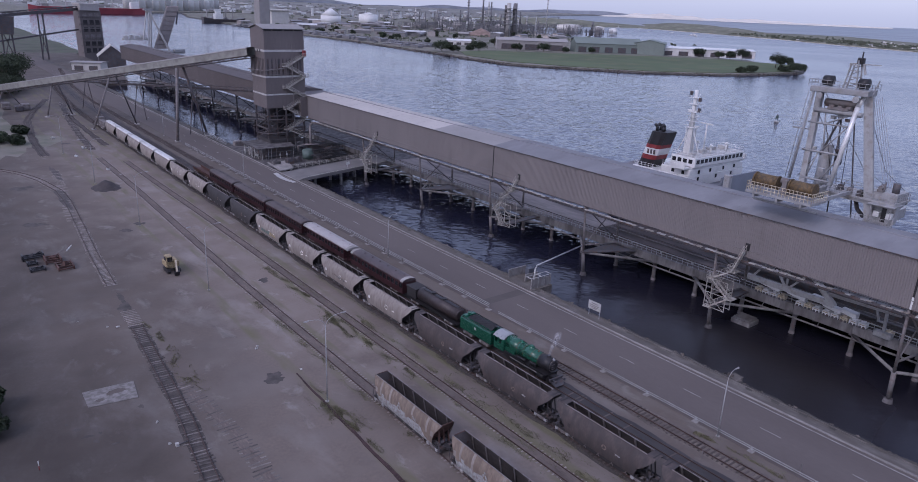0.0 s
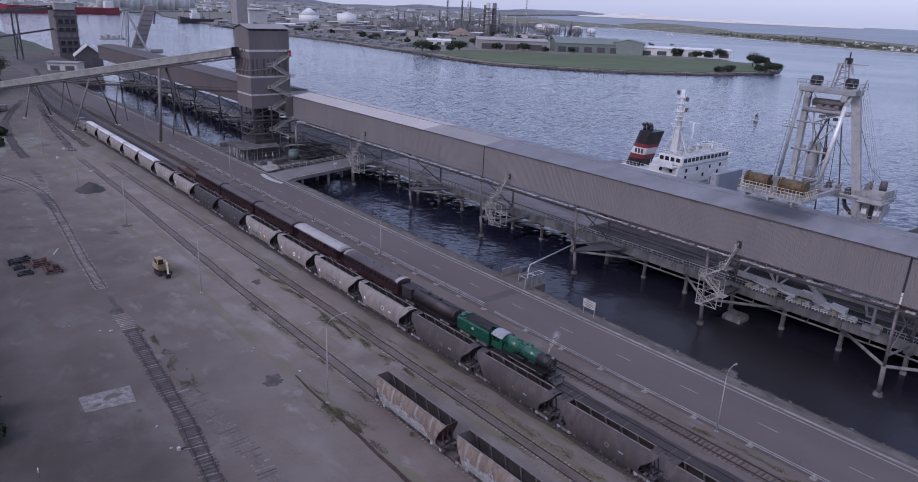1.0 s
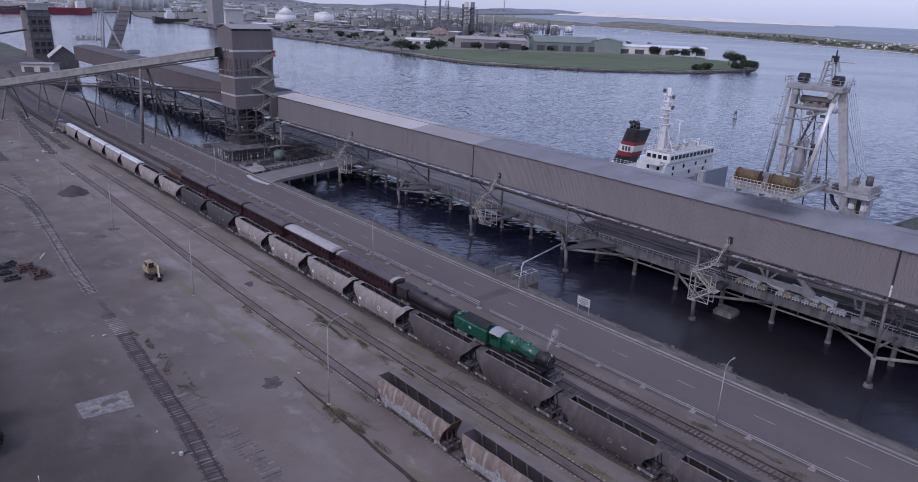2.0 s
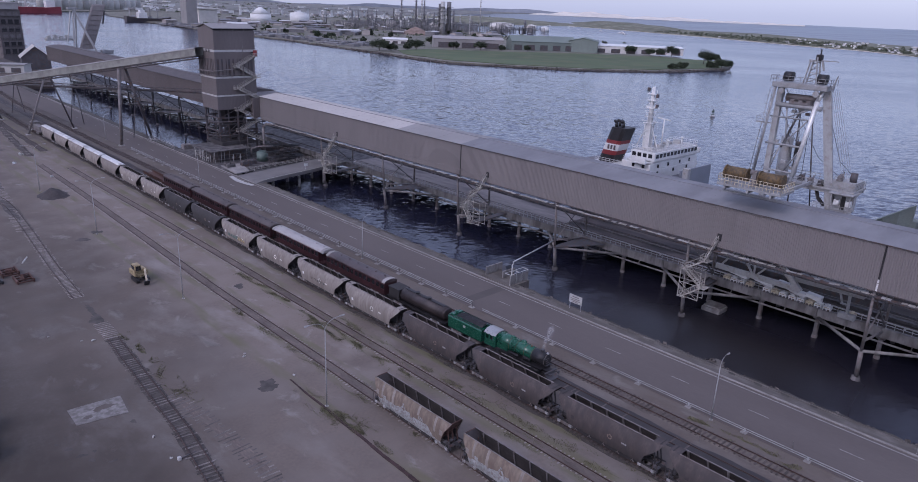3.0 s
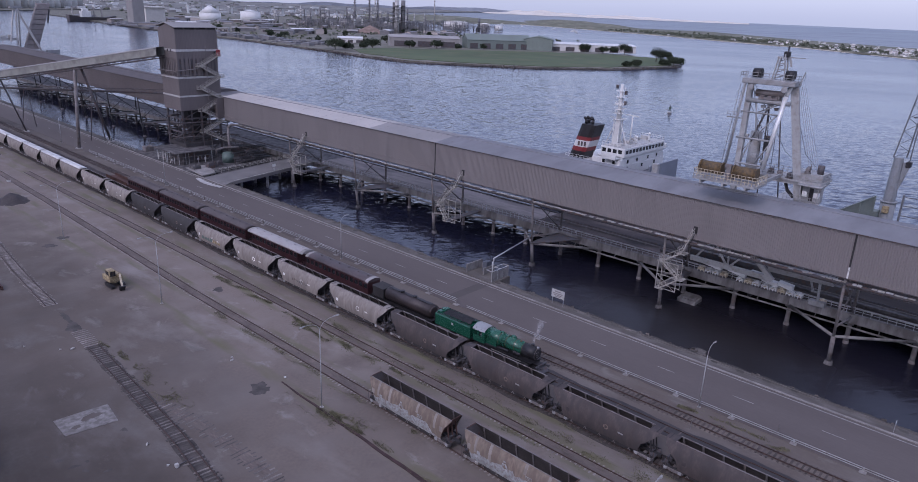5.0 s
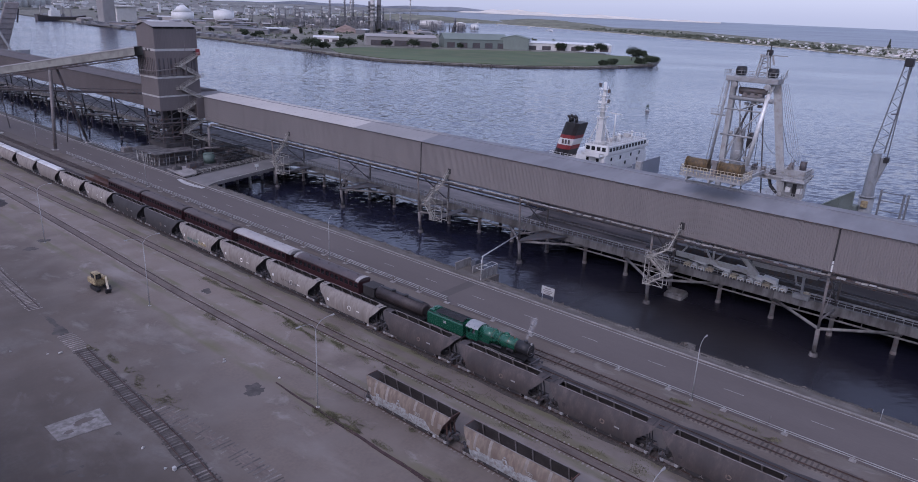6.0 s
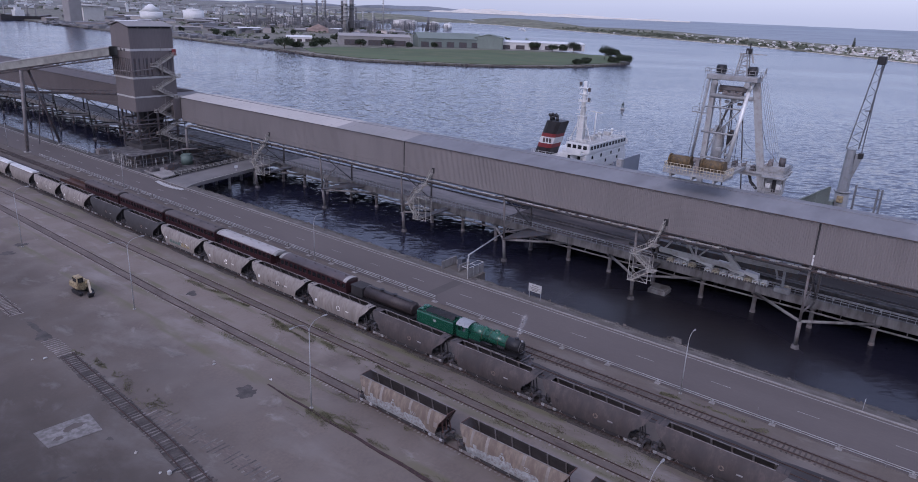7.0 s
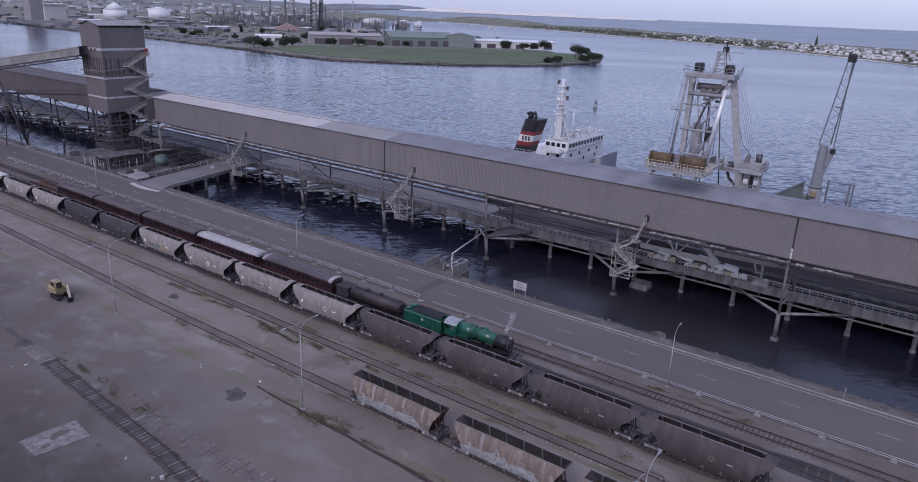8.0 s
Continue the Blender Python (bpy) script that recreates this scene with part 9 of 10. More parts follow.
for k in range(26):
    x, y = works.uniform(575, 1000), works.uniform(770, 1150)
    tree((x, y, WATER + 1.7), works.uniform(5, 11), works.uniform(6, 12), 400 + k, "dark bushy tree among the island works", size=0.8, count=60, clumps=12)
for k, (x, y, hgt, sp) in enumerate(((44, 440, 17, 11), (50, 462, 19, 11), (36, 452, 16, 10), (30, 430, 15, 9), (54, 480, 15, 9), (24, 285, 3, 4), (29, 279, 3, 3), (33, 300, 2.5, 3), (17, 292, 4, 5), (22, 350, 10, 8), (14, 360, 11, 8), (36, 408, 8, 8), (42, 420, 9, 8), (29, 400, 8, 9), (47, 432, 7, 7), (2.6, 95.2, 2.8, 2.6), (1.9, 89.6, 2.6, 2.6))):
    tree((x, y, 0), hgt, sp * 1.35, 200 + k, "dark leafy tree at the edge of the yard", size=0.42, count=170, clumps=22, group="yard trees")
bm = bmesh.new()
blob(bm, 24, 283, 16, 22, 0.010, 4)
blob(bm, 18, 330, 20, 60, 0.014, 6)
solid("rough_grass", bm, M["scrub"], "rough olive grass under the trees at the yard's edge", "grass", kind="stuff")


# ---- buildings and works beyond the water ----
def shed_at(name, x, y, l, w, hgt, turn, wall, roof, label, cat="shed", rise=3.0, z=WATER + 1.9, doors=0):
    """A gabled shed: walls with real thickness, pitched roof with eaves, door openings as recessed dark leaves."""
    s = thing(name, (x, y, z), label, cat, group="works across the water")
    m = pose(x, y, z, 0, 0, turn)

    def w_(p):
        return m @ Vector(p)
    bm = bmesh.new()
    prof = [(-w / 2, 0), (w / 2, 0), (w / 2, hgt), (0, hgt + rise), (-w / 2, hgt)]
    loft(bm, [[w_((yy, px, pz)) for px, pz in prof] for yy in (-l / 2, l / 2)])
    wl_ = part("wall", bm, wall, s)
    for sgn in (-1, 1):
        bm = bmesh.new()
        e = 0.8
        loft(bm, [[w_((yy, sgn * (w / 2 + e), hgt - e * rise / (w / 2) + 0.1)), w_((yy, 0, hgt + rise + 0.1)), w_((yy, 0, hgt + rise + 0.5)), w_((yy, sgn * (w / 2 + e), hgt - e * rise / (w / 2) + 0.5))] for yy in (-l / 2 - e, l / 2 + e)])
        part("roof", bm, roof, s)
    for k in range(doors):
        yy = -l / 2 + l * (k + 0.5) / doors
        bm = bmesh.new()
        c0 = w_((yy - l / doors * 0.3, -w / 2 - 0.15, 0.1))
        c1 = w_((yy + l / doors * 0.3, -w / 2 - 0.15, 0.1))
        beam(bm, c0 + Vector((0, 0, hgt * 0.33)), c1 + Vector((0, 0, hgt * 0.33)), 0.25, hgt * 0.6)
        part("door", bm, M["steel"], wl_)
    return s


ang = math.degrees(math.atan2(-60, 80))
shed_at("warehouse", 690, 715, 96, 26, 12, ang, M["shed"], M["shed"], "long dull brown-grey warehouse behind the field", doors=3)
shed_at("store_shed", 775, 655, 92, 30, 12, ang + 4, M["shed_green"], M["shed_green"], "big grey-green gabled store shed", rise=7, doors=5)
shed_at("store_shed", 828, 620, 46, 40, 15, ang + 70, M["shed_green"], M["shed_green"], "grey-green shed end wall beside the store", rise=4)
shed_at("white_warehouse", 885, 572, 130, 30, 9.5, ang - 3, M["town"], M["white"], "long white flat warehouse beside the field", rise=2, doors=6)
shed_at("veranda_house", 640, 812, 34, 14, 6, ang, M["town"], M["white"], "small white-railed building by the shore", rise=2, doors=3)
gr = random.Random(21)
for k in range(64):
    u = gr.random()
    x = 600 + 500 * u + gr.gauss(0, 60)
    y = 820 + 700 * gr.random() + 250 * (1 - u)
    if x < 560:
        x = 560 + gr.random() * 30
    shed_at("works_building", x, y, gr.uniform(14, 50), gr.uniform(9, 18), gr.uniform(3.5, 8), gr.uniform(-60, 60), M[gr.choice(("shed", "town_roof", "midsteel", "plant"))], M[gr.choice(("shed", "plant", "roof_mid", "roof", "white"))], "plain industrial building in the works", "building", rise=gr.uniform(0.6, 2.2), doors=gr.choice((0, 0, 2)))


def tank_at(x, y, r, hgt, cone, label, m="white"):
    t = thing("storage_tank", (x, y, WATER + 1.9), label, "tank", group="storage tanks")
    bm = bmesh.new()
    tube(bm, (x, y, WATER + 1.9), (x, y, WATER + 1.9 + hgt), r, 32)
    part("shell", bm, M[m], t)
    bm = bmesh.new()
    tube(bm, (x, y, WATER + 1.9 + hgt), (x, y, WATER + 1.9 + hgt + cone), r, 32, r2=r * 0.12)
    part("roof", bm, M[m], t)


tank_at(838, 1565, 24, 19, 16, "white storage tank with a steep conical roof")
tank_at(924, 1535, 23, 24, 4, "round white storage tank with a flat roof")
tank_at(905, 1680, 20, 16, 3, "round white storage tank behind the works")
tank_at(1395, 1310, 32, 17, 3, "wide pale storage tank by the river", "town")
for k in range(9):
    tank_at(1000 + 55 * k + gr.gauss(0, 20), 1500 - 40 * k + gr.gauss(0, 60), gr.uniform(7, 14), gr.uniform(8, 16), 2, "small pale process tank in the works", gr.choice(("white", "town", "shed")))


def process_column(x, y, r, hgt, seed, label):
    c = thing("process_column", (x, y, WATER + 1.9), label, "process column", group="refinery columns")
    z = WATER + 1.9
    bm = bmesh.new()
    tube(bm, (x, y, z), (x, y, z + hgt), r, 10, r2=r * 0.85)
    part("column", bm, M["plant" if seed % 3 else "palegrey"], c)
    for k in range(2 + int(hgt / 18)):
        bm = bmesh.new()
        zz = z + hgt * (0.35 + 0.6 * k / (2 + int(hgt / 18)))
        tube(bm, (x, y, zz), (x, y, zz + 0.8), r * 1.8, 10)
        part("platform", bm, M["plant"], c)


for k, (x, y, r, hgt) in enumerate(((965, 1070, 5.0, 62), (978, 1066, 5.0, 62), (972, 1085, 4.4, 58), (1138, 1137, 1.2, 92), (1118, 1387, 2.2, 72), (1177, 1402, 2.4, 72), (1190, 1395, 2.2, 66), (1212, 1411, 2.2, 66), (1255, 1107, 3.0, 31), (1090, 1120, 1.3, 40))):
    process_column(x, y, r, hgt, k, "tall grey refinery column with platforms")
for k in range(40):
    process_column(gr.uniform(930, 1250), gr.uniform(1080, 1500), gr.uniform(0.9, 2.4), gr.uniform(16, 46), k, "slim refinery column among pipework")
bm = bmesh.new()
for k in range(110):      # pipe racks and process steelwork
    x, y = gr.uniform(900, 1260), gr.uniform(1060, 1420)
    a0 = gr.uniform(0, 3.14)
    l, z1 = gr.uniform(20, 60), gr.uniform(5, 22)
    p, q = Vector((x - l * math.cos(a0) / 2, y - l * math.sin(a0) / 2, WATER + 1.9 + z1)), Vector((x + l * math.cos(a0) / 2, y + l * math.sin(a0) / 2, WATER + 1.9 + z1))
    for zz in (0, -2.5, -5):
        beam(bm, p + Vector((0, 0, zz)), q + Vector((0, 0, zz)), 0.8)
    for j in range(5):
        f = p.lerp(q, j / 4)
        beam(bm, (f.x, f.y, WATER + 1.5), f, 0.8)
solid("pipe_racks", bm, M["plant"], "tangle of grey pipe racks in the refinery", "pipe racks", kind="stuff")
heap2 = bmesh.new()
grid_sheet(heap2, [862 + 5 * k for k in range(14)], [1030 + 6 * k for k in range(14)], lambda x, y: max(WATER + 1.6, WATER + 2 + 15 * (1 - math.hypot((x - 893) / 30, (y - 1066) / 36))))
solid("ore_mound", heap2, material("ore", (0.20, 0.145, 0.12), 0.95), "large brown stockpile by the refinery", "stockpile", at=(893, 1066, WATER))
bm = bmesh.new()
for k in range(170):      # jumbled yard along the wharf across the river
    x, y = 530 + gr.random() * 45, 760 + gr.random() * 640
    w, l, hgt = gr.uniform(1.5, 6), gr.uniform(2, 12), gr.uniform(1, 4.5)
    box(bm, x - w, x + w, y - l, y + l, WATER + 1.8, WATER + 1.8 + hgt)
solid("stacked_goods", bm, M["plant"], "rows of stacked goods and plant along the far quay", "stacks", kind="stuff")

bld = thing("grain_elevator", (580, 1363, WATER + 1.9), "tall grey concrete elevator block across the river", "elevator")
bm = bmesh.new()
box(bm, 570, 592, 1352, 1378, WATER + 1.9, 78, bevel=1.0)
part("block", bm, M["roof_mid"], bld)
bm = bmesh.new()
box(bm, 640, 680, 1455, 1485, WATER + 1.9, 26, bevel=0.5)
box(bm, 636, 684, 1452, 1488, 26, 29, bevel=0.5)
solid("loading_house", bm, M["town"], "pale flat-roofed loading house across the river", "building", at=(660, 1470, WATER + 1.9))
for k in range(16):
    bm = bmesh.new()
    x, y = 560 + 26 * k, 2290 + 24 * k
    tube(bm, (x, y, WATER), (x, y, 48 + 8 * (k % 3)), 12, 16)
    solid("silo", bm, M["white" if k % 3 else "palegrey"], "tall white silo on the far shore", "silo", group="far silos", at=(x, y, WATER))

# a long road bridge far beyond the works
vd = thing("road_viaduct", (1800, 2350, WATER), "long low concrete road bridge with white piers", "bridge")
bm = bmesh.new()
va, vb = Vector((1150, 2280, 26)), Vector((2600, 2520, 16))
beam(bm, va, vb, 12, 2.2)
part("bridge_deck", bm, M["shed"], vd)
for k in range(26):
    f = va.lerp(vb, k / 25)
    bm = bmesh.new()
    beam(bm, (f.x, f.y, WATER - 1), (f.x, f.y, f.z - 1), 7, 4)
    part("pier", bm, M["white"], vd)

# dunes, hills and the town on the spit
bm = bmesh.new()
n1 = 90
rows = []
for j, (rad, zz) in enumerate(((4520, 0), (4700, 1), (4840, 0.4))):
    row = []
    for k in range(n1):
        a0 = radians(21 + 20 * k / (n1 - 1))
        hgt = (14 + 4 * math.sin(k * 0.21) + 3 * math.sin(k * 0.67)) * (0.25 + 1.5 * k / n1)
        hgt *= min(1, k / 10, (n1 - 1 - k) / 12)
        row.append((rad * math.cos(a0), rad * math.sin(a0), sea_height(rad, 0) + 1 + hgt * zz))
    rows.append(row)
loft(bm, rows, close=False, caps=False, smooth=True)
solid("dunes", bm, M["sand"], "bright bare sand dunes along the ocean beach", "dunes", kind="structure")
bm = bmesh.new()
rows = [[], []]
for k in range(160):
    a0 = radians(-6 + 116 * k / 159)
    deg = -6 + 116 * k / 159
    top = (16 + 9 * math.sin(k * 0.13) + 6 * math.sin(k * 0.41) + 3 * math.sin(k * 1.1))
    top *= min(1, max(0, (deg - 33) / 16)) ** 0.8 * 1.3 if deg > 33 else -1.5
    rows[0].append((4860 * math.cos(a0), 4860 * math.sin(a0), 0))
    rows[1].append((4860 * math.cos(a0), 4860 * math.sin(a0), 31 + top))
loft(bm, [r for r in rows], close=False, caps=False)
solid("hills", bm, M["hill"], "faint hills along the horizon, blue-grey haze painted in", "hills", kind="structure")


ridge = bmesh.new()
grid_sheet(ridge, [2180 + 40 * k for k in range(26)], [1280 + 40 * k for k in range(28)], lambda x, y: WATER - 1 + (22 + 7 * noise.noise(Vector((x * 0.006, y * 0.006, 3)))) * max(0, 1 - (((x - 2620) * 0.80 - (y - 1760) * 0.6) / 190) ** 2) * max(0, 1 - (((x - 2620) * 0.6 + (y - 1760) * 0.80) / 560) ** 2) ** 0.7)
grid_sheet(ridge, [1760 + 40 * k for k in range(24)], [1780 + 40 * k for k in range(24)], lambda x, y: WATER - 1 + (20 + 6 * noise.noise(Vector((x * 0.006, y * 0.006, 8)))) * max(0, 1 - ((x - 2220) / 440) ** 2) * max(0, 1 - ((y - 2220) / 430) ** 2))
solid("dune_ridge", ridge, M["khaki"], "low brown scrubby dune ridge beyond the river", "dunes", kind="structure")
far_town = bmesh.new()
tr = random.Random(53)
for k in range(420):      # pale roofs too far off to pick apart
    a0 = radians(tr.uniform(47, 100))
    r0 = 2650 + 1500 * tr.random() ** 1.5
    x, y = r0 * math.cos(a0), r0 * math.sin(a0)
    w, l, hgt = tr.uniform(5, 18), tr.uniform(8, 40), tr.uniform(4, 10)
    z = sea_height(r0, 0) + 2
    box(far_town, x - l / 2, x + l / 2, y - w / 2, y + w / 2, z, z + hgt, mi=tr.choice((0, 0, 1, 2)))
solid("far_town", far_town, [M["white"], M["town"], M["shed"]], "pale roofs of a town scattered over the mainland", "town", kind="stuff")


def on_spit(rr, u=None):
    """A place on the spit between its beach and its sea side."""
    f = [(1246, 82), (1376, 192), (1508, 324), (1690, 543), (1771, 720), (1925, 962), (2110, 1323)]
    g = [(2030, 60), (2110, 240), (2165, 463), (2376, 760), (2560, 960), (2740, 1150), (3000, 1430)]
    t = rr.random() * (len(f) - 1) if u is None else u
    i = min(int(t), len(f) - 2)
    a1, b1 = lerp(f[i], f[i + 1], t - i), lerp(g[i], g[i + 1], t - i)
    return a1, b1


def house(w, l, hgt, wall, roof):
    h_ = thing("house", (0, 0, 0), "small pale house in the town on the spit", "house", group="town houses")
    bm = bmesh.new()
    prism_y(bm, [(-w / 2, -0.5), (w / 2, -0.5), (w / 2, hgt), (0, hgt + w * 0.28), (-w / 2, hgt)], -l / 2, l / 2)
    part("wall", bm, wall, h_)
    for s in (-1, 1):
        bm = bmesh.new()
        loft(bm, [[(s * (w / 2 + 0.6), yy, hgt - 0.1), (0, yy, hgt + w * 0.28 + 0.15), (0, yy, hgt + w * 0.28 + 0.5), (s * (w / 2 + 0.6), yy, hgt + 0.25)] for yy in (-l / 2 - 0.5, l / 2 + 0.5)])
        part("roof", bm, roof, h_)
    return h_


models = [house(9, 14, 4, M["white"], M["town_roof"]), house(11, 16, 6.5, M["white"], M["town_roof"]), house(10, 18, 4.5, M["town"], M["white"]), house(14, 26, 7, M["town"], M["roof_mid"])]
hr = random.Random(31)
first = set()
for k in range(290):
    t = min(5.9, abs(hr.gauss(0, 1.7)) + 0.02)
    a1, b1 = on_spit(hr, t)
    v = 0.03 + 0.8 * hr.random() ** 1.6
    x, y = lerp(a1, b1, v)
    i = hr.randrange(4)
    m = pose(x, y, WATER + 2.2, 0, 0, hr.uniform(0, 180)) @ Matrix.Scale(hr.uniform(0.5, 0.8), 4)
    if i not in first:
        first.add(i)
        models[i].matrix_basis = m
    else:
        copy_thing(models[i], m)
spr = random.Random(41)
base = [tree((0, 0, 0), 13, 9, 301, "dark green tree among the town houses", size=1.1, count=34, clumps=11, group="spit trees", mat=M["leaf_hazed"]), tree((0, 0, 0), 9, 8, 302, "low bushy tree on the sand spit", size=1.1, count=34, clumps=10, group="spit trees", mat=M["leaf_hazed"])]
for k in range(170):
    t = spr.random() * 5.9
    a1, b1 = on_spit(spr, t)
    x, y = lerp(a1, b1, 0.015 + 0.5 * spr.random() ** 2)
    m = pose(x, y, WATER + 2.0, 0, 0, spr.uniform(0, 360)) @ Matrix.Scale(spr.uniform(0.45, 0.85), 4)
    if k < 2:
        base[k].matrix_basis = m
    else:
        copy_thing(base[k % 2], m)
pine = thing("norfolk_pine", (1884, 334, WATER + 2), "tall tapering pine standing over the town roofs", "tree")
bm = bmesh.new()
tube(bm, (1884, 334, WATER + 2), (1884, 334, WATER + 27), 0.7, 7, r2=0.15)
part("trunk", bm, M["bark"], pine)
bm = bmesh.new()
for k in range(16):
    z = WATER + 6 + k * 1.32
    leaf_cloud(bm, (1884, 334, z), 4.6 * (1 - k / 18), 90, 0.7, spr, flat=0.25)
part("crown", bm, M["leaf_hazed"], pine)
bm = bmesh.new()
for k in range(1330):      # low scrub belts on the far land
    if k >= 1150:
        a0, r0 = radians(spr.uniform(56, 100)), spr.uniform(2750, 4600)
        x, y = r0 * math.cos(a0), r0 * math.sin(a0)
        z, s = sea_height(r0, 0) + 4, spr.uniform(5, 15)
    elif k >= 900:
        x, y = spr.uniform(570, 1150), spr.uniform(730, 1500)
        z, s = WATER + 4, spr.uniform(2.5, 6)
    elif k < 520:
        a1, b1 = on_spit(spr, 2.0 + 4.0 * spr.random())
        x, y = lerp(a1, b1, 0.02 + 0.4 * spr.random())
        z, s = WATER + 3, spr.uniform(3, 8)
    else:
        x, y = spr.uniform(900, 2300), spr.uniform(1500, 2900)
        z, s = WATER + 3, spr.uniform(4, 10)
        if y < x * 0.9:
            y = x * 0.9 + spr.uniform(100, 900)
    leaf_cloud(bm, (x, y, z), s, 9, s * 0.45, spr, flat=0.5)
solid("far_scrub", bm, M["leaf_hazed"], "belts of low dark scrub on the far land", "scrub", kind="stuff")
bm = bmesh.new()
for k in range(420):      # scrub and rubble along the island's edge
    i = spr.choice((0, 1, 2, 3, 18, 19, 20, 21, 17))
    p, q = ISLAND[i], ISLAND[(i + 1) % len(ISLAND)]
    x, y = lerp(p, q, spr.random())
    x, y = x + (760 - x) * 0.006 + spr.gauss(0, 1.0), y + (700 - y) * 0.006 + spr.gauss(0, 1.0)
    rubble(bm, (x, y, WATER + 0.7), spr.uniform(0.6, 2.0), spr)
solid("island_rocks", bm, M["rock"], "dark rock edging round the island point", "rocks", kind="stuff")


def boat(x, y, l, label, turn, m="white"):
    b = thing("boat", (x, y, WATER), label, "boat", group="moored boats")
    mm = pose(x, y, WATER, 0, 0, turn)
    bm = bmesh.new()
    loft(bm, [[mm @ Vector((u * l, s * w * l, z * l)) for s, z in ((-1, 0.14), (1, 0.14), (0.7, -0.05), (-0.7, -0.05))] for u, w in ((-0.5, 0.13), (0.1, 0.15), (0.35, 0.09), (0.5, 0.01))])
    part("hull", bm, M[m], b)
    bm = bmesh.new()
    loft(bm, [[mm @ Vector((u * l, s * 0.09 * l, z * l)) for s, z in ((-1, 0.14), (1, 0.14), (0.8, 0.26), (-0.8, 0.26))] for u in (-0.25, 0.12)])
    tube(bm, mm @ Vector((0.05 * l, 0, 0.2 * l)), mm @ Vector((0.05 * l, 0, 0.9 * l)), 0.012 * l, 5)
    part("cabin", bm, M["white"], b)


for k in range(9):
    boat(1750 + 60 * k + spr.gauss(0, 40), 1150 + 85 * k + spr.gauss(0, 40), spr.uniform(8, 14), "small white moored boat on the river", spr.uniform(0, 180))
boat(1780, 1190, 18, "white motor boat under way on the river", 60)

buoy = thing("channel_buoy", (386, 196, WATER), "grey and dull green lattice channel buoy on the water", "buoy")
bm = bmesh.new()
tube(bm, (386, 196, WATER - 0.3), (386, 196, WATER + 0.9), 1.3, 14)
part("float", bm, M["grey"], buoy)
bm = bmesh.new()
for k in range(4):
    a0 = k * math.pi / 2
    tube(bm, (386 + 0.9 * math.cos(a0), 196 + 0.9 * math.sin(a0), WATER + 0.9), (386 + 0.25 * math.cos(a0), 196 + 0.25 * math.sin(a0), WATER + 3.9), 0.12, 5)
box(bm, 385.4, 386.6, 195.4, 196.6, WATER + 2.6, WATER + 3.6)
part("cage", bm, M["tank_green"], buoy)
bm = bmesh.new()
tube(bm, (386, 196, WATER + 3.9), (386, 196, WATER + 4.6), 0.25, 8)
part("lamp", bm, M["steel"], buoy)

# ships and works at the far left bend
rs = thing("moored_ship", (395, 2040, WATER), "long red-hulled cargo ship moored on the far shore", "ship")
bm = bmesh.new()
loft(bm, [[(x, y - w, zt), (x, y + w, zt), (x, y + w * 0.8, WATER - 1), (x, y - w * 0.8, WATER - 1)] for x, y, w, zt in ((262, 1955, 2, 16), (280, 1960, 13, 12), (500, 2010, 15, 10), (535, 2022, 9, 12))])
part("hull", bm, M["hull_red"], rs)
bm = bmesh.new()
box(bm, 500, 520, 2006, 2026, 10, 26, bevel=0.5)
part("deckhouse", bm, M["white"], rs)
for k in range(4):
    bm = bmesh.new()
    beam(bm, (290 + 55 * k, 1962 + 13 * k, 11), (290 + 55 * k, 1962 + 13 * k, 30), 2.5)
    part("derrick", bm, M["palegrey"], rs)
tg = thing("work_ship", (568, 1530, WATER), "dark blue and white work ship at the far quay", "ship")
bm = bmesh.new()
loft(bm, [[(x, y - 9, zt), (x, y + 9, zt), (x, y + 6, WATER - 1), (x, y - 6, WATER - 1)] for x, y, zt in ((520, 1530, 8), (540, 1530, 4), (590, 1535, 4), (612, 1538, 7))])
part("hull", bm, M["steel"], tg)
bm = bmesh.new()
box(bm, 545, 562, 1524, 1538, 4, 15, bevel=0.4)
box(bm, 548, 558, 1526, 1536, 15, 20, bevel=0.4)
part("deckhouse", bm, M["white"], tg)
for x in (570, 585, 530):
    bm = bmesh.new()
    beam(bm, (x, 1532, 4), (x, 1532, 24), 2)
    beam(bm, (x, 1532, 20), (x + 14, 1532, 26), 1.5)
    part("derrick", bm, M["shed"], tg)

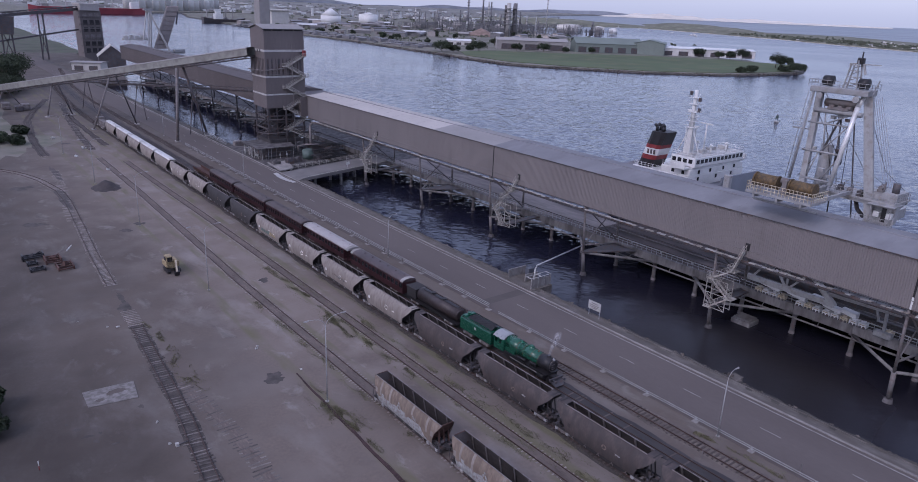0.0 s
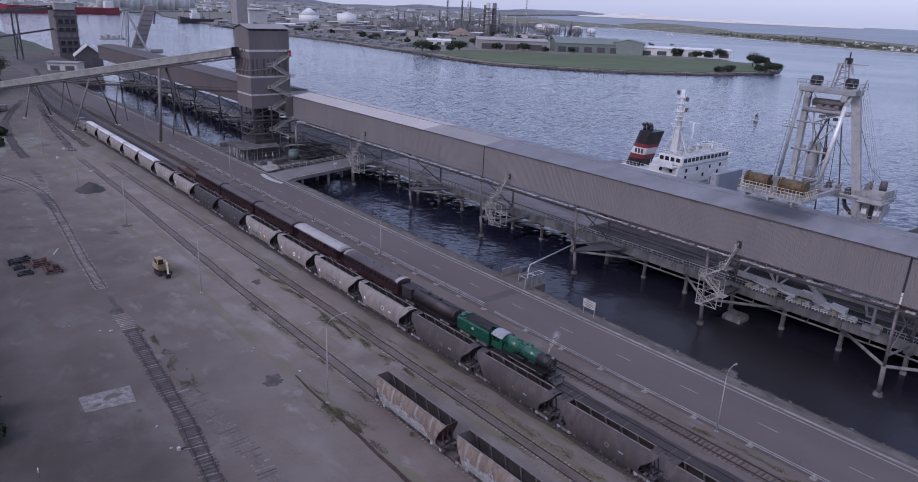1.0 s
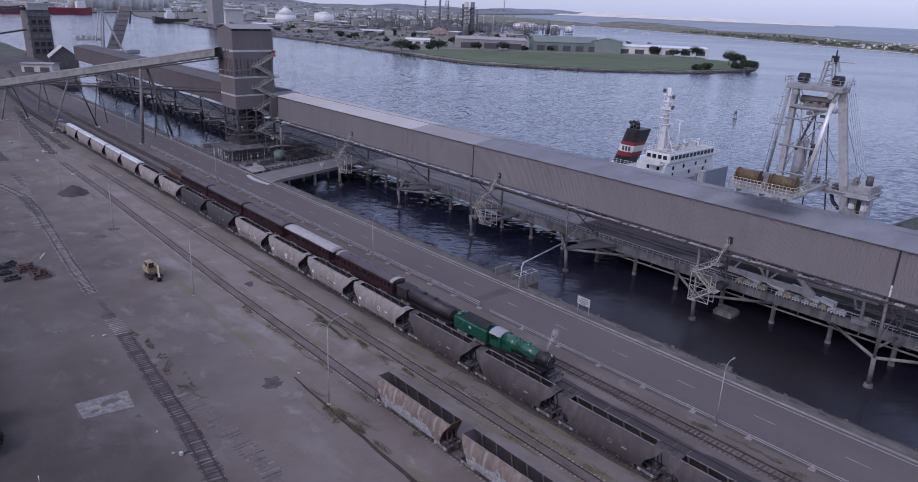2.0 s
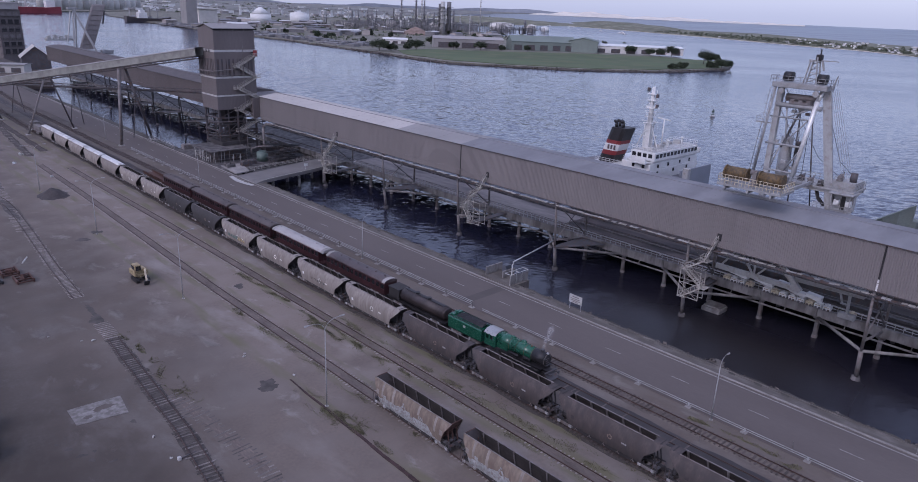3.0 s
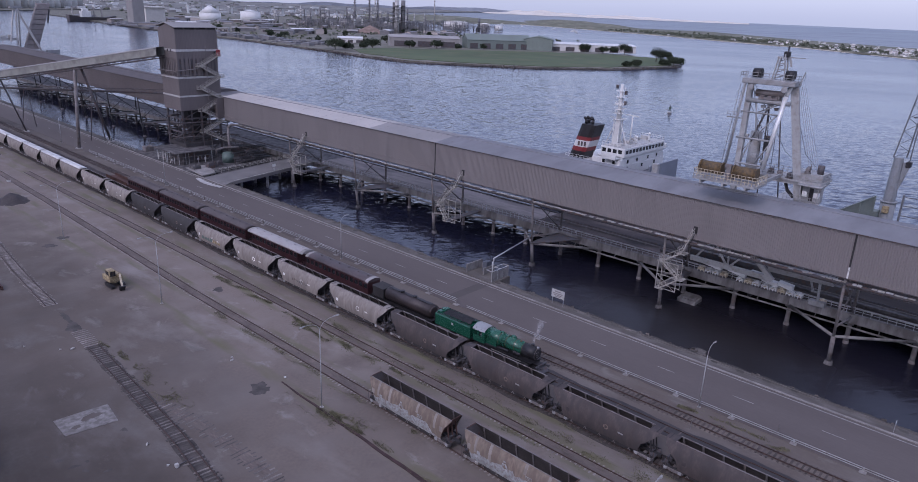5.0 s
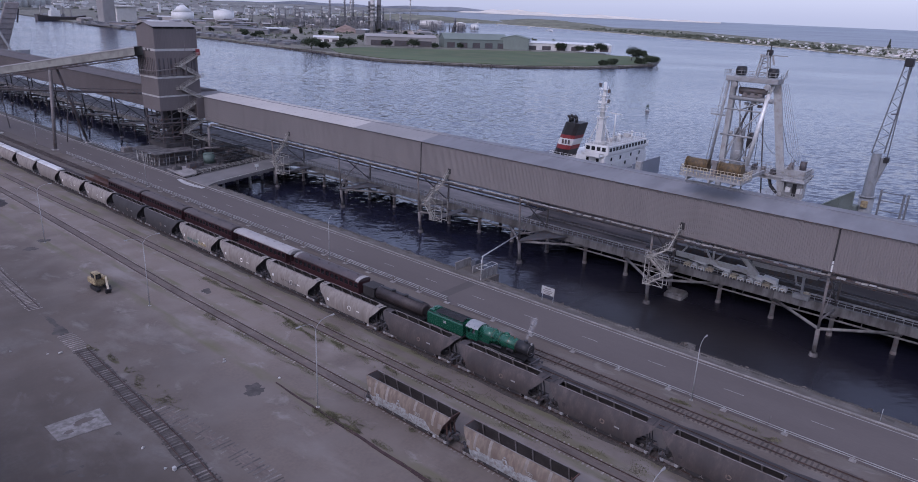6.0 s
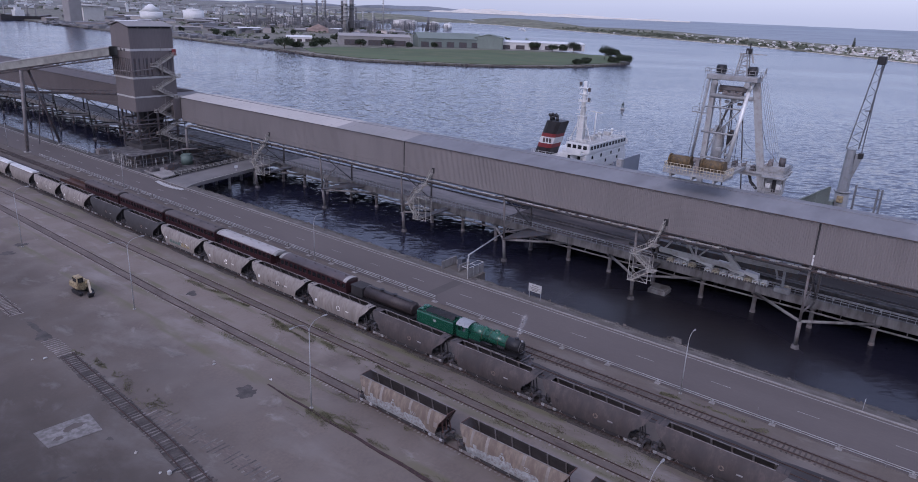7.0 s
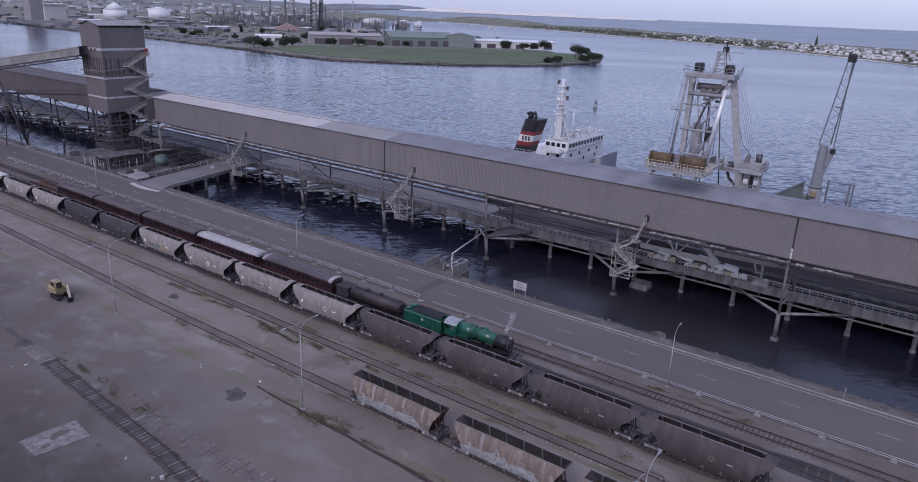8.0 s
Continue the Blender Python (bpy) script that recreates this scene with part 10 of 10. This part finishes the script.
t2 = thing("transfer_tower", (134, 652, 0), "dark clad transfer tower at the far end of the wharf", "tower")
bm = bmesh.new()
prism_z(bm, [(122.5, 645), (138.5, 648), (136.5, 662), (120.5, 659)], -3.9, 36)
part("body", bm, M["clad_dark"], t2)
bm = bmesh.new()
prism_z(bm, [(123, 643.5), (137.5, 646), (135.5, 663.5), (121, 660.5)], 36, 40.5)
part("head_house", bm, M["shed"], t2)
bm = bmesh.new()
prism_z(bm, [(122.5, 643), (138, 645.5), (136, 664), (120.5, 661)], 40.5, 41.3)
part("roof", bm, M["roof_new"], t2)
for k in range(6):      # open dark bays between the floors
    for u in (0.12, 0.42, 0.70):
        bm = bmesh.new()
        a1, b1 = lerp((122.5, 645), (138.5, 648), u), lerp((122.5, 645), (138.5, 648), u + 0.2)
        z = 3.0 + 5.5 * k
        prism_z(bm, [(a1[0], a1[1] - 0.25), (b1[0], b1[1] - 0.25), (b1[0], b1[1] + 0.1), (a1[0], a1[1] + 0.1)], z, z + 3.6)
        part("open_bay", bm, M["black" if (k + int(u * 10)) % 3 else "midsteel"], t2)
    bm = bmesh.new()
    rails_along(bm, [(121.1, 643.6, 2.4 + 5.5 * k), (139.1, 647.0, 2.4 + 5.5 * k)], 1.4, 3.0, 0.12)
    part("gantry_rail", bm, M["steel"], t2)
for z in (12, 22, 31):
    bm = bmesh.new()
    prism_z(bm, [(122.2, 644.5), (138.9, 647.6), (138.8, 648.2), (122.1, 645.2)], z, z + 0.7)
    part("band", bm, M["midsteel"], t2)
cv = thing("conveyor_truss", (90, 620, 0), "dark lattice conveyor running to the far tower", "conveyor")
bm = bmesh.new()
q0, q1 = Vector((122, 650, 36)), Vector((20, 560, 28))
for s in (-1.5, 1.5):
    for zz in (0, 3.0):
        beam(bm, q0 + Vector((0, s, zz)), q1 + Vector((0, s, zz)), 0.5)
for k in range(40):
    for s in (-1.5, 1.5):
        beam(bm, q0.lerp(q1, k / 40) + Vector((0, s, 0 if k % 2 else 3)), q0.lerp(q1, (k + 1) / 40) + Vector((0, s, 3 if k % 2 else 0)), 0.35)
beam(bm, q0 + Vector((0, 0, 1)), q1 + Vector((0, 0, 1)), 2.4, 1.6)
beam(bm, (121, 650, 21), (60, 596, 15), 1.2, 1.2)
part("truss", bm, M["steel"], cv)
for u, w in ((0.30, 2.0), (0.55, 3.4)):
    f = q0.lerp(q1, u)
    bm = bmesh.new()
    for s in (-w, w):
        beam(bm, (f.x + s, f.y, 0), (f.x + s * 0.8, f.y, f.z), 1.0)
        beam(bm, (f.x + s, f.y, 2), (f.x - s * 0.8, f.y, f.z * 0.7), 0.5)
    if w > 3:
        loft(bm, [[(f.x - 4, f.y - 4, f.z - 12), (f.x + 4, f.y - 4, f.z - 12), (f.x + 4, f.y + 4, f.z - 12), (f.x - 4, f.y + 4, f.z - 12)], [(f.x - 5.5, f.y - 4, f.z), (f.x + 5.5, f.y - 4, f.z), (f.x + 5.5, f.y + 4, f.z), (f.x - 5.5, f.y + 4, f.z)]])
    part("trestle_leg", bm, M["steel"], cv)
l2 = thing("ship_loader", (165, 600, DECK_Z), "grey ship loader with raised boom at the far wharf", "ship loader")
bm = bmesh.new()
loft(bm, [[(x - 4.6, y, z), (x + 4.6, y, z), (x + 4.6, y + 2.4, z + 0.8), (x - 4.6, y + 2.4, z + 0.8)] for x, y, z in ((173.5, 614, 8), (190, 626, 41))])
for k in range(1, 9):
    u = k / 9
    beam(bm, (173.5 + 16.5 * u - 4.6, 613.9 + 12 * u, 8 + 33 * u), (173.5 + 16.5 * u + 4.6, 613.9 + 12 * u, 8 + 33 * u), 0.5)
part("boom", bm, M["midsteel"], l2, "wide grey raised boom")
for nm, p, q, w, hgt in (("mast_leg", (181, 612, 4), (168, 618, 38), 1.4, 1.4), ("mast_leg", (164, 612, 8), (168, 618, 38), 0.9, 0.9), ("mast_leg", (160, 612, 14), (166, 618, 36), 0.8, 0.8), ("mast_leg", (168, 622, 4), (171, 622, 39), 1.0, 1.0), ("mast_head", (164, 618, 38.5), (172, 619, 38.5), 3.0, 1.4), ("machinery_arm", (146, 616, 15.5), (166, 618, 15.5), 4.5, 1.6), ("sill", (160, 614, 5), (194, 620, 5), 4, 2.0), ("cabin_arm", (184, 614, 6.5), (193, 616, 6.5), 3.0, 2.2)):
    bm = bmesh.new()
    beam(bm, p, q, w, hgt)
    if nm in ("machinery_arm", "sill"):
        rails_along(bm, [(p[0], p[1] - 2.2, p[2] + 0.8), (q[0], q[1] - 2.2, q[2] + 0.8)], 1.4, 2.5, 0.12)
    part(nm, bm, M["palegrey" if nm == "machinery_arm" else "grey"], l2)
bm = bmesh.new()
for k in range(4):
    box(bm, 147 + k * 4.2, 149.5 + k * 4.2, 614.6, 617.4, 16.3, 18.3 + 0.6 * (k % 2), bevel=0.1)
part("winch_house", bm, M["palegrey"], l2)
bm = bmesh.new()
beam(bm, (190, 628, 41), (193.5, 627, 37), 1.2)
beam(bm, (193.5, 627, 37), (191.5, 627, 27), 1.0)
part("spout", bm, M["steel"], l2)
shed_at("site_office", 104, 535, 19, 11, 5.0, -35, M["town"], M["roof_mid"], "low pale site office by the far sidings", "office", rise=0.4, z=0, doors=2)
shed_at("gantry_shed", 123, 556, 20, 17, 8, -100, M["steel"], M["roof_new"], "open dark shed with a pale gable roof", "shed", rise=7, z=0)
for k, (x, y) in enumerate(((40, 359), (43, 362), (36, 366))):
    bm = bmesh.new()
    box(bm, x - 1.6, x + 1.6, y - 2.4, y + 2.4, 0, 2.2 + 0.4 * k, bevel=0.15)
    box(bm, x - 1.0, x + 1.0, y - 2.9, y - 2.4, 0.3, 1.7, bevel=0.1)
    solid("plant_shelter", bm, M["midsteel" if k else "steel"], "small plant shelter below the conveyor bridge", "shelter", at=(x, y, 0))

# marker post on the bank
mk = thing("marker_post", (89.9, 16.6, -0.2), "slim marker post with a small white plate on the bank", "marker post")
bm = bmesh.new()
tube(bm, (89.9, 16.6, -0.3), (89.9, 16.6, 1.9), 0.035, 6)
part("post", bm, M["galv"], mk)
bm = bmesh.new()
box(bm, 89.70, 90.10, 16.54, 16.58, 1.45, 1.95, bevel=0.01)
part("plate", bm, M["white"], mk, "small white plate")
